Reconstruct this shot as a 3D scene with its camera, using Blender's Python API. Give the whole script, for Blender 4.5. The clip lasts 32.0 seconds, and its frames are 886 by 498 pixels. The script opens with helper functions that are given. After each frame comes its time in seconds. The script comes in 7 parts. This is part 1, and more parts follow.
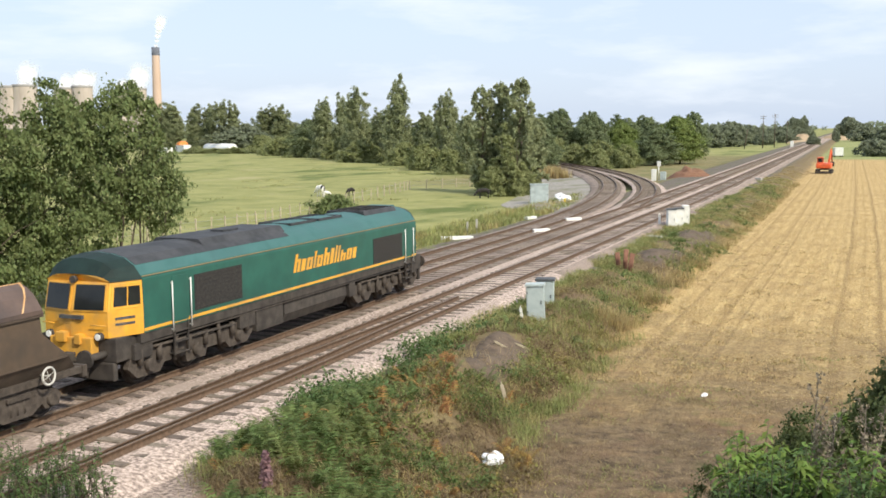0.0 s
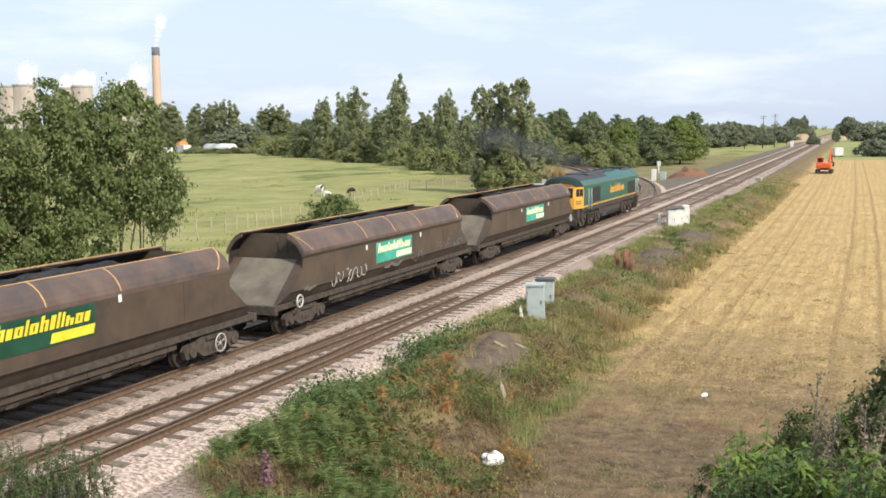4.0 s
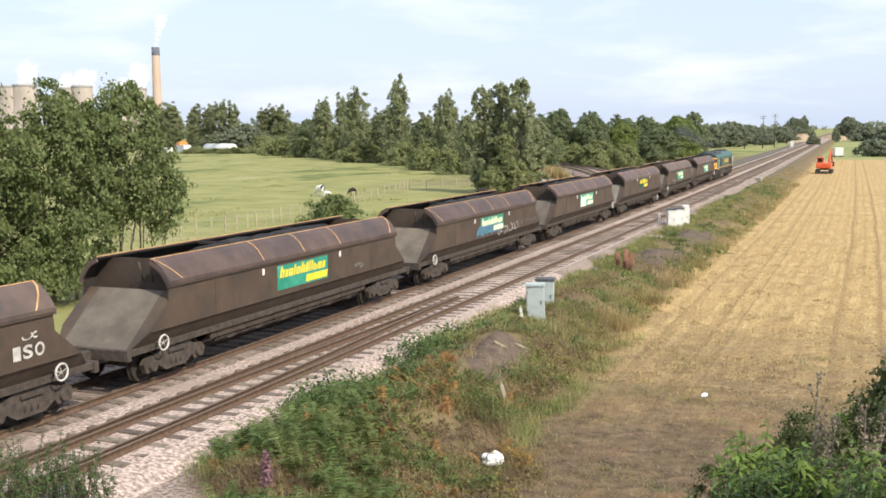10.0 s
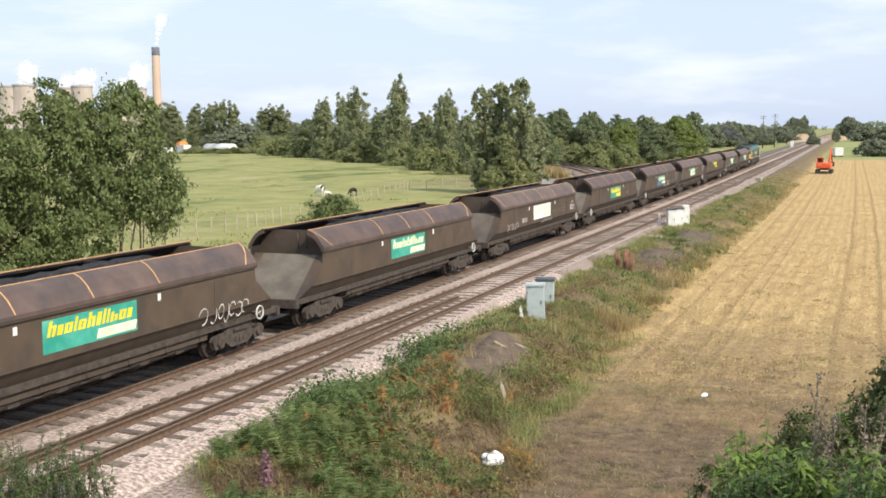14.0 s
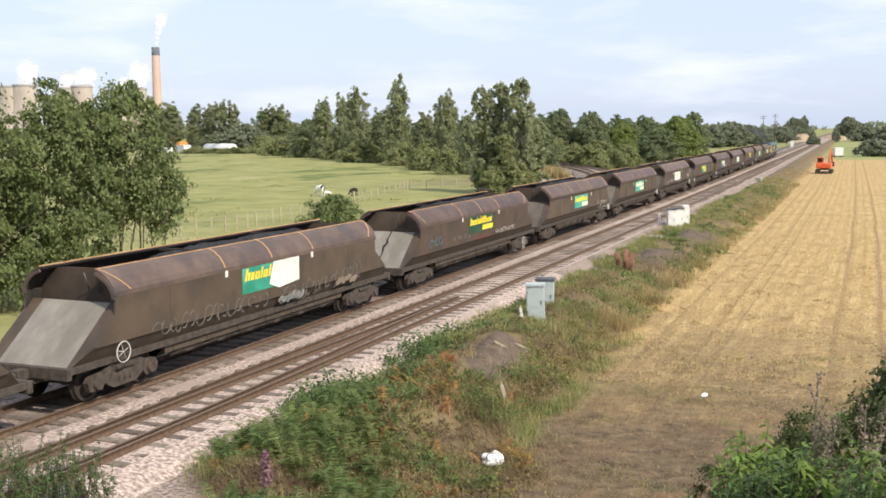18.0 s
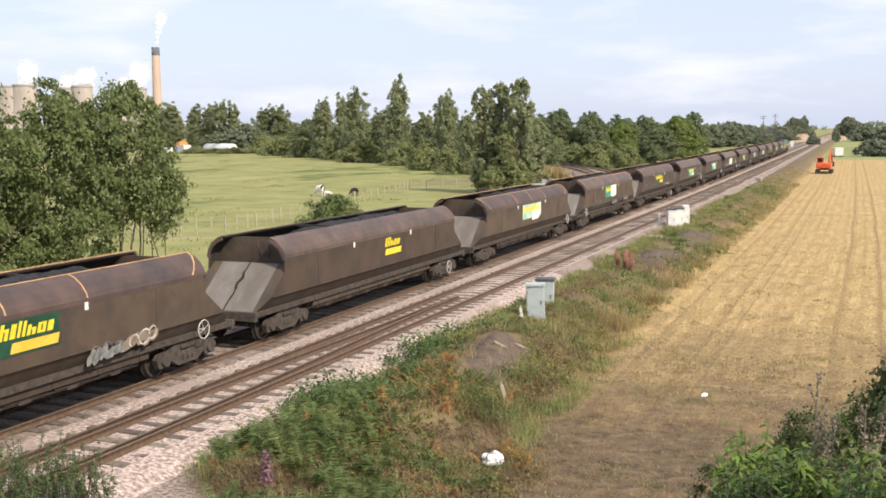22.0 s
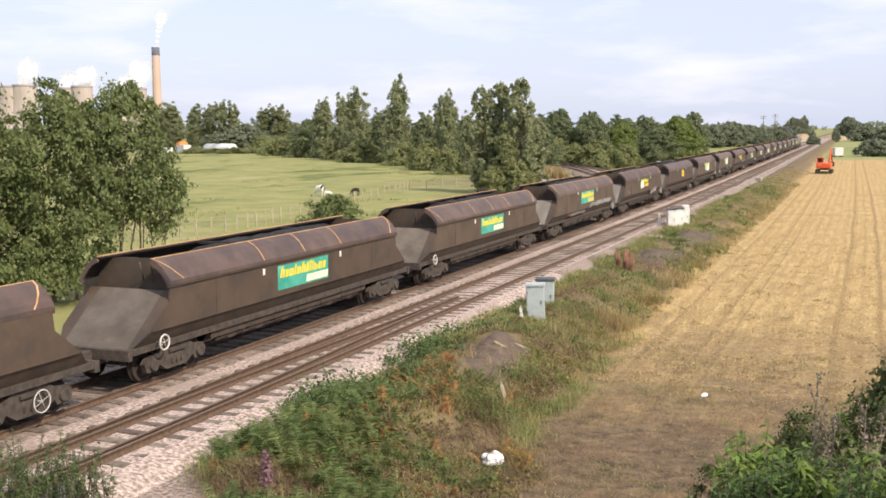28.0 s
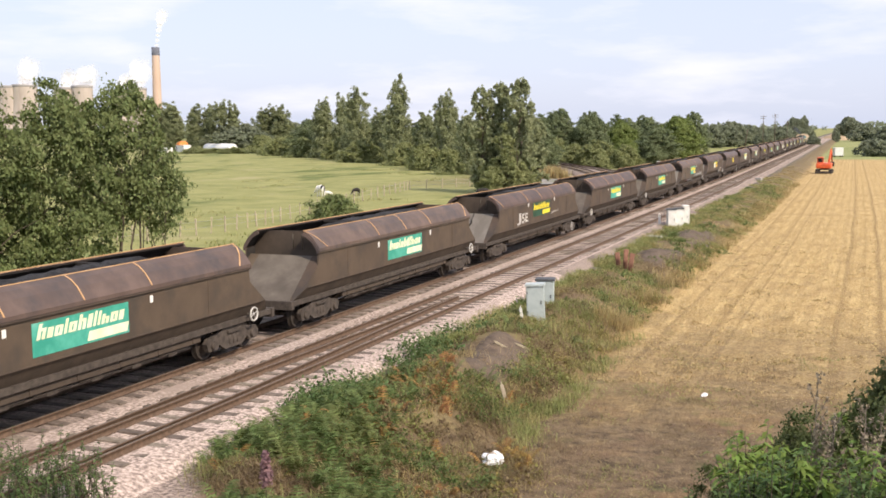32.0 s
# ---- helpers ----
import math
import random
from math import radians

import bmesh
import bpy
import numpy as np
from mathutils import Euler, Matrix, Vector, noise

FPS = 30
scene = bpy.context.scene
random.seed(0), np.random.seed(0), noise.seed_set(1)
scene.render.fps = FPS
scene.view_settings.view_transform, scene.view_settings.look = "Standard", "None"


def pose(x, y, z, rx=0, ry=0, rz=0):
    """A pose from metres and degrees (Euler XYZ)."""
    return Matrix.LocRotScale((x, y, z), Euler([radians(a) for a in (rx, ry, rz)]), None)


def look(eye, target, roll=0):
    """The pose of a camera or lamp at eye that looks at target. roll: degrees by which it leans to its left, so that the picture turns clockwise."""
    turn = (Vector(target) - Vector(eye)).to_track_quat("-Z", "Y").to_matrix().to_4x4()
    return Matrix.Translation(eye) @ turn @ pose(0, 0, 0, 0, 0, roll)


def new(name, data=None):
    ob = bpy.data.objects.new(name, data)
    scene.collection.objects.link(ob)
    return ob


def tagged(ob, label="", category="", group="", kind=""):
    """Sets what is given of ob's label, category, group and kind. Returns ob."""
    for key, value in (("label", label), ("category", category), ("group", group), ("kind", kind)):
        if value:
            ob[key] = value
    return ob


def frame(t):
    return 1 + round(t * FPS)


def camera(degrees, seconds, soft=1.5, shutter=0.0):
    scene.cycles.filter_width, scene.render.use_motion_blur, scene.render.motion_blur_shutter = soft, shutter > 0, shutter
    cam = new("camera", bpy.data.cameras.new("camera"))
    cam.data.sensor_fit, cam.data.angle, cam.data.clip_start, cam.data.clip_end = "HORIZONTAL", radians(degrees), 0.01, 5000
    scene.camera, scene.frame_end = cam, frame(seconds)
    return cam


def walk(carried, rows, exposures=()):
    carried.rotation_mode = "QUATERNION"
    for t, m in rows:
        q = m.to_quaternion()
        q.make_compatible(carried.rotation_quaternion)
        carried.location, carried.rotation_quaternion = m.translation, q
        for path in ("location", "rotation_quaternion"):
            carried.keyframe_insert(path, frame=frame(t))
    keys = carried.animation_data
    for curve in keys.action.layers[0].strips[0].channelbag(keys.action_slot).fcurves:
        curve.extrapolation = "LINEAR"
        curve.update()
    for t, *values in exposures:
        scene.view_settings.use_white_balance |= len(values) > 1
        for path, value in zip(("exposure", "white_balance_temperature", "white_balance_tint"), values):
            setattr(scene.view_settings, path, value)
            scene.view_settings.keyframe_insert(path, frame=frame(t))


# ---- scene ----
CX_BEND, CX_START = 0.0179, 95.5


def curve_x(y):
    """Sideways drift of the main line: it bears gently left beyond the junction."""
    return -CX_BEND * (math.sqrt((y - CX_START) ** 2 + 1600) + y - CX_START) / 2


# camera on the bank beside the line, held still
cam = camera(45.08, 32.0, soft=1.7)
EYE = Vector((17.80, 0.0, 6.367))
AHEAD = Vector((-0.37101, 0.92188, -0.11172))
VIEW = look(EYE, EYE + AHEAD * 10, -0.352)
walk(cam, [(0, VIEW), (32, VIEW)], exposures=[(0, 0.15, 6700, 8), (3, 0.16, 6700, 9), (7, 0.22, 6650, 10), (10, 0.24, 6650, 11), (14, 0.18, 6600, 11), (20, 0.17, 6800, 13), (25, 0.18, 6950, 16), (32, 0.18, 6950, 17)])

# ---- daylight ----
SUN_AZ, SUN_EL = 116.0, 42.0          # clockwise from +y
world = bpy.data.worlds.new("sky")
scene.world = world
world.use_nodes = True
wn, wl = world.node_tree.nodes, world.node_tree.links
bg = wn["Background"]
sky = wn.new("ShaderNodeTexSky")
sky.sky_type, sky.sun_disc = "NISHITA", False
sky.sun_elevation, sky.sun_rotation = radians(SUN_EL), radians(SUN_AZ)
sky.air_density, sky.dust_density, sky.ozone_density = 1.0, 1.6, 1.6
tc = wn.new("ShaderNodeTexCoord")
mp = wn.new("ShaderNodeMapping")
mp.inputs["Scale"].default_value = (1.0, 1.0, 4.5)
cl = wn.new("ShaderNodeTexNoise")
cl.inputs["Scale"].default_value, cl.inputs["Detail"].default_value, cl.inputs["Roughness"].default_value = 4.2, 7, 0.55
rp = wn.new("ShaderNodeValToRGB")
rp.color_ramp.elements[0].position, rp.color_ramp.elements[1].position = 0.47, 0.68
rp.color_ramp.elements[0].color, rp.color_ramp.elements[1].color = (0, 0, 0, 1), (0.85, 0.85, 0.85, 1)
mx = wn.new("ShaderNodeMixRGB")
mx.inputs[2].default_value = (6.5, 6.9, 7.6, 1)
wl.new(tc.outputs["Generated"], mp.inputs["Vector"])
wl.new(mp.outputs["Vector"], cl.inputs["Vector"])
wl.new(cl.outputs["Fac"], rp.inputs["Fac"])
hz = wn.new("ShaderNodeMixRGB")
hz.inputs[0].default_value = 0.72
hz.inputs[2].default_value = (5.0, 5.85, 7.55, 1)
wl.new(sky.outputs["Color"], hz.inputs[1])
wl.new(rp.outputs["Color"], mx.inputs[0])
wl.new(hz.outputs["Color"], mx.inputs[1])
wl.new(mx.outputs["Color"], bg.inputs["Color"])
bg.inputs["Strength"].default_value = 0.14
sun = new("sun", bpy.data.lights.new("sun", "SUN"))
sun.data.energy, sun.data.angle, sun.data.color = 4.5, radians(1.2), (1.0, 0.925, 0.79)
a, e = radians(SUN_AZ), radians(SUN_EL)
SUN_DIR = Vector((math.sin(a) * math.cos(e), math.cos(a) * math.cos(e), math.sin(e)))
sun.matrix_world = look(SUN_DIR * 100, (0, 0, 0))


# ---- materials ----
def material(name, c1, c2, scale=4.0, rough=0.8, metal=0.0, bump=0.0, c3=None, scale3=0.4, lo=0.35, hi=0.65, fine=0.0, vary=0.0, stretch=(1, 1, 1), spec=0.3, translucent=0.0, island=None, uv=False):
    """Two-scale procedural surface: c1/c2 mottled at scale, c3 in patches at scale3, grain bump; vary: by object; island: by loose piece."""
    m = bpy.data.materials.new(name)
    m.use_nodes = True
    n, l = m.node_tree.nodes, m.node_tree.links
    b = n["Principled BSDF"]
    b.inputs["Roughness"].default_value, b.inputs["Metallic"].default_value = rough, metal
    b.inputs["Specular IOR Level"].default_value = spec
    co = n.new("ShaderNodeTexCoord")
    mapping = n.new("ShaderNodeMapping")
    mapping.inputs["Scale"].default_value = stretch
    l.new(co.outputs["UV" if uv else "Object"], mapping.inputs["Vector"])

    def tex(sc, detail=6, rough_=0.6):
        t = n.new("ShaderNodeTexNoise")
        t.inputs["Scale"].default_value, t.inputs["Detail"].default_value, t.inputs["Roughness"].default_value = sc, detail, rough_
        l.new(mapping.outputs["Vector"], t.inputs["Vector"])
        return t

    def ramp(src, p0, p1):
        r = n.new("ShaderNodeMapRange")
        r.inputs["From Min"].default_value, r.inputs["From Max"].default_value = p0, p1
        l.new(src, r.inputs["Value"])
        return r.outputs["Result"]

    def mixed(fac, a_, b_):
        x = n.new("ShaderNodeMixRGB")
        for k, v in ((0, fac), (1, a_), (2, b_)):
            if isinstance(v, tuple):
                x.inputs[k].default_value = (*v, 1)
            elif isinstance(v, (int, float)):
                x.inputs[k].default_value = v
            else:
                l.new(v, x.inputs[k])
        return x.outputs["Color"]

    t1 = tex(scale)
    col = mixed(ramp(t1.outputs["Fac"], lo, hi), c1, c2)
    if c3:
        col = mixed(ramp(tex(scale3, 4).outputs["Fac"], 0.48, 0.66), col, c3)
    if vary or island:
        src = n.new("ShaderNodeObjectInfo").outputs["Random"] if vary else n.new("ShaderNodeNewGeometry").outputs["Random Per Island"]
        h = n.new("ShaderNodeHueSaturation")
        amount = vary or island
        r = n.new("ShaderNodeMapRange")
        r.inputs["To Min"].default_value, r.inputs["To Max"].default_value = 1 - amount, 1 + amount
        l.new(src, r.inputs["Value"])
        l.new(r.outputs["Result"], h.inputs["Value"])
        r2 = n.new("ShaderNodeMapRange")
        r2.inputs["To Min"].default_value, r2.inputs["To Max"].default_value = 0.5 - amount * 0.05, 0.5 + amount * 0.05
        l.new(src, r2.inputs["Value"])
        l.new(r2.outputs["Result"], h.inputs["Hue"])
        l.new(col, h.inputs["Color"])
        col = h.outputs["Color"]
    l.new(col, b.inputs["Base Color"])
    if bump or fine:
        bp = n.new("ShaderNodeBump")
        bp.inputs["Strength"].default_value, bp.inputs["Distance"].default_value = bump or fine, 0.03
        l.new(tex(scale * 3 if not fine else fine, 3).outputs["Fac"], bp.inputs["Height"])
        l.new(bp.outputs["Normal"], b.inputs["Normal"])
    if translucent:
        tr = n.new("ShaderNodeBsdfTranslucent")
        l.new(col, tr.inputs["Color"])
        ms = n.new("ShaderNodeMixShader")
        ms.inputs[0].default_value = translucent
        out = n["Material Output"]
        l.new(b.outputs[0], ms.inputs[1])
        l.new(tr.outputs[0], ms.inputs[2])
        l.new(ms.outputs[0], out.inputs["Surface"])
    return m


M_BALLAST = material("ballast", (0.19, 0.147, 0.123), (0.64, 0.515, 0.445), 11, 0.95, bump=1.0, c3=(0.35, 0.278, 0.235), scale3=0.35, fine=24, lo=0.38, hi=0.62)
M_DIRTY_BALLAST = material("dirty_ballast", (0.125, 0.097, 0.080), (0.43, 0.340, 0.285), 11, 0.95, bump=0.9, c3=(0.17, 0.135, 0.115), scale3=0.5, fine=22)
M_RAIL = material("rusty_rail", (0.10, 0.065, 0.043), (0.17, 0.112, 0.076), 8, 0.7, metal=0.3, bump=0.2)
M_RAILTOP = material("worn_rail_head", (0.15, 0.115, 0.09), (0.24, 0.19, 0.155), 5, 0.5, metal=0.4)
M_SLEEPER = material("sleeper", (0.105, 0.084, 0.066), (0.205, 0.166, 0.135), 6, 0.9, bump=0.4, vary=0.3)
M_WAGON = material("weathered_brown_steel", (0.068, 0.048, 0.034), (0.094, 0.066, 0.045), 1.2, 0.74, bump=0.08, c3=(0.052, 0.041, 0.033), scale3=0.7, vary=0.14, spec=0.4)
# grimy brown, darkened for shade at the foot fold, cantrail and end wall
M_WAGON_LOW = material("grimy_shaded_steel", (0.058, 0.044, 0.034), (0.088, 0.066, 0.049), 2.2, 0.8, bump=0.15, vary=0.12)
M_CANOPY = material("canopy_steel", (0.085, 0.058, 0.049), (0.125, 0.085, 0.07), 1.4, 0.6, bump=0.1, c3=(0.06, 0.048, 0.046), scale3=0.8, vary=0.16, spec=0.4)
M_SLOPE = material("dusty_slope_sheet", (0.108, 0.092, 0.074), (0.155, 0.133, 0.108), 1.5, 0.75, bump=0.1, c3=(0.088, 0.074, 0.060), scale3=0.6, vary=0.2)
M_SLOPE_PALE = material("worn_slope_sheet", (0.175, 0.160, 0.139), (0.235, 0.217, 0.190), 1.8, 0.75, bump=0.1, c3=(0.150, 0.134, 0.112), scale3=0.7, vary=0.14, stretch=(1.4, 0.7, 0.7))
M_PALE_SHEET = material("bare_slope_sheet", (0.30, 0.285, 0.25), (0.44, 0.42, 0.375), 2.0, 0.6, bump=0.1)
M_COAL = material("coal", (0.010, 0.010, 0.010), (0.036, 0.034, 0.033), 7, 0.75, bump=0.9)
# near-black steel: coal dirt with the shadow inside the hopper added to its colour
M_INSIDE = material("coal_and_shade_dark_steel", (0.020, 0.018, 0.016), (0.045, 0.039, 0.035), 3, 0.85)
M_BOGIE = material("bogie_grime", (0.048, 0.039, 0.033), (0.090, 0.074, 0.061), 6, 0.9, bump=0.4)
M_WHEEL = material("wheel_steel", (0.035, 0.029, 0.025), (0.06, 0.05, 0.042), 5, 0.7, metal=0.2)
M_ORANGE = material("orange_line_paint", (0.44, 0.25, 0.11), (0.60, 0.38, 0.20), 3, 0.7)
M_WHITE = material("white_paint", (0.66, 0.66, 0.62), (0.80, 0.80, 0.77), 3, 0.6)
M_WHEEL_PAINT = material("dusty_white_paint", (0.40, 0.39, 0.36), (0.62, 0.61, 0.57), 9, 0.7)
M_SIGN_GREEN = material("green_sign", (0.02, 0.23, 0.15), (0.05, 0.33, 0.23), 2, 0.5, c3=(0.16, 0.45, 0.34), scale3=0.9)
M_SIGN_FADED = material("faded_green_sign", (0.30, 0.52, 0.40), (0.55, 0.68, 0.55), 2, 0.6)
M_SIGN_PALE = material("bleached_sign", (0.66, 0.72, 0.60), (0.80, 0.82, 0.74), 2, 0.6)
M_SIGN_YELLOW = material("yellow_lettering", (0.70, 0.55, 0.03), (0.80, 0.66, 0.06), 3, 0.55)
M_SIGN_CREAM = material("cream_lettering", (0.72, 0.72, 0.45), (0.80, 0.80, 0.60), 3, 0.55)
M_LOCO_GREEN = material("loco_green_paint", (0.014, 0.085, 0.065), (0.020, 0.11, 0.083), 1.5, 0.5, c3=(0.016, 0.075, 0.058), scale3=0.6, spec=0.5)
M_LOCO_ROOF = material("loco_roof_teal", (0.03, 0.105, 0.10), (0.05, 0.14, 0.135), 1.2, 0.62, c3=(0.035, 0.10, 0.10), scale3=0.6, spec=0.5)
M_LOCO_DARK = material("sooty_roof", (0.030, 0.032, 0.036), (0.06, 0.062, 0.068), 2, 0.7)
M_LOCO_YELLOW = material("loco_yellow_paint", (0.66, 0.32, 0.035), (0.76, 0.39, 0.05), 2, 0.42, c3=(0.50, 0.28, 0.07), scale3=1.2, spec=0.5)
M_STRIPE = material("faded_tan_line", (0.22, 0.17, 0.09), (0.30, 0.22, 0.12), 2, 0.6)
M_GRILLE = material("grille_dark", (0.02, 0.02, 0.02), (0.05, 0.045, 0.04), 12, 0.7, bump=0.6)
M_UNDER = material("underframe_grime", (0.036, 0.031, 0.028), (0.072, 0.062, 0.054), 3, 0.85, bump=0.3)
M_GLASS = material("dark_glass", (0.012, 0.014, 0.015), (0.018, 0.02, 0.02), 2, 0.12, spec=0.35)
M_BLACK = material("black_rubber", (0.012, 0.012, 0.012), (0.025, 0.025, 0.025), 4, 0.7)
M_LAMP = material("lamp_glass", (0.75, 0.75, 0.72), (0.85, 0.85, 0.82), 4, 0.15, spec=0.8)
M_GREY_BOX = material("grey_cabinet_paint", (0.36, 0.42, 0.42), (0.45, 0.51, 0.50), 2.5, 0.5, c3=(0.30, 0.34, 0.33), scale3=1.5)
M_DARK_LID = material("dark_grey_lid", (0.05, 0.055, 0.06), (0.09, 0.095, 0.1), 4, 0.6)
M_CONCRETE = material("concrete", (0.34, 0.33, 0.30), (0.48, 0.46, 0.42), 4, 0.9, bump=0.3)
M_BARK = material("bark", (0.07, 0.055, 0.04), (0.16, 0.13, 0.10), 5, 0.95, bump=0.7, stretch=(1, 1, 0.3))
M_DEADWOOD = material("bleached_dead_wood", (0.28, 0.23, 0.17), (0.48, 0.42, 0.33), 5, 0.95, bump=0.5)
M_POST = material("weathered_post", (0.30, 0.26, 0.18), (0.48, 0.42, 0.30), 5, 0.9)


def leaf_material(name, c1, c2, dry=None, island=0.26):
    return material(name, c1, c2, 0.9, 0.6, c3=dry, scale3=0.35, island=island, translucent=0.42, spec=0.18)


M_LEAF_HAW = leaf_material("hawthorn_leaf", (0.121, 0.158, 0.059), (0.215, 0.256, 0.104))
# poplar and dark wood leaves are lightened and greyed to suggest distance haze
M_LEAF_POPLAR = leaf_material("poplar_leaf", (0.225, 0.253, 0.133), (0.354, 0.384, 0.215), island=0.14)
M_LEAF_THORN = leaf_material("blackthorn_leaf", (0.071, 0.094, 0.034), (0.132, 0.159, 0.063))
M_LEAF_DARK = leaf_material("dark_wood_leaf", (0.156, 0.197, 0.103), (0.250, 0.290, 0.154), island=0.14)
M_LEAF_LIGHT = leaf_material("light_leaf", (0.167, 0.222, 0.064), (0.246, 0.296, 0.099), island=0.14)
M_LEAF_WILLOW = leaf_material("willow_leaf", (0.219, 0.250, 0.107), (0.335, 0.353, 0.164), island=0.14)
# farthest leaves: haze painted in as a paler, bluer green
M_LEAF_HAZED = leaf_material("far_wood_leaf", (0.179, 0.210, 0.141), (0.260, 0.286, 0.189), island=0.14)


# ---- building helpers ----
def smooth(v):
    v = min(1.0, max(0.0, v))
    return v * v * (3 - 2 * v)


def mesh_of(name, bm, mats, flat=True):
    me = bpy.data.meshes.new(name)
    bm.to_mesh(me)
    bm.free()
    for m in (mats if isinstance(mats, (list, tuple)) else [mats]):
        me.materials.append(m)
    if not flat:
        for p in me.polygons:
            p.use_smooth = True
    return me


def part(name, bm, mats, parent, label="", at=None, flat=True):
    ob = new(name, bm if isinstance(bm, bpy.types.Mesh) else mesh_of(name, bm, mats, flat))
    ob.parent = parent
    if at is not None:
        ob.matrix_basis = at
    if label:
        tagged(ob, label)
    return ob


def thing(name, m, label, category, group="", kind=""):
    ob = new(name)
    ob.matrix_basis = m
    ob.empty_display_size = 0.2
    return tagged(ob, label, category, group, kind)


def solid(name, bm, mats, label, category="", group="", kind="", m=None, flat=True):
    ob = new(name, mesh_of(name, bm, mats, flat))
    if m is not None:
        ob.matrix_basis = m
    return tagged(ob, label, category, group, kind)


def box(bm, x0, x1, y0, y1, z0, z1, bevel=0.0, mi=0, m=None):
    vs = [bm.verts.new((x, y, z)) for z in (z0, z1) for y in (y0, y1) for x in (x0, x1)]
    fs = [bm.faces.new([vs[i] for i in q]) for q in ((0, 2, 3, 1), (4, 5, 7, 6), (0, 1, 5, 4), (2, 6, 7, 3), (0, 4, 6, 2), (1, 3, 7, 5))]
    if bevel:
        r = bmesh.ops.bevel(bm, geom=list({e for f in fs for e in f.edges}), offset=bevel, segments=2, affect="EDGES", profile=0.6)
        fs = list({f for f in r["faces"]} | {f for f in fs if f.is_valid})
        vs = list({v for f in fs for v in f.verts})
    for f in fs:
        f.material_index = mi
    if m is not None:
        bmesh.ops.transform(bm, matrix=m, verts=[v for v in vs if v.is_valid])
    return bm


def boxed(x0, x1, y0, y1, z0, z1, bevel=0.0):
    return box(bmesh.new(), x0, x1, y0, y1, z0, z1, bevel)


def tube(bm, p0, p1, r0, r1=None, n=10, mi=0, caps=True):
    """A tapered round bar from p0 to p1."""
    p0, p1 = Vector(p0), Vector(p1)
    r1 = r0 if r1 is None else r1
    q = (p1 - p0).to_track_quat("Z", "Y")
    rings = []
    for c, r in ((p0, r0), (p1, r1)):
        rings.append([bm.verts.new(c + q @ Vector((r * math.cos(k * math.tau / n), r * math.sin(k * math.tau / n), 0))) for k in range(n)])
    for k in range(n):
        f = bm.faces.new((rings[0][k], rings[0][(k + 1) % n], rings[1][(k + 1) % n], rings[1][k]))
        f.material_index, f.smooth = mi, True
    if caps:
        bm.faces.new(rings[0][::-1]).material_index = mi
        bm.faces.new(rings[1]).material_index = mi
    return bm


def prism(bm, outline, y0, y1, mi=0, axis="y"):
    """A closed outline of (x, z) drawn out from y0 to y1."""
    def at(u, w, v):
        return (u, v, w) if axis == "y" else (v, u, w)
    a_ = [bm.verts.new(at(u, w, y0)) for u, w in outline]
    b_ = [bm.verts.new(at(u, w, y1)) for u, w in outline]
    k = len(outline)
    fs = [bm.faces.new(a_), bm.faces.new(b_[::-1])]
    for i in range(k):
        fs.append(bm.faces.new((a_[i], b_[i], b_[(i + 1) % k], a_[(i + 1) % k])))
    for f in fs:
        f.material_index = mi
    bmesh.ops.recalc_face_normals(bm, faces=fs)
    return bm


def shell(bm, line, y0, y1, thick=0.03, mi=0):
    """An open outline of (x, z), with thickness, drawn out from y0 to y1."""
    inner = []
    for i, (x, z) in enumerate(line):
        x0, z0 = line[max(0, i - 1)]
        x1, z1 = line[min(len(line) - 1, i + 1)]
        d = math.hypot(x1 - x0, z1 - z0)
        inner.append((x - (z1 - z0) / d * thick, z + (x1 - x0) / d * thick))
    return prism(bm, list(line) + inner[::-1], y0, y1, mi)


def ring(bm, c, radius, r, n=20, k=6, axis="x"):
    """A round rim lying across the axis."""
    vs = []
    for i in range(n):
        t = i * math.tau / n
        row = []
        for j in range(k):
            s = j * math.tau / k
            d, h = radius + r * math.cos(s), r * math.sin(s)
            v = (h, d * math.cos(t), d * math.sin(t)) if axis == "x" else (d * math.cos(t), h, d * math.sin(t))
            row.append(bm.verts.new(Vector(c) + Vector(v)))
        vs.append(row)
    for i in range(n):
        for j in range(k):
            bm.faces.new((vs[i][j], vs[(i + 1) % n][j], vs[(i + 1) % n][(j + 1) % k], vs[i][(j + 1) % k])).smooth = True
    return bm


def from_arrays(name, verts, faces, mats, mat_index=None):
    me = bpy.data.meshes.new(name)
    verts, faces = np.asarray(verts, dtype=np.float32), np.asarray(faces, dtype=np.int32)
    k = faces.shape[1]
    me.vertices.add(len(verts))
    me.vertices.foreach_set("co", verts.ravel())
    me.loops.add(faces.size)
    me.loops.foreach_set("vertex_index", faces.ravel())
    me.polygons.add(len(faces))
    me.polygons.foreach_set("loop_start", np.arange(0, faces.size, k, dtype=np.int32))
    me.polygons.foreach_set("loop_total", np.full(len(faces), k, dtype=np.int32))
    for m in (mats if isinstance(mats, (list, tuple)) else [mats]):
        me.materials.append(m)
    if mat_index is not None:
        me.polygons.foreach_set("material_index", np.asarray(mat_index, dtype=np.int32))
    me.update(calc_edges=True)
    return me


# ---- ground ----
FIELD_Z = -1.2


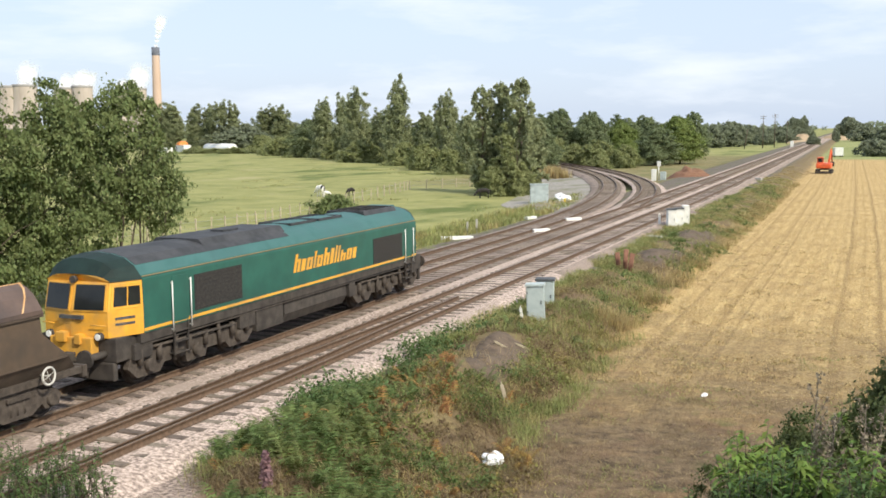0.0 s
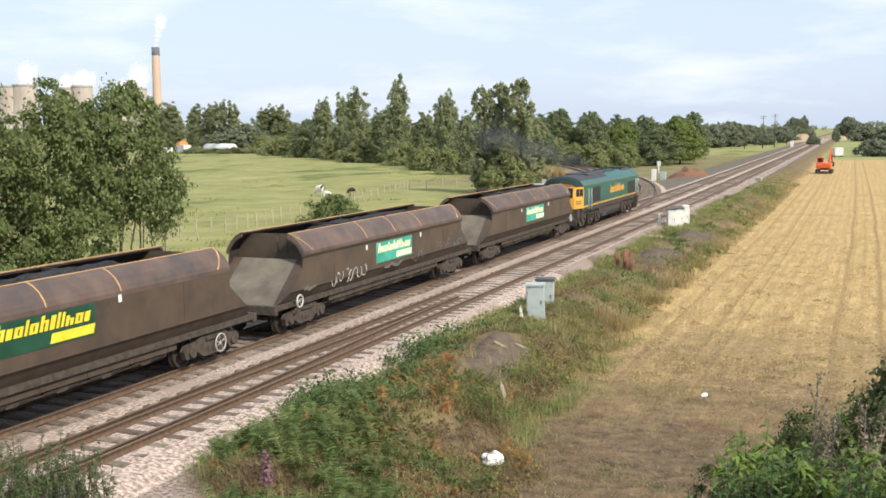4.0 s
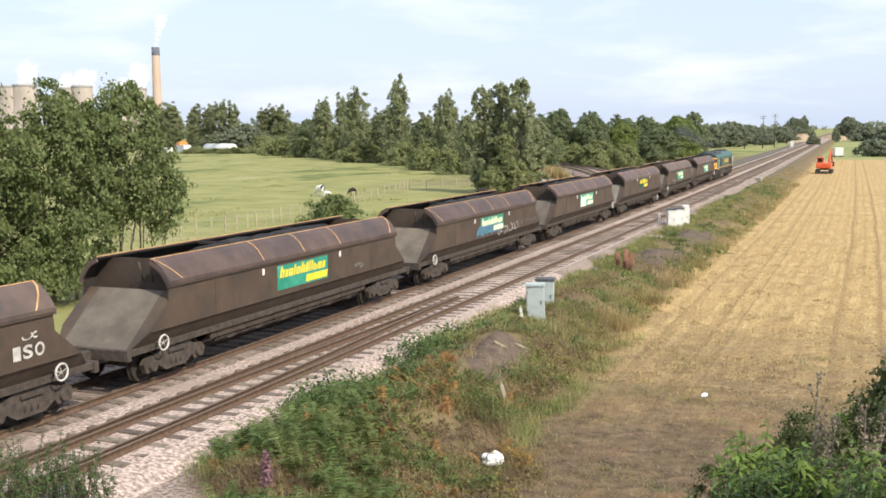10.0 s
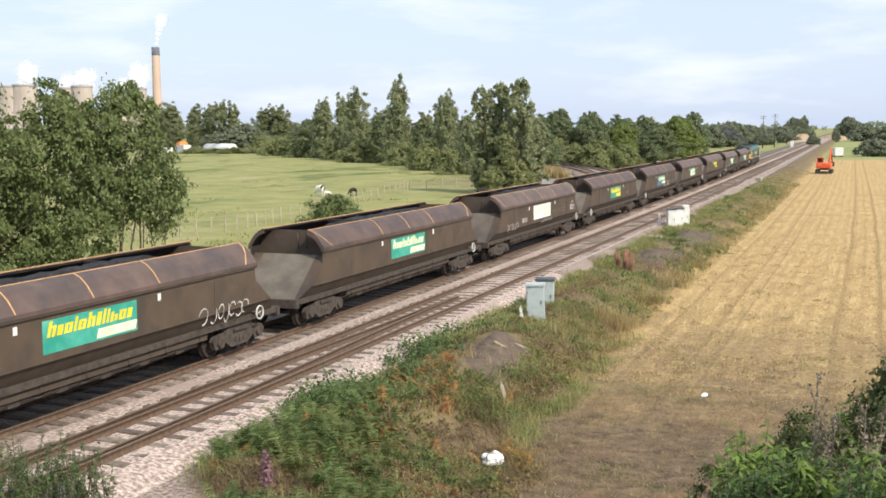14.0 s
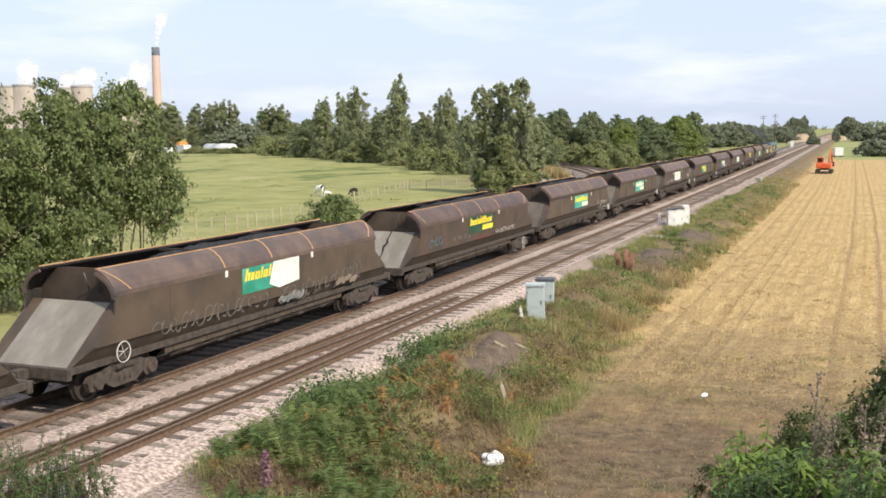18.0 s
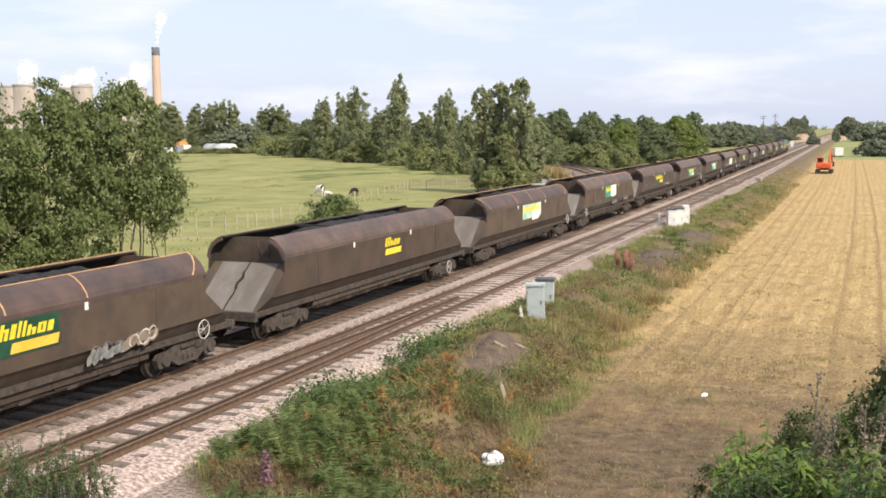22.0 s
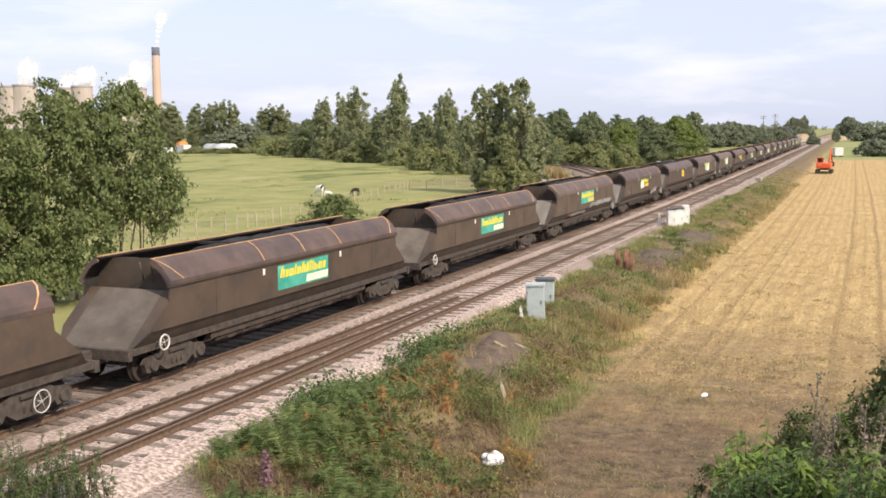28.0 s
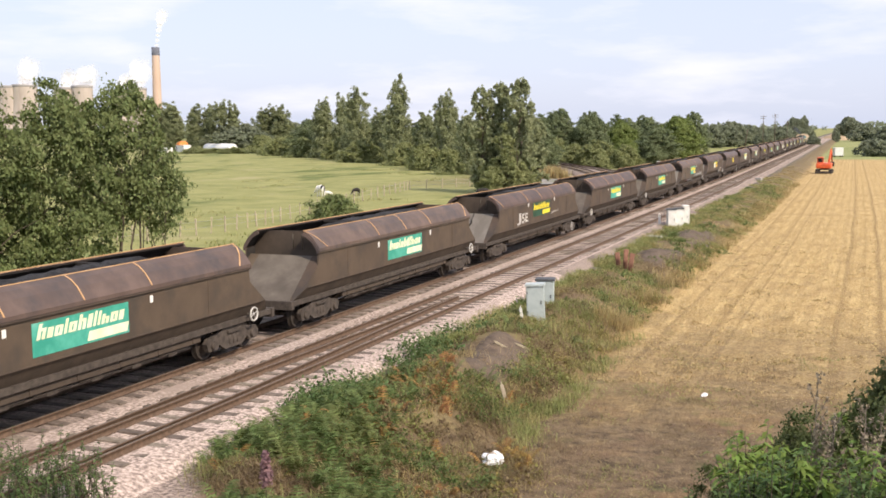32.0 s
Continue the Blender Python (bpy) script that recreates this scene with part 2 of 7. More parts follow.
def ground_z(u, y):
    """Height of the land, u metres right of the loaded line."""
    def ease(u0, z0, u1, z1):
        return z0 + (z1 - z0) * smooth((u - u0) / (u1 - u0))
    if u < -5.2:
        z = ease(-9.0, -0.95, -5.2, -0.42) if u > -9 else -0.95
    elif u < 5.4:
        z = -0.42
    elif u < 7.0:
        z = ease(5.4, -0.42, 7.0, -0.30 if y < 48 else -0.5)
    else:
        z = ease(7.0, -0.30 if y < 48 else -0.5, 9.9, FIELD_Z)
    p = Vector((u * 0.33, y * 0.33, 0))
    rough = 0.0
    if 5.6 < u < 10.5:
        rough = min(1, (u - 5.6) / 1.0, (10.5 - u) / 1.0) * (0.75 if y < 50 else 0.5)
        z += rough * (noise.noise(p * 1.3) * 0.5 + noise.noise(p * 4) * 0.18)
    elif u >= 10.5 and y < 60:
        z += noise.noise(p * 2) * 0.05
    elif u < -9:
        z += noise.noise(Vector((u * 0.05, y * 0.05, 3))) * 0.12
    z += 0.38 * math.exp(-((u - 7.3) / 1.0) ** 2 - ((y - 30.3) / 2.6) ** 2)        # spoil tipped on the bank
    if u > 9.5:                      # the approach bank of the bridge on which the camera stands
        z += 5.6 * smooth((17.0 - y) / 14.0) * smooth((u - 9.5) / 4.0)
    return z


def land(x, y):
    return ground_z(x - curve_x(y), y)


def steps(*runs):
    out = []
    for lo, hi, k in runs:
        out += [lo + (hi - lo) * i / k for i in range(k)]
    return out + [runs[-1][1]]


def build_ground():
    us = steps((-4500, -600, 10), (-600, -120, 16), (-120, -20, 40), (-20, -5.2, 24), (-5.2, 5.4, 6), (5.4, 11, 28), (11, 40, 40), (40, 400, 24), (400, 4500, 10))
    ys = steps((-400, -20, 8), (-20, 8, 20), (8, 60, 150), (60, 160, 120), (160, 700, 70), (700, 4900, 16))
    verts = [(u + curve_x(y), y, ground_z(u, y)) for y in ys for u in us]
    w = len(us)
    faces = [(j * w + i, j * w + i + 1, (j + 1) * w + i + 1, (j + 1) * w + i) for j in range(len(ys) - 1) for i in range(w - 1)]
    me = from_arrays("ground", verts, faces, M_GROUND)
    uv = me.uv_layers.new(name="metres")
    flat = np.array([(u, y) for y in ys for u in us], dtype=np.float32)
    idx = np.array(faces).ravel()
    uv.data.foreach_set("uv", flat[idx].ravel())
    me.polygons.foreach_set("use_smooth", np.ones(len(faces), dtype=bool))
    ob = new("ground", me)
    tagged(ob, "green meadow, weedy bank and stubble field beside the railway", "ground", kind="structure")


def ground_material():
    m = bpy.data.materials.new("land")
    m.use_nodes = True
    n, l = m.node_tree.nodes, m.node_tree.links
    b = n["Principled BSDF"]
    b.inputs["Roughness"].default_value, b.inputs["Specular IOR Level"].default_value = 0.95, 0.15
    co = n.new("ShaderNodeTexCoord")
    sep = n.new("ShaderNodeSeparateXYZ")
    l.new(co.outputs["UV"], sep.inputs[0])

    def tex(sc, detail=5, stretch=(1, 1, 1), rough_=0.6):
        mp_ = n.new("ShaderNodeMapping")
        mp_.inputs["Scale"].default_value = stretch
        l.new(co.outputs["UV"], mp_.inputs["Vector"])
        t = n.new("ShaderNodeTexNoise")
        t.inputs["Scale"].default_value, t.inputs["Detail"].default_value, t.inputs["Roughness"].default_value = sc, detail, rough_
        l.new(mp_.outputs["Vector"], t.inputs["Vector"])
        return t.outputs["Fac"]

    def mathn(op, a_, b_):
        x = n.new("ShaderNodeMath")
        x.operation = op
        for k, v in ((0, a_), (1, b_)):
            if isinstance(v, (int, float)):
                x.inputs[k].default_value = v
            else:
                l.new(v, x.inputs[k])
        return x.outputs[0]

    def ramp(src, p0, p1):
        r = n.new("ShaderNodeMapRange")
        r.inputs["From Min"].default_value, r.inputs["From Max"].default_value = p0, p1
        l.new(src, r.inputs["Value"])
        return r.outputs["Result"]

    def mixed(fac, a_, b_):
        x = n.new("ShaderNodeMixRGB")
        for k, v in ((0, fac), (1, a_), (2, b_)):
            if isinstance(v, tuple):
                x.inputs[k].default_value = (*v, 1)
            elif isinstance(v, (int, float)):
                x.inputs[k].default_value = v
            else:
                l.new(v, x.inputs[k])
        return x.outputs["Color"]

    u, y = sep.outputs[0], sep.outputs[1]
    wob = mathn("MULTIPLY", mathn("SUBTRACT", tex(0.5, 4), 0.5), 3.2)
    un = mathn("ADD", u, wob)
    # meadow: short yellow-green sward, darker tussock drifts, worn pale patches
    grass = mixed(ramp(tex(0.22, 6), 0.38, 0.64), (0.235, 0.24, 0.092), (0.335, 0.325, 0.135))
    grass = mixed(ramp(tex(0.09, 5, (1.0, 0.45, 1)), 0.54, 0.62), grass, (0.115, 0.145, 0.045))
    grass = mixed(ramp(tex(0.06, 4), 0.60, 0.72), grass, (0.38, 0.34, 0.18))
    grass = mixed(ramp(tex(7, 3), 0.3, 0.75), grass, mixed(0.4, grass, (0.13, 0.15, 0.05)))
    # bank: soil, straw and green mixed
    bank = mixed(ramp(tex(1.3, 7, rough_=0.7), 0.40, 0.60), (0.120, 0.084, 0.056), (0.190, 0.155, 0.078))
    bank = mixed(ramp(tex(0.35, 5), 0.50, 0.66), bank, (0.165, 0.118, 0.086))
    bank = mixed(ramp(tex(9, 4), 0.45, 0.75), bank, (0.23, 0.17, 0.085))
    # stubble: straw rows running along the line, wheel tracks, bare trodden earth near the gate
    straw = mixed(ramp(tex(2.2, 6, (1, 0.16, 1)), 0.34, 0.66), (0.41, 0.28, 0.118), (0.62, 0.455, 0.215))
    wave = mathn("ADD", mathn("MULTIPLY", u, 9.5), mathn("MULTIPLY", tex(0.05, 3), 6.0))
    rows = mathn("SINE", wave, 0.0)
    straw = mixed(mathn("MULTIPLY", ramp(rows, -0.1, 0.9), 0.32), straw, (0.27, 0.18, 0.078))
    swath = mathn("SINE", mathn("ADD", mathn("MULTIPLY", u, 2.3), mathn("MULTIPLY", tex(0.03, 2), 5.0)), 0.0)
    straw = mixed(mathn("MULTIPLY", ramp(swath, 0.0, 1.0), 0.16), straw, (0.62, 0.46, 0.225))
    sway = mathn("ADD", u, mathn("MULTIPLY", mathn("SUBTRACT", tex(0.05, 2), 0.5), 0.5))
    for at, wide in ((10.9, 0.12), (12.6, 0.10), (13.3, 0.08), (16.85, 0.15), (18.45, 0.16), (24.2, 0.16), (25.8, 0.16)):
        gap = mathn("ABSOLUTE", mathn("SUBTRACT", sway, at), 0.0)
        straw = mixed(mathn("MULTIPLY", ramp(gap, wide, wide * 0.4), 0.6), straw, (0.20, 0.13, 0.06))
    straw = mixed(mathn("MULTIPLY", ramp(tex(0.22, 5, (0.35, 1, 1)), 0.56, 0.68), 0.8), straw, (0.29, 0.195, 0.09))
    straw = mixed(mathn("MULTIPLY", ramp(tex(1.0, 6, (1, 0.45, 1)), 0.54, 0.64), 0.7), straw, (0.30, 0.205, 0.098))
    straw = mixed(ramp(tex(26, 3, (1, 0.5, 1)), 0.54, 0.66), straw, (0.70, 0.54, 0.28))
    straw = mixed(ramp(tex(9, 5, (1, 0.6, 1)), 0.42, 0.64), straw, mixed(0.7, straw, (0.20, 0.13, 0.055)))
    bare = mixed(ramp(tex(2.4, 8, rough_=0.72), 0.36, 0.64), (0.076, 0.054, 0.035), (0.228, 0.166, 0.100))
    bare = mixed(ramp(tex(0.45, 6), 0.50, 0.66), bare, (0.160, 0.102, 0.063))
    bare = mixed(ramp(tex(0.7, 6), 0.58, 0.70), bare, (0.095, 0.10, 0.04))
    bare = mixed(mathn("MULTIPLY", ramp(tex(1.1, 7, rough_=0.7), 0.55, 0.64), 0.75), bare, (0.062, 0.046, 0.032))
    bare = mixed(ramp(tex(16, 5), 0.62, 0.76), bare, (0.23, 0.172, 0.10))
    near = ramp(mathn("ADD", y, mathn("ADD", mathn("MULTIPLY", mathn("SUBTRACT", tex(0.22, 6), 0.5), 26.0), mathn("MULTIPLY", mathn("SUBTRACT", tex(1.6, 6), 0.5), 22.0))), 45.0, 24.0)
    field = mixed(near, straw, bare)
    green = mixed(ramp(tex(0.03, 4), 0.4, 0.6), (0.20, 0.225, 0.085), (0.27, 0.28, 0.12))
    field = mixed(ramp(y, 262, 264), field, green)
    field = mixed(ramp(u, 70, 72), field, green)
    # cinder cess under the ballast
    cess = mixed(ramp(tex(3, 6), 0.35, 0.65), (0.10, 0.085, 0.07), (0.19, 0.165, 0.14))
    cess = mixed(ramp(tex(0.8, 4), 0.54, 0.66), cess, (0.10, 0.12, 0.04))
    # rank tawny growth round the junction and along the far side of the line
    rank = mixed(ramp(tex(0.5, 6), 0.38, 0.62), (0.155, 0.140, 0.065), (0.255, 0.215, 0.11))
    rank = mixed(ramp(tex(0.16, 5), 0.52, 0.64), rank, (0.12, 0.14, 0.055))
    where = mathn("MULTIPLY", ramp(mathn("ADD", y, mathn("MULTIPLY", wob, 6.0)), 118, 140), mathn("MULTIPLY", ramp(mathn("ADD", u, wob), -46, -34), ramp(y, 300, 270)))
    grass = mixed(where, grass, rank)
    col = mixed(ramp(un, -6.9, -5.6), grass, cess)
    col = mixed(ramp(un, 5.6, 6.4), col, bank)
    col = mixed(ramp(un, 8.6, 9.8), col, field)
    # ballast spilt beyond the shoulder towards the bridge
    stones = mixed(ramp(tex(11, 6), 0.38, 0.62), (0.137, 0.106, 0.087), (0.47, 0.375, 0.32))
    stones = mixed(ramp(tex(0.6, 5), 0.52, 0.64), stones, (0.22, 0.18, 0.13))
    edge = mathn("ADD", mathn("MINIMUM", mathn("MULTIPLY", mathn("MAXIMUM", mathn("SUBTRACT", 18.2, y), 0.0), 0.6), 2.6), 5.3)
    spilt = mathn("MULTIPLY", ramp(mathn("SUBTRACT", edge, mathn("ADD", u, mathn("MULTIPLY", wob, 0.3))), -0.1, 0.25), ramp(u, 4.8, 5.0))
    col = mixed(spilt, col, stones)
    l.new(col, b.inputs["Base Color"])
    bp = n.new("ShaderNodeBump")
    bp.inputs["Strength"].default_value, bp.inputs["Distance"].default_value = 0.9, 0.08
    l.new(tex(9, 6), bp.inputs["Height"])
    l.new(bp.outputs["Normal"], b.inputs["Normal"])
    return m


M_GROUND = ground_material()
build_ground()


# ---- railway ----
def main_x(off):
    return lambda y: off + curve_x(y)


def branch_a(y):
    return -2.9 - (0.0021 * (y - 62) ** 2 if y > 62 else 0)


def branch_b(y):
    return curve_x(y) - (0.0025 * (y - 75) ** 2 if y > 75 else 0)


def side_of(fx, y):
    d = (fx(y + 0.05) - fx(y - 0.05)) / 0.1
    q = math.hypot(1, d)
    return Vector((1 / q, -d / q, 0))


def ribbon(name, fx, ys, profile, mats, label, wobble=0.0, clean=None):
    """A bed with cross-section profile of (sideways, z, material) along fx."""
    verts, faces, mi = [], [], []
    k = len(profile)
    for y in ys:
        s = side_of(fx, y)
        for i, (o, z, _) in enumerate(profile):
            j = noise.noise(Vector((o * 3, y * 0.7, i))) * wobble
            p = Vector((fx(y), y, z + j * (0.12 if 0 < i < k - 1 else 0))) + s * (o + (j if i in (0, k - 1) else 0))
            verts.append(p)
    for r in range(len(ys) - 1):
        for i in range(k - 1):
            faces.append((r * k + i, r * k + i + 1, (r + 1) * k + i + 1, (r + 1) * k + i))
            mi.append(1 if clean is not None and ys[r] > 46 and i >= k - 3 else 0 if clean is not None and ys[r] > clean else profile[i][2])
    ob = new(name, from_arrays(name, verts, faces, mats, mi))
    return tagged(ob, label, "ballast", kind="structure")


RAIL_OUT = [(-0.07, -0.16), (0.07, -0.16), (0.07, -0.145), (0.02, -0.12), (0.018, -0.045), (0.036, -0.035), (0.036, -0.004), (0.028, 0.0), (-0.028, 0.0), (-0.036, -0.004), (-0.036, -0.035), (-0.018, -0.045), (-0.02, -0.12), (-0.07, -0.145)]


def rail_mesh(fx, off, ys, lift=0.0):
    verts, faces, mi = [], [], []
    k = len(RAIL_OUT)
    for y in ys:
        s = side_of(fx, y)
        o = off(y) if callable(off) else off
        for a_, z in RAIL_OUT:
            verts.append(Vector((fx(y), y, z + lift)) + s * (o + a_))
    for r in range(len(ys) - 1):
        for i in range(k):
            j = (i + 1) % k
            faces.append((r * k + i, (r + 1) * k + i, (r + 1) * k + j, r * k + j))
            mi.append(1 if i == 7 else 0)
    return from_arrays("rail", verts, faces, [M_RAIL, M_RAILTOP], mi)


def track(label, fx, y0, y1, far, spacing=0.66, lift=0.0):
    top = thing("railway_track", pose(0, 0, 0), label, "railway track", kind="structure")
    ys = steps((y0, min(y1, 200), int((min(y1, 200) - y0) / 1.5)), *([(200, y1, 30)] if y1 > 200 else []))
    for off in (-0.753, 0.753):
        part("rail", rail_mesh(fx, off, ys, lift), None, top)
    return top, fx, y0, y1, far, spacing, lift


bed_ys = steps((-12, 60, 144), (60, 200, 120), (200, 900, 60))
both = [(-2.6, -0.47, 1), (-1.55, -0.175, 1), (-0.4, -0.178, 1), (1.15, -0.178, 1), (1.3, -0.20, 0), (1.9, -0.21, 0), (2.6, -0.178, 0), (3.2, -0.178, 0), (3.8, -0.178, 0), (4.6, -0.17, 0), (5.0, -0.26, 0), (5.75, -0.62, 0)]
ribbon("ballast_bed", main_x(0), bed_ys, both, [M_BALLAST, M_DIRTY_BALLAST], "pinkish grey ballast bed under the double track", wobble=0.35, clean=78)
ribbon("ballast_bed", branch_a, steps((-12, 62, 60), (62, 200, 90)), [(-2.2, -0.60, 0), (-1.6, -0.185, 0), (0, -0.178, 0), (1.5, -0.185, 0), (1.75, -0.30, 0)], [M_DIRTY_BALLAST], "dark weathered ballast under the siding and branch", wobble=0.25)
ribbon("ballast_bed", branch_b, steps((80, 200, 90)), [(-1.7, -0.30, 0), (-1.5, -0.19, 0), (0, -0.183, 0), (1.5, -0.19, 0), (2.2, -0.5, 0)], [M_BALLAST], "ballast under the branch connection", wobble=0.25)
TRACKS = [
    track("loaded main line of worn rails on timber sleepers", main_x(0), -12, 900, True),
    track("empty main line with rusty rails on sleepers", main_x(3.2), -12, 900, True),
    track("siding that curves away as a branch line", branch_a, -12, 195, False),
    track("branch connection curving off the main line", branch_b, 88, 195, False, lift=0.004),
]
# guard rails in the four-foot of the empty line, drawn together at their far end
guard = TRACKS[1][0]
for side in (-1, 1):
    ys = steps((-12, 38, 36))
    part("guard_rail", rail_mesh(main_x(3.2), (lambda y, s=side: s * (0.47 * (1 - smooth((y - 18) / 20)) + 0.05)), ys, -0.015), None, guard, "rusty guard rail in the four-foot")


# ---- the coal train ----
# metres travelled at each half second
RUN = [0.0, 5.38, 10.79, 16.17, 21.6, 27.1, 32.6, 38.08, 43.54, 49.01, 54.46, 59.92, 65.4, 70.87, 76.34, 81.83, 87.32, 92.82, 98.34, 103.85, 109.38, 114.91, 120.46, 126.0, 131.56, 137.12, 142.7, 148.26, 153.83, 159.4, 164.98, 170.56, 176.15, 181.74, 187.33, 192.92, 198.52, 204.12, 209.72, 215.33, 220.95, 226.56, 232.17, 237.76, 243.37, 248.98, 254.6, 260.22, 265.84, 271.47, 277.07, 282.68, 288.3, 293.93, 299.55, 305.17, 310.79, 316.41, 321.55, 327.17, 332.79, 338.4, 344.05, 349.65, 355.28]
# the two builds of hopper: a with a ridged cantrail, b smooth-sided and a little longer; half the coupled length of each
BUILDS = "aabaaaaaabbbbbbaabaaa"
HALF = {"a": 9.05, "b": 9.24}
FIRST = 10.81
MOVERS = []


def on_line(y):
    d = (curve_x(y + 6) - curve_x(y - 6)) / 12
    return pose(curve_x(y), y, 0, 0, 0, -math.degrees(math.atan(d)))


def mirrored(bm):
    """Adds the mirror image across x = 0."""
    r = bmesh.ops.duplicate(bm, geom=bm.verts[:] + bm.edges[:] + bm.faces[:])
    vs = [g for g in r["geom"] if isinstance(g, bmesh.types.BMVert)]
    fs = [g for g in r["geom"] if isinstance(g, bmesh.types.BMFace)]
    bmesh.ops.scale(bm, vec=(-1, 1, 1), verts=vs)
    bmesh.ops.reverse_faces(bm, faces=fs)
    return bm


def wheel_meshes(radius=0.44):
    """An axle and a flanged wheel for its +x end, both centred on the axle."""
    axle = mesh_of("axle", tube(bmesh.new(), (-1.12, 0, 0), (1.12, 0, 0), 0.08, n=10), M_WHEEL)
    prof = [(0.69, 0.08), (0.69, radius + 0.03), (0.72, radius + 0.03), (0.735, radius), (0.83, radius - 0.01), (0.83, radius * 0.84), (0.78, radius * 0.75), (0.80, 0.16), (0.90, 0.14), (0.90, 0.08)]
    bm = bmesh.new()
    n = 24
    rings = [[bm.verts.new((x, r * math.cos(k * math.tau / n), r * math.sin(k * math.tau / n))) for k in range(n)] for x, r in prof]
    for a_, b_ in zip(rings, rings[1:]):
        for k in range(n):
            bm.faces.new((a_[k], a_[(k + 1) % n], b_[(k + 1) % n], b_[k]))
    bmesh.ops.recalc_face_normals(bm, faces=bm.faces[:])
    return axle, mesh_of("wheel", bm, M_WHEEL)


def put_wheels(bogie, meshes, offsets, radius):
    for dy in offsets:
        part("axle", meshes[0], None, bogie, at=pose(0, dy, radius))
        part("wheel", meshes[1], None, bogie, at=pose(0, dy, radius))
        part("wheel", meshes[1], None, bogie, at=pose(0, dy, radius, 0, 0, 180))


def wagon_bogie_mesh():
    """Cast three-piece frame: arched side frames with spring nests, axle-box covers and a bolster."""
    bm = bmesh.new()
    out = [(-1.32, 0.52), (-1.20, 0.66), (-0.80, 0.70), (-0.45, 0.86), (0.45, 0.86), (0.80, 0.70), (1.20, 0.66), (1.32, 0.52), (1.24, 0.30), (0.82, 0.28), (0.72, 0.42), (0.42, 0.24), (-0.42, 0.24), (-0.72, 0.42), (-0.82, 0.28), (-1.24, 0.30)]
    for s in (-1, 1):
        a_, b_ = sorted((s * 0.98, s * 1.13))
        prism(bm, out, a_, b_, axis="x")
        for y in (-1.0, 1.0):
            tube(bm, (s * 1.10, y, 0.46), (s * 1.21, y, 0.46), 0.15, 0.13, n=12)
        for y in (-0.2, 0.0, 0.2):
            tube(bm, (s * 1.06, y, 0.34), (s * 1.06, y, 0.66), 0.085, n=8)
        box(bm, min(s * 1.0, s * 1.2), max(s * 1.0, s * 1.2), -0.34, 0.34, 0.66, 0.76, 0.02)
        box(bm, min(s * 0.5, s * 0.62), max(s * 0.5, s * 0.62), -1.5, 1.5, 0.5, 0.58)
    box(bm, -1.0, 1.0, -0.22, 0.22, 0.60, 0.86, 0.03)
    return mesh_of("bogie_frame", bm, M_BOGIE)


SIDE = [(1.10, 0.98), (1.38, 1.40), (1.38, 2.03), (1.38, 2.48)]
CANOPIES = {
    "a": [(1.42, 2.46), (1.42, 2.56), (1.36, 2.66), (1.22, 2.86), (1.04, 3.02), (0.85, 3.11)],
    "b": [(1.386, 2.47), (1.386, 2.58), (1.345, 2.70), (1.22, 2.88), (1.04, 3.03), (0.85, 3.11)],
}
ROOF_END, LOW_END = 7.0, 8.3


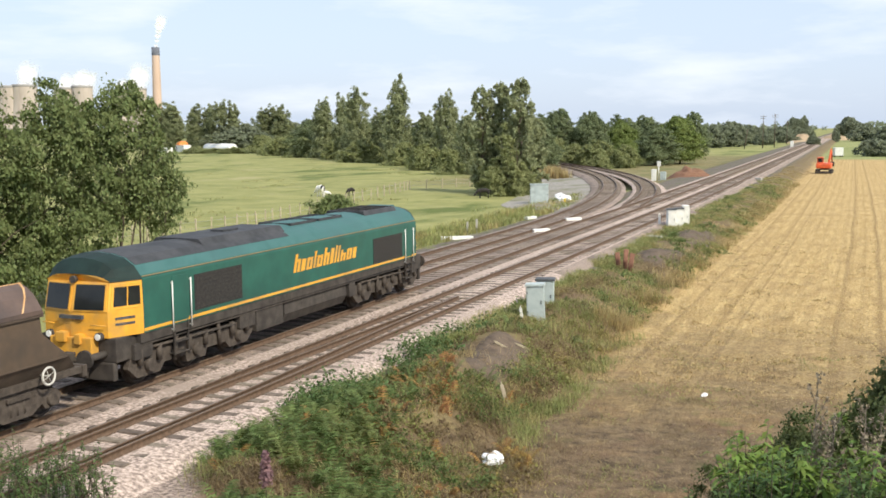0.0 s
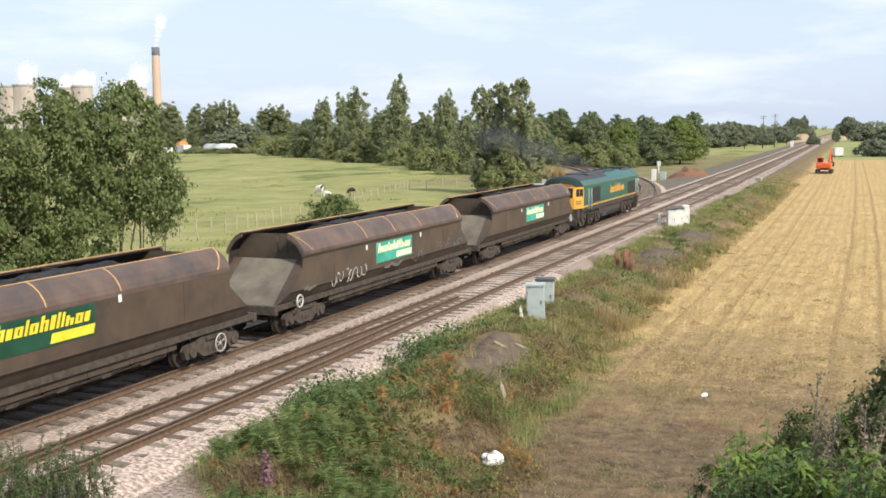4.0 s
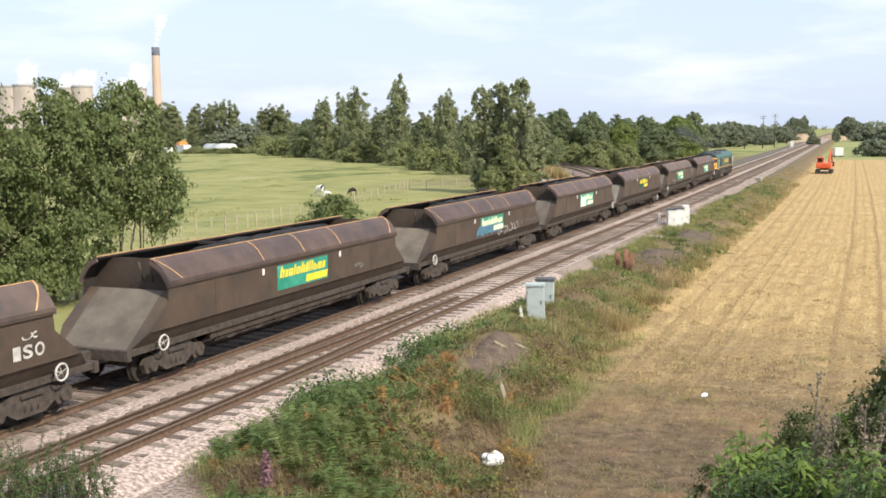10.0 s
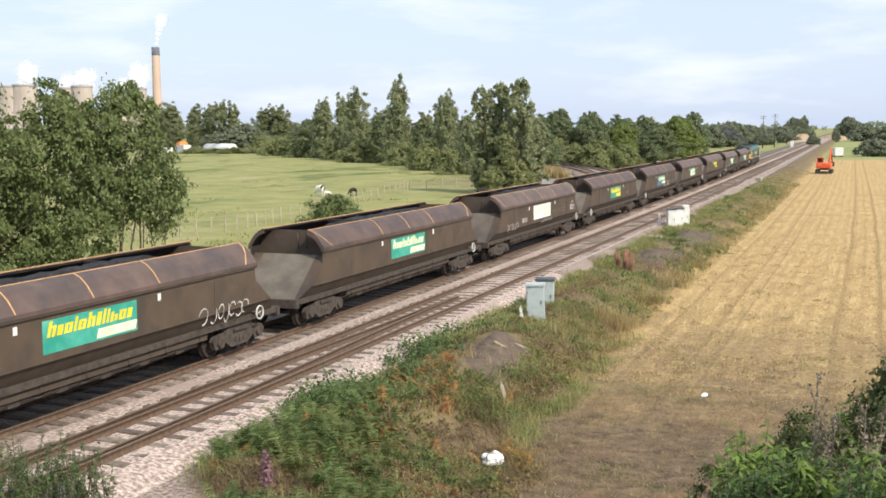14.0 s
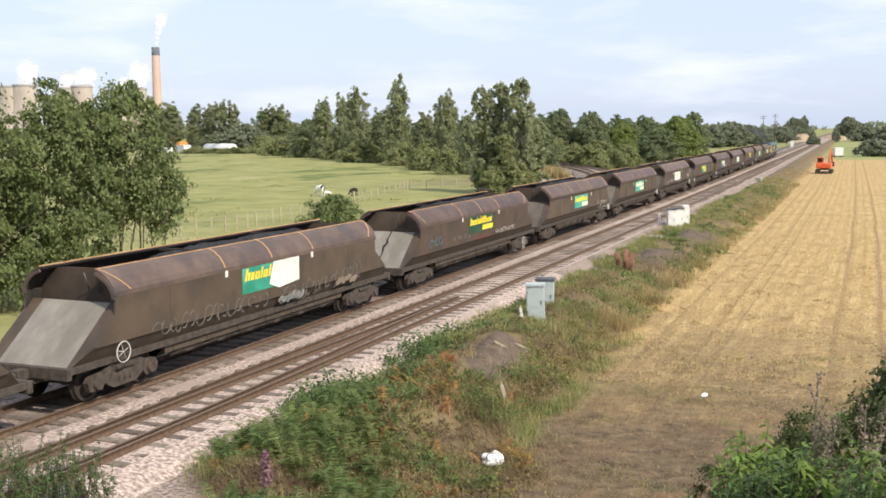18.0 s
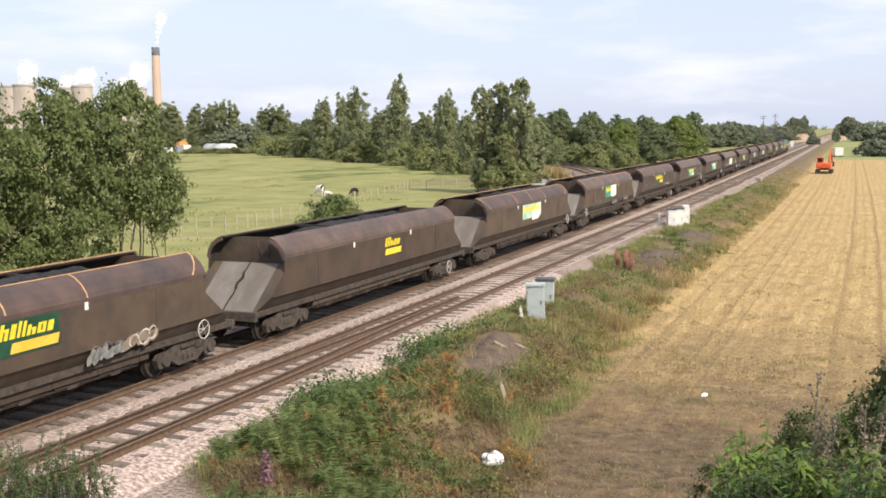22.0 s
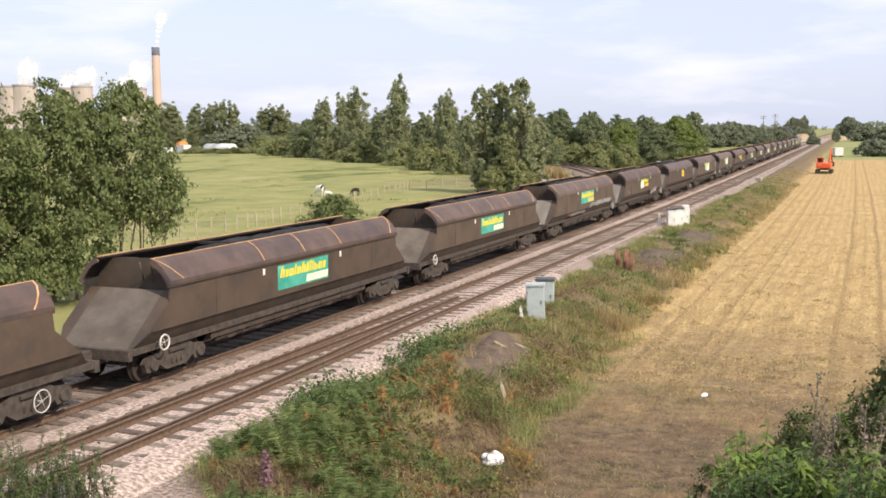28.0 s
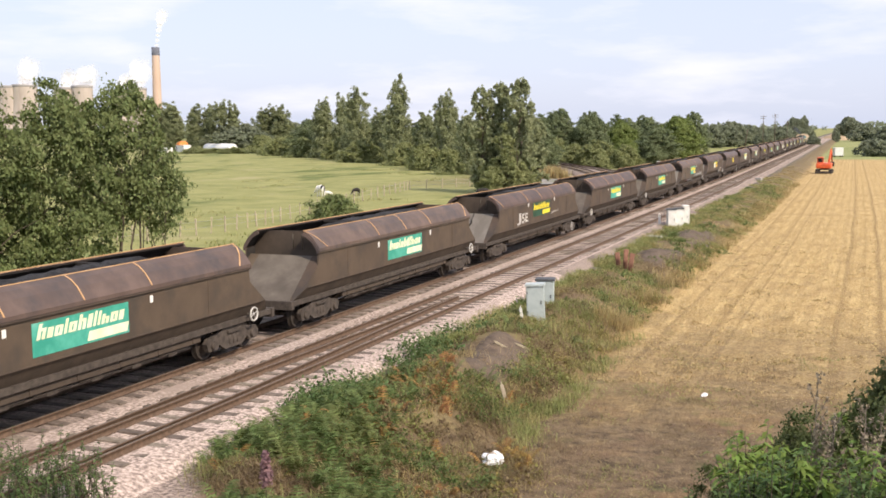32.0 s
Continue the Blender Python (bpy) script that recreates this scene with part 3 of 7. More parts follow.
def wagon_meshes(build):
    """Meshes of one hopper build, keyed by part."""
    M = {}
    CANOPY = CANOPIES[build]
    # one side: pressed steel plate folded inward at the foot, ends raked with the slope sheets
    def y_at(z):
        return max(ROOF_END - 0.05, LOW_END - (z - 0.98) * 1.24)
    bm = bmesh.new()
    rows = []
    for k, (x, z) in enumerate(SIDE):
        rows.append([bm.verts.new((x, s * y_at(z), z)) for s in (-1, 1)])
    inner = [[bm.verts.new((x - 0.05, s * y_at(z), z)) for s in (-1, 1)] for x, z in SIDE]
    for k in range(3):
        # the inward fold takes the darker brown, shade painted in
        bm.faces.new((rows[k][0], rows[k][1], rows[k + 1][1], rows[k + 1][0])).material_index = 1 if k == 0 else 0
        # inner face near black, so the mouth stays in painted shadow
        bm.faces.new((inner[k][1], inner[k][0], inner[k + 1][0], inner[k + 1][1])).material_index = 2
        for e in (0, 1):
            q = [rows[k][e], rows[k + 1][e], inner[k + 1][e], inner[k][e]]
            bm.faces.new(q if e else q[::-1])
    bm.faces.new((rows[3][0], rows[3][1], inner[3][1], inner[3][0]))
    for yy in (-4.9, 4.9):
        box(bm, 1.375, 1.388, yy - 0.015, yy + 0.015, 1.42, 2.46)
    box(bm, 1.36, 1.395, -y_at(1.4) + 0.05, y_at(1.4) - 0.05, 1.375, 1.41)
    M["side_panel"] = mesh_of("side_panel", bm, [M_WAGON, M_WAGON_LOW, M_INSIDE])
    # canopy: rolled plate from the cantrail to the slot in the roof
    bm = bmesh.new()
    shell(bm, CANOPY, -ROOF_END, ROOF_END, 0.035)
    for y in (-ROOF_END, ROOF_END):
        shell(bm, [(x, z - 0.06) for x, z in CANOPY], y - 0.03, y + 0.03, 0.09)
    M["canopy"] = mesh_of("canopy", bm, M_CANOPY)
    # orange edge lining and ribs on the canopy
    bm = bmesh.new()
    out = [(x + 0.008, z + 0.01) for x, z in CANOPY]
    for sy in (-1, 1):                   # painted aslant: in towards the foot
        k0 = len(bm.verts)
        shell(bm, out[1:], -0.02, 0.02, 0.012)
        bm.verts.ensure_lookup_table()
        for v in bm.verts[k0:]:
            v.co.y += sy * (6.42 + 0.55 * (v.co.z - out[1][1]) / (out[-1][1] - out[1][1]))
    box(bm, 0.836, 0.860, -ROOF_END, ROOF_END, 3.10, 3.125)
    M["edge_lining"] = mesh_of("edge_lining", bm, M_ORANGE)
    bm = bmesh.new()
    shell(bm, out[1:], -0.018, 0.018, 0.012)
    M["rib"] = mesh_of("rib", bm, M_ORANGE)
    # slope sheets, between raked wings that meet the sides
    SLOPE_TOP = (6.72, 2.27)
    bm = bmesh.new()
    plate = [(-LOW_END + 0.02, 1.0), (-SLOPE_TOP[0], SLOPE_TOP[1]), (-SLOPE_TOP[0] + 0.05, SLOPE_TOP[1] - 0.05), (-LOW_END + 0.07, 0.95)]
    prism(bm, plate, -1.0, 1.0, axis="x")
    bmesh.ops.recalc_face_normals(bm, faces=bm.faces[:])
    M["slope_sheet"] = mesh_of("slope_sheet", bm, M_SLOPE if build == "a" else M_SLOPE_PALE)
    for side in (1, -1):
        bm = bmesh.new()
        ring_ = [(0.98, -LOW_END + 0.04, 1.0), (1.08, -LOW_END + 0.04, 1.0), (1.345, -7.80, 1.40), (1.345, -ROOF_END + 0.0, 2.04), (1.345, -6.72, 2.27), (0.98, -6.72, 2.27)]
        lower = [bm.verts.new((side * x, y + 0.035, z - 0.035)) for x, y, z in ring_]
        upper = [bm.verts.new((side * x, y, z)) for x, y, z in ring_]
        bm.faces.new(upper)
        bm.faces.new(lower[::-1])
        for k in range(6):
            bm.faces.new((upper[k], lower[k], lower[(k + 1) % 6], upper[(k + 1) % 6]))
        bmesh.ops.recalc_face_normals(bm, faces=bm.faces[:])
        M["wing_plate" if side > 0 else "wing_plate_b"] = mesh_of("wing_plate", bm, M_WAGON)
    bm = bmesh.new()
    prism(bm, [(-LOW_END + 0.0, 1.03), (-SLOPE_TOP[0] - 0.1, SLOPE_TOP[1] - 0.06), (-SLOPE_TOP[0] - 0.07, SLOPE_TOP[1] - 0.07), (-LOW_END + 0.03, 1.0)], -0.96, -0.06, axis="x")
    bmesh.ops.recalc_face_normals(bm, faces=bm.faces[:])
    for k in range(9):                   # pressed corrugations down the plate
        x = -0.92 + k * 0.1
        tube(bm, (x, -LOW_END, 1.035), (x, -SLOPE_TOP[0] - 0.1, SLOPE_TOP[1] - 0.055), 0.012, n=5)
    M["bare_plate"] = mesh_of("bare_plate", bm, M_PALE_SHEET)
    bm = bmesh.new()                     # buckled welded seam up the middle of the sheet
    k_ = 9
    for j in range(k_):
        f0, f1 = j / k_, (j + 1) / k_
        o0, o1 = 0.05 * math.sin(j * 2.3) * (0.3 < f0 < 0.8), 0.05 * math.sin((j + 1) * 2.3) * (0.3 < f1 < 0.8)
        at = lambda f, o: (o, -LOW_END + (LOW_END - SLOPE_TOP[0]) * f, 1.015 + (SLOPE_TOP[1] - 1.0) * f)
        tube(bm, at(f0, o0), at(f1, o1), 0.022 + 0.02 * (0.4 < f0 < 0.75), n=5)
    M["seam"] = mesh_of("seam", bm, M_INSIDE)
    # ridge in the darker brown, for the shadow line below the canopy
    M["cantrail"] = mesh_of("cantrail", boxed(1.382, 1.432, -ROOF_END + 0.02, ROOF_END - 0.02, 2.405, 2.452), M_WAGON_LOW)
    # inside: lining darkened for coal dirt and roof shadow, struts in the mouth, heaped coal
    bm = bmesh.new()
    shell(bm, [(x - 0.055, z - 0.05) for x, z in CANOPY[1:]], -ROOF_END + 0.06, ROOF_END - 0.06, 0.015)
    mirrored(bm)
    M["lining"] = mesh_of("lining", bm, M_INSIDE)
    M["strut"] = mesh_of("strut", tube(bmesh.new(), (0.50, -ROOF_END + 0.55, 2.45), (0.72, -ROOF_END + 0.12, 2.98), 0.018, n=6), M_SLOPE)
    wall = [(-1.33, 2.2), (1.33, 2.2), (1.33, 2.5), (1.17, 2.8), (0.8, 3.02), (0.5, 3.04), (-0.5, 3.04), (-0.8, 3.02), (-1.17, 2.8), (-1.33, 2.5)]
    M["end_wall"] = mesh_of("end_wall", prism(bmesh.new(), wall, -6.42, -6.38), M_WAGON_LOW)
    M["tie_bar"] = mesh_of("tie_bar", boxed(-0.9, 0.9, -0.05, 0.05, 2.98, 3.06), M_INSIDE)
    nx, ny = 14, 90
    vs, fs = [], []
    for j in range(ny + 1):
        y = -5.6 + 11.2 * j / ny
        for i in range(nx + 1):
            x = -1.25 + 2.5 * i / nx
            z = 2.50 + 0.56 * (1 - (x / 1.3) ** 2) * smooth((6.0 - abs(y - 0.6)) / 3.2) + noise.noise(Vector((x * 3, y * 1.5, 0))) * 0.10 + random.uniform(-0.03, 0.03)
            vs.append((x, y, z))
    for j in range(ny):
        for i in range(nx):
            k = j * (nx + 1) + i
            fs.append((k, k + 1, k + nx + 2, k + nx + 1))
    M["coal_load"] = from_arrays("coal_load", vs, fs, M_COAL)
    # underframe
    bm = bmesh.new()
    box(bm, -0.28, 0.28, -8.5, 8.5, 0.62, 0.98, 0.02)
    for s in (-1, 1):
        a_, b_ = sorted((s * 1.02, s * 1.22))
        box(bm, a_, b_, -8.45, 8.45, 0.86, 1.02, 0.015)
    for y in (-8.45, 8.45):
        box(bm, -1.25, 1.25, y - 0.08, y + 0.08, 0.76, 1.04, 0.02)
    for y in (-4.3, -2.9, -1.4, 0.0, 1.4, 2.9, 4.3):
        box(bm, -1.12, 1.12, y - 0.05, y + 0.05, 0.66, 0.90)
    M["underframe"] = mesh_of("underframe", bm, M_BOGIE)
    bm = bmesh.new()                     # discharge doors and gear between the bogies
    prism(bm, [(-1.05, 0.98), (-0.45, 0.42), (0.45, 0.42), (1.05, 0.98)], -4.4, 4.4)
    for k in range(6):
        y = -3.7 + k * 1.48
        box(bm, 0.98, 1.06, y - 0.18, y + 0.18, 0.50, 0.66, 0.03)
        tube(bm, (1.04, y - 0.6, 0.6), (1.04, y + 0.6, 0.6), 0.035, n=6)
    tube(bm, (1.0, -4.5, 0.56), (1.0, 4.5, 0.56), 0.045, n=8)
    mirrored(bm)
    M["discharge_gear"] = mesh_of("discharge_gear", bm, M_BOGIE)
    bm = bmesh.new()
    box(bm, 1.09, 1.13, -4.85, 4.85, 0.66, 0.93, 0.012)
    for k in range(7):
        box(bm, 1.125, 1.15, -4.5 + k * 1.5 - 0.03, -4.5 + k * 1.5 + 0.03, 0.68, 0.92)
    box(bm, 1.10, 1.17, -4.85, 4.85, 0.90, 0.945)
    M["skirt"] = mesh_of("skirt", bm, M_WAGON_LOW)
    bm = bmesh.new()
    wr = 0.19 if build == "a" else 0.25
    ring(bm, (1.42, 0, 0), wr, 0.026 if build == "a" else 0.016)
    for k in range(2):
        t = k * math.tau / 4 + 0.4
        tube(bm, (1.42, -wr * math.cos(t), -wr * math.sin(t)), (1.42, wr * math.cos(t), wr * math.sin(t)), 0.007, n=6)
    tube(bm, (1.18, 0, 0), (1.43, 0, 0), 0.018, n=8)
    M["handwheel"] = mesh_of("handwheel", bm, M_WHEEL_PAINT)
    bm = bmesh.new()
    box(bm, -0.14, 0.14, -8.86, -8.5, 0.74, 0.98, 0.02)
    tube(bm, (0, -8.98, 0.86), (0, -8.5, 0.86), 0.10, n=10)
    M["coupler"] = mesh_of("coupler", bm, M_BOGIE)
    bm = bmesh.new()
    box(bm, 1.385, 1.392, -0.06, 0.06, -0.09, 0.09)
    M["data_plate"] = mesh_of("data_plate", bm, M_WHITE)
    if build == "b":
        for key in ("side_panel", "canopy", "edge_lining", "slope_sheet", "wing_plate", "wing_plate_b", "bare_plate", "seam", "lining", "end_wall", "strut", "coal_load", "underframe", "discharge_gear", "skirt", "coupler"):
            M[key].transform(Matrix.Diagonal((1, 1.022, 1, 1)))
    M["bogie_frame"] = wagon_bogie_mesh()
    M["wheels"] = wheel_meshes()
    return M


def slanted(bm, y, z, w, h, lean=0.32, x=1.398, mi=0):
    """A leaning block of lettering on the near side plate, seen from +x (it reads towards +y)."""
    q = [bm.verts.new((x, y + a_ * w + b_ * h * lean, z + b_ * h)) for a_, b_ in ((0, 0), (1, 0), (1, 1), (0, 1))]
    f = bm.faces.new(q)
    f.material_index = mi
    e = bmesh.ops.extrude_face_region(bm, geom=[f])
    bmesh.ops.translate(bm, vec=(-0.006, 0, 0), verts=[v for v in e["geom"] if isinstance(v, bmesh.types.BMVert)])


# width, height and stroke pattern of the leaning blocks that stand for a painted name: s solid bar, b hollow block, h stepped block
NAME_BLOCKS = [(0.13, 1.0, "h"), (0.09, 0.66, "s"), (0.13, 0.66, "b"), (0.045, 0.95, "s"), (0.13, 0.66, "b"), (0.13, 1.0, "h"), (0.08, 0.9, "s"), (0.045, 1.0, "s"), (0.045, 0.95, "s"), (0.13, 0.66, "h"), (0.13, 0.66, "b"), (0.09, 0.66, "s")]


def name_bars(y0, y1, z, h, x, skip=0):
    """A row of plain leaning bars the size of a painted name; the first skip blocks are worn off."""
    bm = bmesh.new()
    total = sum(w for w, _, _ in NAME_BLOCKS) + 0.03 * 11
    k = (y1 - y0) / total
    y = y0
    for n_, (w, t, how) in enumerate(NAME_BLOCKS):
        if n_ >= skip:
            hh, ww, st = h * t, w * k, 0.052 * k
            if how == "s":
                slanted(bm, y, z, ww, hh, x=x)
            else:
                lean = 0.32
                slanted(bm, y, z, st, hh, x=x)
                top = hh if how == "b" else hh * 0.7
                slanted(bm, y + ww - st, z, st, top, x=x)
                slanted(bm, y + st + (top * 0.78) * lean, z + top * 0.78, ww - 2 * st, top * 0.22, x=x)
                if how == "b":
                    slanted(bm, y + st, z, ww - 2 * st, hh * 0.2, x=x)
        y += (w + 0.03) * k
    return bm


def spray(i, k, y0, y1, z0, z1, mat, top, filled, thick=0.03):
    """Sprayed letters just proud of the plate, each its own part: open loops, or filled leaning bubbles."""
    rnd = random.Random(i * 7 + k)
    y = y0
    while y < y1:
        w = rnd.uniform(0.22, 0.42)
        zc, hz = (z0 + z1) / 2 + rnd.uniform(-0.05, 0.05), (z1 - z0) / 2 * rnd.uniform(0.65, 1)
        bm = bmesh.new()
        x = 1.3975 + 0.001 * k
        if filled:
            n = 14
            ring_ = []
            for q in range(n):
                t = q * math.tau / n
                r = 1 + 0.22 * math.sin(2 * t + rnd.uniform(0, 0.6)) + rnd.uniform(-0.12, 0.12)
                dz = math.sin(t) * hz * r
                ring_.append(bm.verts.new((x, y + w / 2 + math.cos(t) * w * 0.5 * r + dz * 0.35, zc + dz)))
            bm.faces.new(ring_)
        else:
            turn, ph = rnd.uniform(0.5, 0.95), rnd.uniform(0, 6)
            line = []
            for q in range(11):
                t = ph + q / 10 * math.tau * turn
                line.append(Vector((y + w / 2 + math.cos(t) * w * 0.5 + math.sin(t) * hz * 0.25, zc + math.sin(t) * hz)))
            rows = []
            for q, c in enumerate(line):
                d = (line[min(10, q + 1)] - line[max(0, q - 1)]).normalized()
                nn = Vector((-d.y, d.x)) * thick * (0.5 + 0.25 * math.sin(q))
                rows.append([bm.verts.new((x, *(c + nn))), bm.verts.new((x, *(c - nn)))])
            for (a_, b_), (c_, d_) in zip(rows, rows[1:]):
                bm.faces.new((a_, b_, d_, c_))
        part("graffiti", bm, mat, top, "sprayed graffiti")
        y += w * (0.8 if filled else rnd.uniform(0.9, 1.3))


def block_tag(text, y0, y1, z0, z1, mat):
    """Blocky sprayed letters, a thin coat just proud of the plate."""
    cu = bpy.data.curves.new("tag", "FONT")
    cu.body, cu.size, cu.offset, cu.extrude = text, 0.72, 0.02, 0.0
    ob = bpy.data.objects.new("tag", cu)
    me = bpy.data.meshes.new_from_object(ob)
    bpy.data.objects.remove(ob)
    w = max(v.co.x for v in me.vertices)
    low = min(v.co.y for v in me.vertices)
    h = max(v.co.y for v in me.vertices) - low
    for v in me.vertices:
        v.co = Vector((1.3995, y0 + v.co.x / w * (y1 - y0), z0 + (v.co.y - low) / h * (z1 - z0)))
    me.materials.clear()
    me.materials.append(mat)
    return me


M_GRAF_WHITE = material("white_spray", (0.42, 0.40, 0.37), (0.60, 0.58, 0.55), 6, 0.7)
M_GRAF_GREY = material("grey_spray", (0.11, 0.105, 0.095), (0.18, 0.17, 0.155), 6, 0.7)
M_GRAF_BLUE = material("blue_spray", (0.05, 0.14, 0.22), (0.12, 0.26, 0.34), 6, 0.7)
M_GRAF_SILVER = material("silver_spray", (0.13, 0.135, 0.125), (0.27, 0.28, 0.26), 7, 0.6)
M_GRAF_RED = material("red_brown_spray", (0.12, 0.035, 0.03), (0.18, 0.06, 0.05), 5, 0.7)
M_GRAF_TAN = material("tan_spray", (0.20, 0.155, 0.11), (0.27, 0.21, 0.15), 5, 0.7)
M_SIGN_ORANGE = material("orange_name_bar", (0.78, 0.42, 0.04), (0.85, 0.52, 0.08), 3, 0.55)
M_SIGN_DARK = material("dark_green_sign", (0.012, 0.055, 0.032), (0.02, 0.085, 0.05), 2, 0.5)
M_SIGN_TEAL = material("teal_green_sign", (0.03, 0.30, 0.22), (0.08, 0.42, 0.32), 2, 0.5, c3=(0.22, 0.55, 0.45), scale3=0.9)
W = {"a": wagon_meshes("a"), "b": wagon_meshes("b")}
PLATES = {"green": M_SIGN_GREEN, "teal": M_SIGN_TEAL, "faded": M_SIGN_FADED, "pale": M_SIGN_PALE, "dark": M_SIGN_DARK, "": None}
LETTERS = {"yellow": M_SIGN_YELLOW, "cream": M_SIGN_CREAM}
SPRAYS = {"w": (M_GRAF_WHITE, False), "l": (M_GRAF_GREY, False), "g": (M_GRAF_GREY, True), "b": (M_GRAF_BLUE, True), "o": (M_GRAF_BLUE, False), "s": (M_GRAF_SILVER, True), "r": (M_GRAF_RED, True), "t": (M_GRAF_TAN, True)}
# plate, lettering, name bar, worn corner, brake wheel place (far, rear, low, mid), graffiti (paint, from, to, low, high) for each wagon in order
WAGONS = [
    ("teal", "cream", "cream", "", "far", ()),
    ("teal", "cream", "cream", "", "rear", (("w", -5.1, -2.7, 1.2, 1.68), ("l", 1.5, 2.8, 1.25, 1.62), ("g", -1.0, 0.4, 1.28, 1.42), ("l", 4.0, 5.7, 1.55, 1.78), ("o", 6.1, 7.0, 1.4, 1.66), ("g", -7.0, -6.4, 1.3, 1.46))),
    ("dark", "yellow", "yellow", "", "low", ()),
    ("teal", "cream", "cream", "pale", "far", ()),
    ("green", "cream", "cream", "", "rear", (("b", -2.2, 0.7, 1.44, 2.0), ("w", 0.8, 3.6, 1.3, 1.72), ("l", 3.7, 6.9, 1.58, 1.72))),
    ("green", "yellow", "yellow", "", "rear", (("g", 3.5, 4.1, 1.6, 1.75),)),
    ("pale", "cream", "cream", "", "far", (("w", -6.2, -4.5, 1.38, 1.7), ("ISO", -3.7, -2.8, 1.56, 1.78), ("l", -2.2, -1.65, 1.6, 1.76), ("l", 1.75, 4.6, 1.56, 1.84), ("ISO", 5.65, 6.7, 1.58, 1.88), ("w", 6.0, 6.4, 1.98, 2.16), ("g", -0.3, 1.6, 1.3, 1.48))),
    ("teal", "cream", "cream", "", "far", ()),
    ("teal", "yellow", "cream", "", "far", (("w", 4.1, 6.2, 1.12, 1.66),)),
    ("dark", "yellow", "yellow", "", "low", (("o", -6.2, -5.1, 1.58, 1.9), ("l", -3.6, -1.6, 1.6, 1.72), ("r", -0.7, 1.2, 1.4, 1.52), ("w", 2.0, 4.9, 1.46, 1.62))),
    ("green", "yellow", "", "right", "near", (("l", -5.8, -0.6, 1.22, 1.64), ("s", 0.3, 1.7, 1.14, 1.42), ("l", 0.4, 4.0, 1.12, 1.62), ("t", 4.1, 5.4, 1.16, 1.46), ("l", 4.0, 5.9, 1.2, 1.78))),
    ("faded", "yellow", "", "notch", "mid", ()),
    ("", "yellow", "yellow", "worn", "low", ()),
    ("dark", "yellow", "orange", "pale", "mid", (("s", 2.4, 3.6, 1.02, 1.42), ("l", 2.5, 3.5, 1.06, 1.46), ("t", 3.7, 4.8, 1.1, 1.5), ("w", 3.9, 4.9, 1.16, 1.54), ("w", -6.35, -5.8, 1.6, 1.69))),
    ("teal", "yellow", "orange", "", "mid", (("l", -6.9, -5.4, 1.62, 1.9), ("g", -4.2, -0.9, 1.14, 1.36), ("r", -4.9, -4.3, 1.16, 1.34), ("s", 0.45, 6.2, 1.36, 1.66), ("w", 2.4, 6.0, 1.5, 1.68))),
    ("teal", "yellow", "cream", "", "rear", ()),
    ("teal", "yellow", "cream", "", "rear", ()),
    ("dark", "yellow", "yellow", "", "low", (("J5E", -4.2, -2.5, 1.5, 2.08), ("w", 1.8, 3.0, 1.7, 1.76))),
    ("teal", "cream", "cream", "", "far", ()),
    ("teal", "cream", "cream", "", "far", ()),
    ("green", "cream", "cream", "", "far", ()),
]
WHEEL_AT = {"far": (7.1, 1.08), "rear": (-7.32, 1.05), "low": (6.8, 0.52), "mid": (6.95, 1.08), "near": (-6.95, 1.12)}


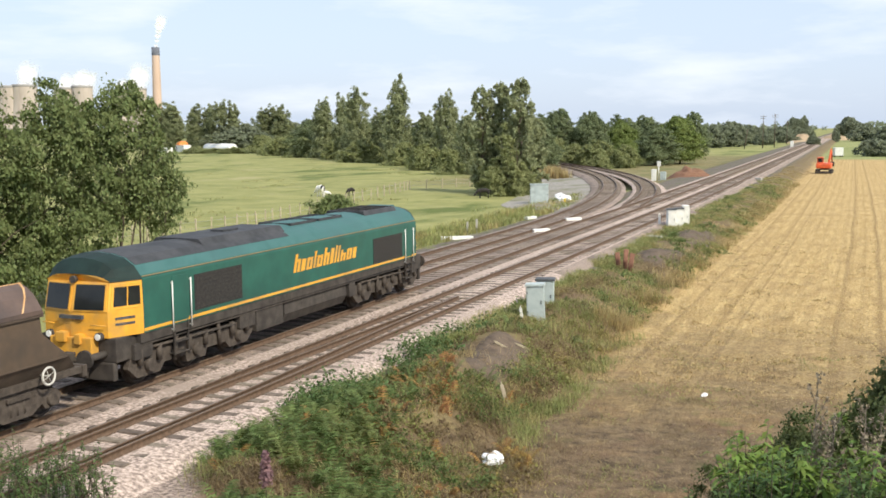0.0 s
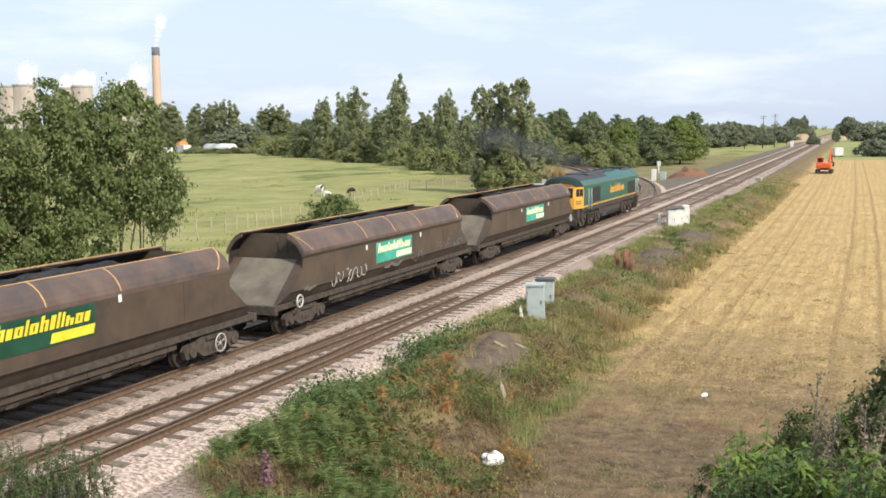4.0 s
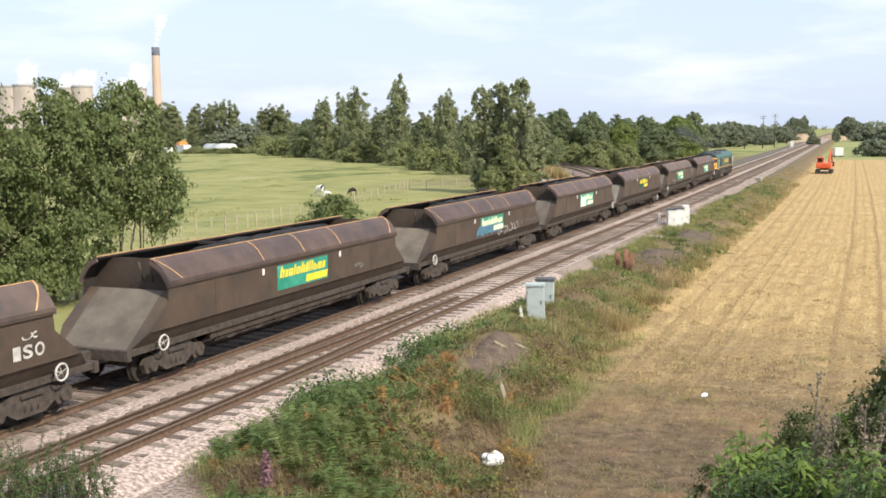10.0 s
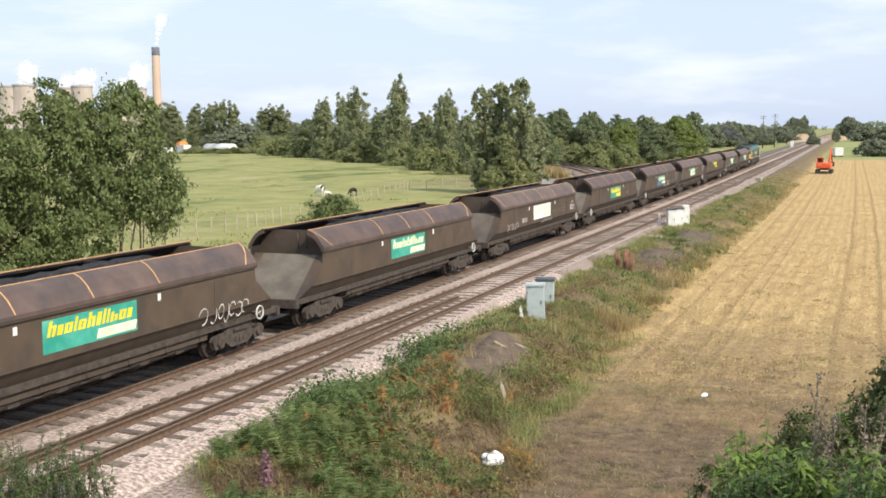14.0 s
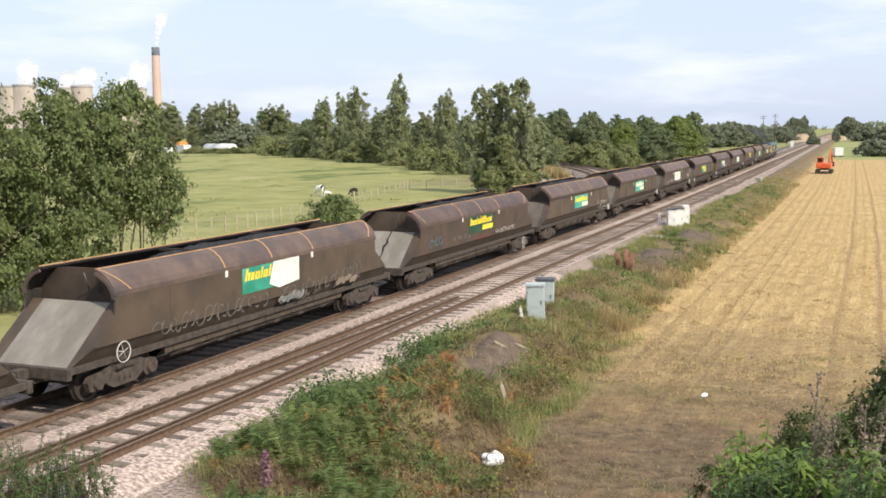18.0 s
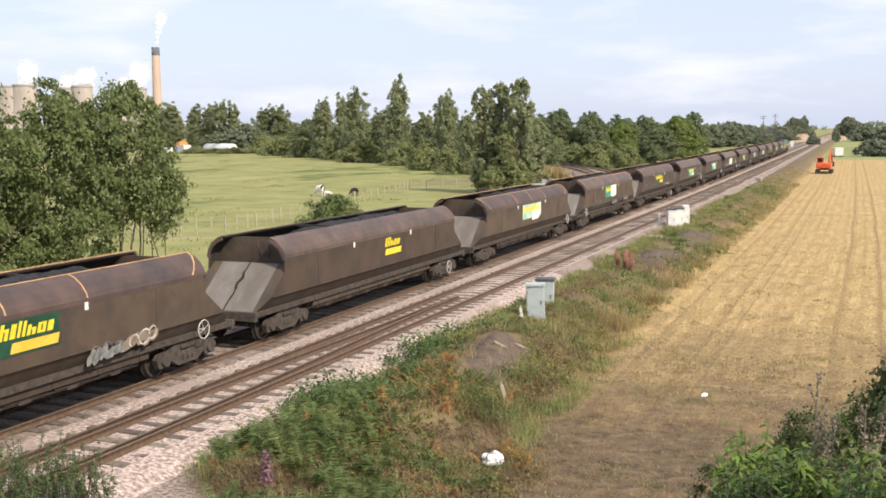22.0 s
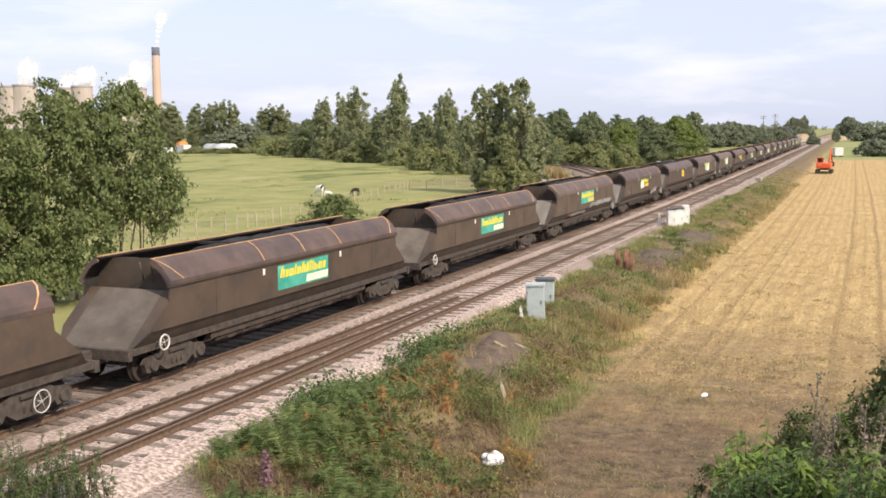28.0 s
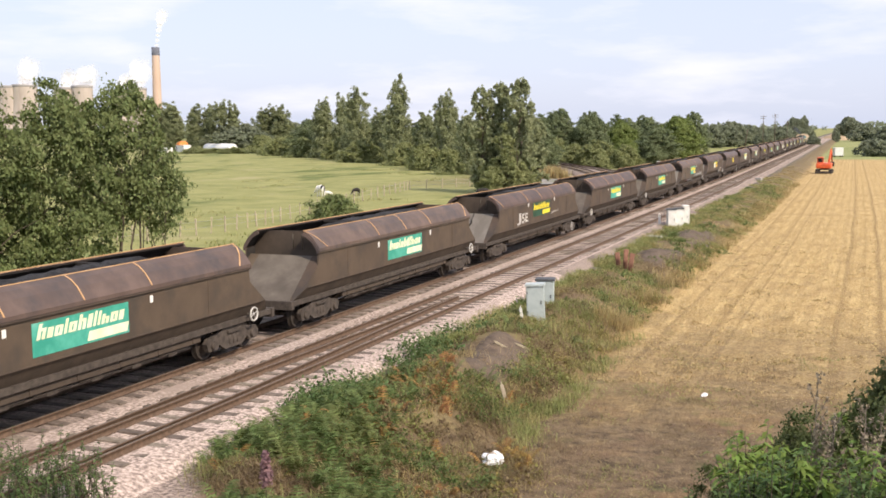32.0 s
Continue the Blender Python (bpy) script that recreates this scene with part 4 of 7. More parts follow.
def hopper_wagon(i, spec, build, centre):
    plate, letters, bar, corner, wheel, paint = spec
    w_ = W[build]
    says = {"green": "green sign", "teal": "sun-faded teal sign", "faded": "faded green sign", "pale": "bleached pale sign", "dark": "dark green sign", "": "yellow lettering"}[plate]
    top = thing("hopper_wagon", pose(0, 0, 0), "brown %s coal hopper wagon with %s%s" % ("ridged" if build == "a" else "smooth-sided", says, " and sprayed graffiti" if paint else ", loaded with coal"), "wagon", "coal wagons of the train")
    flip = pose(0, 0, 0, 0, 0, 180)
    for m in (None, flip):
        part("side_panel", w_["side_panel"], None, top, at=m)
        c = part("canopy", w_["canopy"], None, top, at=m)
        if build == "a":
            part("cantrail", w_["cantrail"], None, top, at=m)
        if i != 12:
            part("edge_lining", w_["edge_lining"], None, c, "orange edge lining")
            for y in (-2.43, 0.0, 2.45) if build == "a" else (-2.5, 0.0, 2.5):
                part("rib", w_["rib"], None, c, "orange rib", at=pose(0, y, 0))
        s = part("slope_sheet", w_["slope_sheet"], None, top, at=m)
        if m is None and i in (13, 14):
            part("bare_plate", w_["bare_plate"], None, s, "bare pale corrugated plate")
        if m is None and i in (2, 9, 12, 17):
            part("seam", w_["seam"], None, s, "dark buckled seam")
        for k in ("coupler", "skirt", "wing_plate", "end_wall"):
            part(k, w_[k], None, top, at=m)
        part("wing_plate", w_["wing_plate_b"], None, top, at=m)
        part("strut", w_["strut"], None, top, at=m)
        part("strut", w_["strut"], None, top, at=(m or pose(0, 0, 0)) @ pose(-0.35, 0.04, 0))
    for y in (-2.4, 2.4):
        part("tie_bar", w_["tie_bar"], None, top, at=pose(0, y, 0))
    for k in ("lining", "coal_load", "underframe", "discharge_gear"):
        part(k, w_[k], None, top)
    for y in (-6.45, 6.45):
        b_ = part("bogie", w_["bogie_frame"], None, top, at=pose(0, y * (1 if build == "a" else 1.022), 0))
        put_wheels(b_, w_["wheels"], (-1.0, 1.0), 0.46)
    wy, wz = WHEEL_AT[wheel]
    part("handwheel", w_["handwheel"], None, top, "white brake handwheel", at=pose(-0.16 if wheel == "low" else 0, wy, wz))
    lift = 0.0 if build == "a" else 0.16
    for y in (-2.43, 2.45):
        part("data_plate", w_["data_plate"], None, top, "small white plate", at=pose(0, y, 2.22 + lift * 1.2))
    y0, y1, z0, z1 = -1.65, 1.55, 1.55 + lift, 2.29 + lift
    if plate:
        board = part("sign_plate", boxed(1.385, 1.393, y0, y1, z0, z1), PLATES[plate], top, says)
        if corner:
            bm = bmesh.new()
            if corner == "right":
                prism(bm, [(y1 - 1.75, z0 + 0.12), (y1 - 1.2, z0 - 0.06), (y1 + 0.02, z0 + 0.04), (y1 + 0.02, z1 + 0.02), (y1 - 1.5, z1 + 0.02)], 1.4035, 1.407, axis="x")
            elif corner == "notch":
                prism(bm, [(y1 - 1.6, z0 - 0.14), (y1 - 0.4, z0 - 0.10), (y1 - 0.3, z0 + 0.1), (y1 + 0.01, z0 + 0.12), (y1 + 0.01, z1 - 0.02), (y1 - 0.7, z1 - 0.05), (y1 - 1.5, z0 + 0.3)], 1.3935, 1.397, axis="x")
            else:
                prism(bm, [(y0, z0), (y0 + 1.35, z0), (y0 + 1.1, z1 - 0.15), (y0 + 0.4, z1 - 0.2), (y0, z1 - 0.4)], 1.4035, 1.407, axis="x")
            part("worn_patch", bm, M_SIGN_PALE, board, "bleached patch")
    else:
        board = top
    part("lettering", name_bars(y0 + 0.12, y1 - 0.22, z0 + 0.36, 0.34, 1.399, 6 if corner == "worn" else 0), LETTERS[letters], board, "%s lettering" % letters)
    if bar:
        bm = bmesh.new()
        slanted(bm, y0 + 1.72, z0 + 0.05, 1.4, 0.22, x=1.399)
        part("lettering", bm, M_SIGN_ORANGE if bar == "orange" else LETTERS[bar], board, "%s name bar" % bar)
    for k, (c, a_, b_, lo, hi) in enumerate(paint):
        if len(c) > 1:
            for j, letter in enumerate(c):
                w1 = (b_ - a_) / len(c)
                drop = 0.05 * j if c == "J5E" else 0.0
                part("graffiti", block_tag(letter, a_ + j * w1, a_ + (j + 0.82) * w1, lo + drop * 0.7, hi - (0.05 if c == "J5E" and j else 0), M_GRAF_WHITE), None, top, "white sprayed letter")
            continue
        mat, filled = SPRAYS[c]
        spray(i, k, a_, b_, lo, hi, mat, top, filled)
    MOVERS.append((top, centre))


centre = FIRST
for i, (spec, build) in enumerate(zip(WAGONS, BUILDS)):
    if i:
        centre -= HALF[BUILDS[i - 1]] + HALF[build]
    hopper_wagon(i, spec, build, centre)


# ---- the diesel locomotive ----
M_LOCO_HOOD = material("dark_green_hood", (0.006, 0.017, 0.015), (0.012, 0.030, 0.027), 2, 0.7)


def loco():
    top = thing("diesel_locomotive", pose(0, 0, 0), "green and yellow diesel freight locomotive with grimy bogies", "locomotive")
    END, stretched = 8.3, set()
    prof = [(1.32, 1.40), (1.32, 2.74), (1.27, 2.84), (1.08, 3.08), (0.80, 3.25), (0.42, 3.34), (0, 3.37)]
    full = prof + [(-x, z) for x, z in prof[-2::-1]]
    bm = prism(bmesh.new(), full, -END, END)
    # faces above 2.8 m take a lighter teal than the sides
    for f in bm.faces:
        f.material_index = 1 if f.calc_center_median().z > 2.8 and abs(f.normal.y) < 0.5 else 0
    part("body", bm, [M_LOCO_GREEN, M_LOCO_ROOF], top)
    for s in (-1, 1):
        y0, y1 = -8.28, 8.28
        bm = bmesh.new()
        a_, b_ = sorted((s * 1.32, s * 1.328))
        box(bm, a_, b_, y0, y1, 1.44, 1.515)
        part("stripe", bm, M_LOCO_YELLOW, top, "yellow waist stripe")
        bm = bmesh.new()
        a_, b_ = sorted((s * 1.29, s * 1.322))
        box(bm, a_, b_, -8.28, 8.28, 2.80, 2.822)
        part("cantrail_strip", bm, M_STRIPE, top, "thin faded tan cantrail line")
        a_, b_ = sorted((s * 1.30, s * 1.332))
        for g0, g1, z0, z1 in ((-6.2, -3.95, 1.62, 2.58), (4.5, 7.0, 1.54, 2.45)):
            g = part("grille", boxed(a_, b_, g0, g1, z0, z1), M_GRILLE, top, "dark louvred grille")
            for k in range(9):
                z = z0 + 0.06 + k * (z1 - z0 - 0.12) / 8
                c0, c1 = sorted((s * 1.332, s * 1.342))
                part("slat", boxed(c0, c1, g0 + 0.04, g1 - 0.04, z - 0.015, z + 0.015), M_GRILLE, g)
        for d0, d1 in ((-7.2, -6.42), (7.2, 7.95)):
            a2, b2 = sorted((s * 1.315, s * 1.33))
            door = part("door", boxed(a2, b2, d0 + 0.06, d1 - 0.06, 1.46, 2.66, 0.006), M_LOCO_GREEN, top, "green cab door")
            for yy in (d0, d1):
                bm = tube(bmesh.new(), (s * 1.375, yy, 1.25), (s * 1.375, yy, 2.55), 0.018, n=6)
                for z in (1.3, 2.5):
                    tube(bm, (s * 1.31, yy, z), (s * 1.375, yy, z), 0.014, n=6)
                part("handrail", bm, M_WHITE, door, "white handrail")
            st = bmesh.new()
            for z in (0.62, 0.92, 1.2):
                box(st, min(s * 1.16, s * 1.36), max(s * 1.16, s * 1.36), d0 + 0.1, d1 - 0.1, z, z + 0.03)
            for yy in (d0 + 0.1, d1 - 0.1):
                box(st, min(s * 1.3, s * 1.34), max(s * 1.3, s * 1.34), yy - 0.02, yy + 0.02, 0.6, 1.42)
            part("steps", st, M_UNDER, top)
    # painted name as plain leaning bars
    part("lettering", name_bars(-1.1, 3.1, 1.95, 0.56, 1.330), M_LOCO_YELLOW, top, "large yellow lettering")
    bm = name_bars(-3.1, 1.1, 1.95, 0.56, 1.330)
    bmesh.ops.rotate(bm, cent=(0, 0, 0), matrix=Matrix.Rotation(math.pi, 3, "Z"), verts=bm.verts[:])
    part("lettering", bm, M_SIGN_YELLOW, top, "large yellow lettering")
    # cabs at both ends, drawn in towards the nose
    def cab_side(sx, t_, z, proud):
        """A point on the slanting cab side: t_ from the body (0) to the nose corner (1)."""
        x = 1.322 - 0.37 * t_ - 0.02 * max(0, z - 2.06) / 0.68
        return Vector((sx * (x + proud), -8.3 - 0.86 * t_ + (0.14 * t_ * max(0, z - 2.06) / 0.68), z))

    def slab(name, corners, depth, mat, parent, label=""):
        bm = bmesh.new()
        fc = bm.faces.new([bm.verts.new(c) for c in corners])
        e_ = bmesh.ops.extrude_face_region(bm, geom=[fc])
        bmesh.ops.translate(bm, vec=depth, verts=[v for v in e_["geom"] if isinstance(v, bmesh.types.BMVert)])
        bmesh.ops.recalc_face_normals(bm, faces=bm.faces[:])
        return part(name, bm, mat, parent, label)

    for s in (-1, 1):
        flip = pose(0, 0, 0, 0, 0, 0 if s < 0 else 180)
        low = [(1.322, -END), (0.95, -9.16), (0.03, -9.32)]
        hi = [(1.30, -END), (0.93, -9.02), (0.03, -9.16)]
        bm = bmesh.new()
        loops = []
        for pts, z in ((low, 1.40), (low, 2.06), (hi, 2.74)):
            loops.append([bm.verts.new((x, y, z)) for x, y in pts + [(-x, y) for x, y in pts[::-1]]])
        for r in range(2):
            for i in range(5):
                bm.faces.new((loops[r][i + 1], loops[r][i], loops[r + 1][i], loops[r + 1][i + 1]))
        bm.faces.new(loops[0])
        bm.faces.new(loops[2][::-1])
        bmesh.ops.recalc_face_normals(bm, faces=bm.faces[:])
        cab = part("cab", bm, M_LOCO_YELLOW, top, "yellow warning end", at=flip)
        # dark green hood over the windscreens
        bm = bmesh.new()
        shape = full[1:-1]
        back = [bm.verts.new((x, -END - 0.002, z)) for x, z in shape]
        mid = [bm.verts.new((x * (0.79 + 0.05 * (z - 2.74)), -8.86 - 0.06 * (1 - abs(x) / 1.32), 2.742 + (z - 2.74) * 0.88)) for x, z in shape]
        front = [bm.verts.new((x * 0.72, -9.18 + 0.14 * abs(x) / 1.32, 2.742 + (z - 2.74) * 0.30)) for x, z in shape]
        for i in range(len(back) - 1):
            bm.faces.new((back[i], mid[i], mid[i + 1], back[i + 1]))
            bm.faces.new((mid[i], front[i], front[i + 1], mid[i + 1]))
        bm.faces.new(front[::-1]).material_index = 2
        bmesh.ops.recalc_face_normals(bm, faces=bm.faces[:])
        part("hood", bm, [M_LOCO_HOOD, M_LOCO_ROOF, M_LOCO_YELLOW], cab, "dark green roof hood over the windscreens")
        for sx in (-1, 1):
            def face_pt(u_, v_, out):
                a0, a1 = Vector((0.0, -9.325, 2.06)), Vector((0.95, -9.16, 2.06))
                b0, b1 = Vector((0.0, -9.164, 2.74)), Vector((0.93, -9.02, 2.74))
                p = (a0.lerp(a1, u_)).lerp(b0.lerp(b1, u_), v_)
                return Vector((p.x * sx, p.y - out, p.z))
            for nm, (u0, u1, v0, v1), d, m in (("window_frame", (0.04, 0.97, -0.02, 0.98), 0.02, M_LOCO_YELLOW), ("windscreen", (0.10, 0.91, 0.04, 0.92), 0.04, M_GLASS)):
                slab(nm, [face_pt(a_, b_, d) for a_, b_ in ((u0, v0), (u1, v0), (u1, v1), (u0, v1))], (0, 0.05, 0), m, cab)
            bm = tube(bmesh.new(), (sx * 0.74, -9.18, 1.44), (sx * 0.74, -9.31, 1.44), 0.08, n=16)
            part("headlight", bm, M_LAMP, cab, "clear headlight")
            bm = tube(bmesh.new(), (sx * 0.74, -9.14, 1.44), (sx * 0.74, -9.29, 1.44), 0.105, n=16)
            part("lamp_rim", bm, M_UNDER, cab)
            slab("window_frame", [cab_side(sx, t_, z, 0.015) for t_, z in ((0.02, 2.08), (0.93, 2.08), (0.93, 2.68), (0.02, 2.68))], (-sx * 0.03, 0, 0), M_LOCO_YELLOW, cab)
            for w0, w1 in ((0.10, 0.44), (0.49, 0.86)):
                slab("window_pane", [cab_side(sx, t_, z, 0.028) for t_, z in ((w0, 2.15), (w1, 2.15), (w1, 2.61), (w0, 2.61))], (-sx * 0.03, 0, 0), M_GLASS, cab, "dark side window")
            for k in range(2):
                z = 1.68 + k * 0.14
                slab("marking", [cab_side(sx, t_, zz, 0.012) for t_, zz in ((0.25, z), (0.8, z), (0.8, z + 0.06), (0.25, z + 0.06))], (-sx * 0.02, 0, 0), M_DARK_LID, cab, "dark painted number bar")
            bm = tube(bmesh.new(), (sx * 0.80, -9.04, 1.0), (sx * 0.80, -9.79, 1.0), 0.09, n=12)
            tube(bm, (sx * 0.80, -9.79, 1.0), (sx * 0.80, -9.86, 1.0), 0.23, n=18)
            part("buffer", bm, M_UNDER, cab)
            grab = tube(bmesh.new(), (sx * 0.55, -9.31, 1.72), (sx * 0.95, -9.25, 1.72), 0.015, n=6)
            part("grab_rail", grab, M_LOCO_YELLOW, cab)
        part("number_bar", boxed(-0.34, 0.34, -9.36, -9.28, 1.86, 1.95), M_DARK_LID, cab, "dark number panel")
        bm = boxed(-0.62, 0.62, -9.4, -8.84, 0.92, 1.42, 0.03)
        box(bm, -0.38, -0.1, -9.48, -9.24, 1.3, 1.54, 0.02)
        box(bm, 0.16, 0.34, -9.46, -9.24, 1.26, 1.5, 0.02)
        part("coupler_housing", bm, M_LOCO_YELLOW, cab, "yellow coupler housing")
        bm = boxed(-1.15, 1.15, -9.14, -8.4, 0.80, 1.40, 0.03)
        box(bm, -0.15, 0.15, -9.94, -9.04, 0.82, 1.06, 0.03)
        box(bm, -1.1, 1.1, -9.2, -9.04, 0.35, 0.8, 0.04)
        for x in (-0.45, 0.45, 0.3):
            tube(bm, (x, -9.24, 0.95), (x * 1.1, -9.44, 0.45), 0.035, n=6)
        part("headstock", bm, M_UNDER, cab)
        tube_bm = tube(bmesh.new(), (0, -9.14, 2.80), (0, -9.24, 2.80), 0.09, n=14)
        part("top_lamp", tube_bm, M_UNDER, cab)
    # sooty roof over the exhaust end
    bm = shell(bmesh.new(), [(x * 1.003, z + 0.006) for x, z in full[3:-3]], -8.25, -0.9, 0.012)
    part("sooty_roof", bm, M_LOCO_DARK, top, "soot-blackened roof")
    # roof gear
    part("exhaust_hatch", prism(bmesh.new(), [(-0.92, 3.15), (-0.70, 3.40), (0.70, 3.40), (0.92, 3.15)], -5.1, -0.8), M_LOCO_DARK, top, "sooty exhaust hatch")
    for y0, y1 in ((0.0, 1.7), (1.85, 3.5)):
        bm = bmesh.new()
        for a_, b_, c_, d_ in ((-0.6, 0.6, y0, y0 + 0.04), (-0.6, 0.6, y1 - 0.04, y1), (-0.6, -0.56, y0, y1), (0.56, 0.6, y0, y1)):
            box(bm, a_, b_, c_, d_, 3.30, 3.385)
        part("roof_panel", bm, M_LOCO_DARK, top)
    fan = part("radiator_grille", prism(bmesh.new(), [(-0.85, 3.18), (-0.72, 3.40), (0.72, 3.40), (0.85, 3.18)], 4.9, 7.6), M_LOCO_DARK, top, "dark radiator fan grille")
    for k in range(9):
        y = 5.05 + k * 0.3
        part("slat", boxed(-0.66, 0.66, y, y + 0.06, 3.395, 3.42), M_GRILLE, fan)
    part("exhaust_stack", boxed(-0.22, 0.22, -3.2, -2.4, 3.38, 3.46, 0.02), M_LOCO_DARK, top)
    part("horn_box", boxed(-0.5, 0.5, 7.6, 8.1, 3.3, 3.42, 0.03), M_LOCO_ROOF, top)
    # fuel tank, solebar gear and bogies
    tank = [(1.18, 1.15), (1.22, 0.72), (1.05, 0.42), (-1.05, 0.42), (-1.22, 0.72), (-1.18, 1.15)]
    part("fuel_tank", prism(bmesh.new(), tank, -1.5, 2.6), M_UNDER, top, "grimy fuel tank")
    part("battery_box", boxed(-1.24, 1.24, -3.1, -1.6, 0.46, 1.2, 0.03), M_UNDER, top)
    for s in (-1, 1):
        for y0, y1, z0, z1 in ((-8.6, -7.9, 0.75, 1.16), (-4.0, -3.2, 0.7, 1.15), (2.75, 3.2, 0.6, 1.15), (7.7, 8.5, 0.75, 1.16)):
            a_, b_ = sorted((s * 1.0, s * 1.26))
            part("equipment_box", boxed(a_, b_, y0, y1, z0, z1, 0.03), M_UNDER, top)
        part("air_pipe", tube(bmesh.new(), (s * 1.24, -8.3, 1.1), (s * 1.24, 8.3, 1.1), 0.035, n=6), M_UNDER, top)
    part("solebar", boxed(-1.30, 1.30, -8.4, 8.4, 1.16, 1.398), M_UNDER, top)
    wheels = wheel_meshes(0.50)
    for yc in (-5.95, 6.0):
        bm = bmesh.new()
        out = [(-2.85, 0.55), (-2.7, 0.9), (-1.4, 0.92), (-1.0, 0.78), (-0.5, 0.98), (0.5, 0.98), (1.0, 0.78), (1.4, 0.92), (2.7, 0.9), (2.85, 0.55), (2.5, 0.26), (1.6, 0.26), (1.4, 0.46), (0.5, 0.46), (0.42, 0.26), (-0.42, 0.26), (-0.5, 0.46), (-1.4, 0.46), (-1.6, 0.26), (-2.5, 0.26)]
        for s in (-1, 1):
            a_, b_ = sorted((s * 0.98, s * 1.14))
            prism(bm, out, a_, b_, axis="x")
            for y in (-2.05, 0, 2.05):
                tube(bm, (s * 1.1, y, 0.52), (s * 1.26, y, 0.52), 0.19, 0.16, n=14)
                for dy in (-0.38, 0.38):
                    tube(bm, (s * 1.18, y + dy, 0.58), (s * 1.18, y + dy, 0.98), 0.085, n=8)
            tube(bm, (s * 1.22, -2.4, 0.98), (s * 1.22, 1.8, 0.90), 0.04, n=6)
            tube(bm, (s * 1.2, -1.05, 0.45), (s * 1.2, -0.95, 1.1), 0.06, n=8)
            tube(bm, (s * 1.2, 1.05, 0.45), (s * 1.2, 0.95, 1.1), 0.06, n=8)
        box(bm, -0.98, 0.98, -2.4, 2.4, 0.7, 0.9)
        bg_ = part("bogie", bm, M_BOGIE, top, at=pose(0, yc, 0))
        put_wheels(bg_, wheels, (-2.05, 0, 2.05), 0.52)
    for o in top.children:                # drawn out to its true length; bogies keep theirs
        if o.name.startswith("bogie"):
            o.matrix_basis = pose(0, o.matrix_basis.translation.y * 1.025, 0)
            continue
        for q in [o] + list(o.children):
            if q.data.name not in stretched:
                stretched.add(q.data.name)
                q.data.transform(Matrix.Diagonal((1, 1.025, 1, 1)))
    MOVERS.append((top, 29.86))


loco()


# ---- trees and bushes ----
def leaf_quads(rng, centres, size, spread, per, flat=0.5, long=1.5, out=None, tri=False):
    """Small bent-diamond leaves scattered round clump centres, turned outward along out where it is given."""
    n = len(centres) * per
    c = np.repeat(np.asarray(centres, dtype=np.float64), per, axis=0)
    sp = np.repeat(np.broadcast_to(np.asarray(spread, dtype=np.float64), (len(centres),)), per)
    d = rng.normal(size=(n, 3))
    d /= np.linalg.norm(d, axis=1)[:, None] + 1e-9
    c = c + d * (sp * rng.random(n) ** 0.5)[:, None] * np.array([1, 1, 0.75])
    nrm = d * 0.8 + rng.normal(size=(n, 3)) * flat + np.array([0, 0, 0.55])
    if out is not None:
        nrm = d * 0.35 + rng.normal(size=(n, 3)) * 0.38 + np.repeat(np.asarray(out), per, axis=0) * 0.95 + np.array([0, 0, 0.25])
    nrm /= np.linalg.norm(nrm, axis=1)[:, None] + 1e-9
    t = np.cross(nrm, rng.normal(size=(n, 3)))
    t /= np.linalg.norm(t, axis=1)[:, None] + 1e-9
    b = np.cross(nrm, t)
    s = size * rng.uniform(0.6, 1.35, n)[:, None]
    v = np.stack([c - t * s * long * 0.5, c + b * s * 0.5 - nrm * s * 0.12, c + t * s * long * 0.5, c - b * s * 0.5 - nrm * s * 0.12], axis=1)
    if tri:
        v = np.stack([c - t * s * 0.7 - b * s * 0.55, c + b * s * 0.75, c + t * s * 0.75 - b * s * 0.5], axis=1)
        return v.reshape(-1, 3), np.arange(n * 3).reshape(-1, 3)
    return v.reshape(-1, 3), np.arange(n * 4).reshape(-1, 4)


def branchwork(rng, h, w, stems=1, low=0.18, limbs=9, tip=0.9, thick=0.022):
    """Trunks with tapering limbs; returns the wood and the limb ends."""
    bm, ends = bmesh.new(), []
    for k in range(stems):
        a = rng.uniform(0, math.tau)
        base = Vector((math.cos(a), math.sin(a), 0)) * (0.12 * w * (stems > 1))
        p, r = base.copy(), h * thick / math.sqrt(stems)
        lean = Vector((math.cos(a), math.sin(a), 0)) * (0.10 if stems > 1 else 0.03)
        pts = [p.copy()]
        for i in range(7):
            p = p + Vector((rng.normal() * 0.02 * h, rng.normal() * 0.02 * h, h * tip / 7)) + lean * h / 7
            pts.append(p.copy())
        for i in range(7):
            tube(bm, pts[i], pts[i + 1], r * (1 - i / 8), r * (1 - (i + 1) / 8), n=7, caps=False)
        for j in range(limbs):
            f = low + (0.95 - low) * (j + rng.random()) / limbs
            q = pts[int(f * 7)].lerp(pts[min(7, int(f * 7) + 1)], f * 7 % 1)
            b = rng.uniform(0, math.tau)
            reach = w * 0.5 * rng.uniform(0.5, 0.95) * (1.05 - 0.7 * abs(f - 0.45))
            e = q + Vector((math.cos(b) * reach, math.sin(b) * reach, reach * rng.uniform(0.3, 0.9)))
            mid = q.lerp(e, 0.5) + Vector((0, 0, reach * 0.08))
            rr = r * (1 - f * 0.8) * 0.45
            tube(bm, q, mid, rr, rr * 0.6, n=5, caps=False)
            tube(bm, mid, e, rr * 0.6, rr * 0.15, n=5, caps=False)
            ends += [mid, e]
    return bm, ends


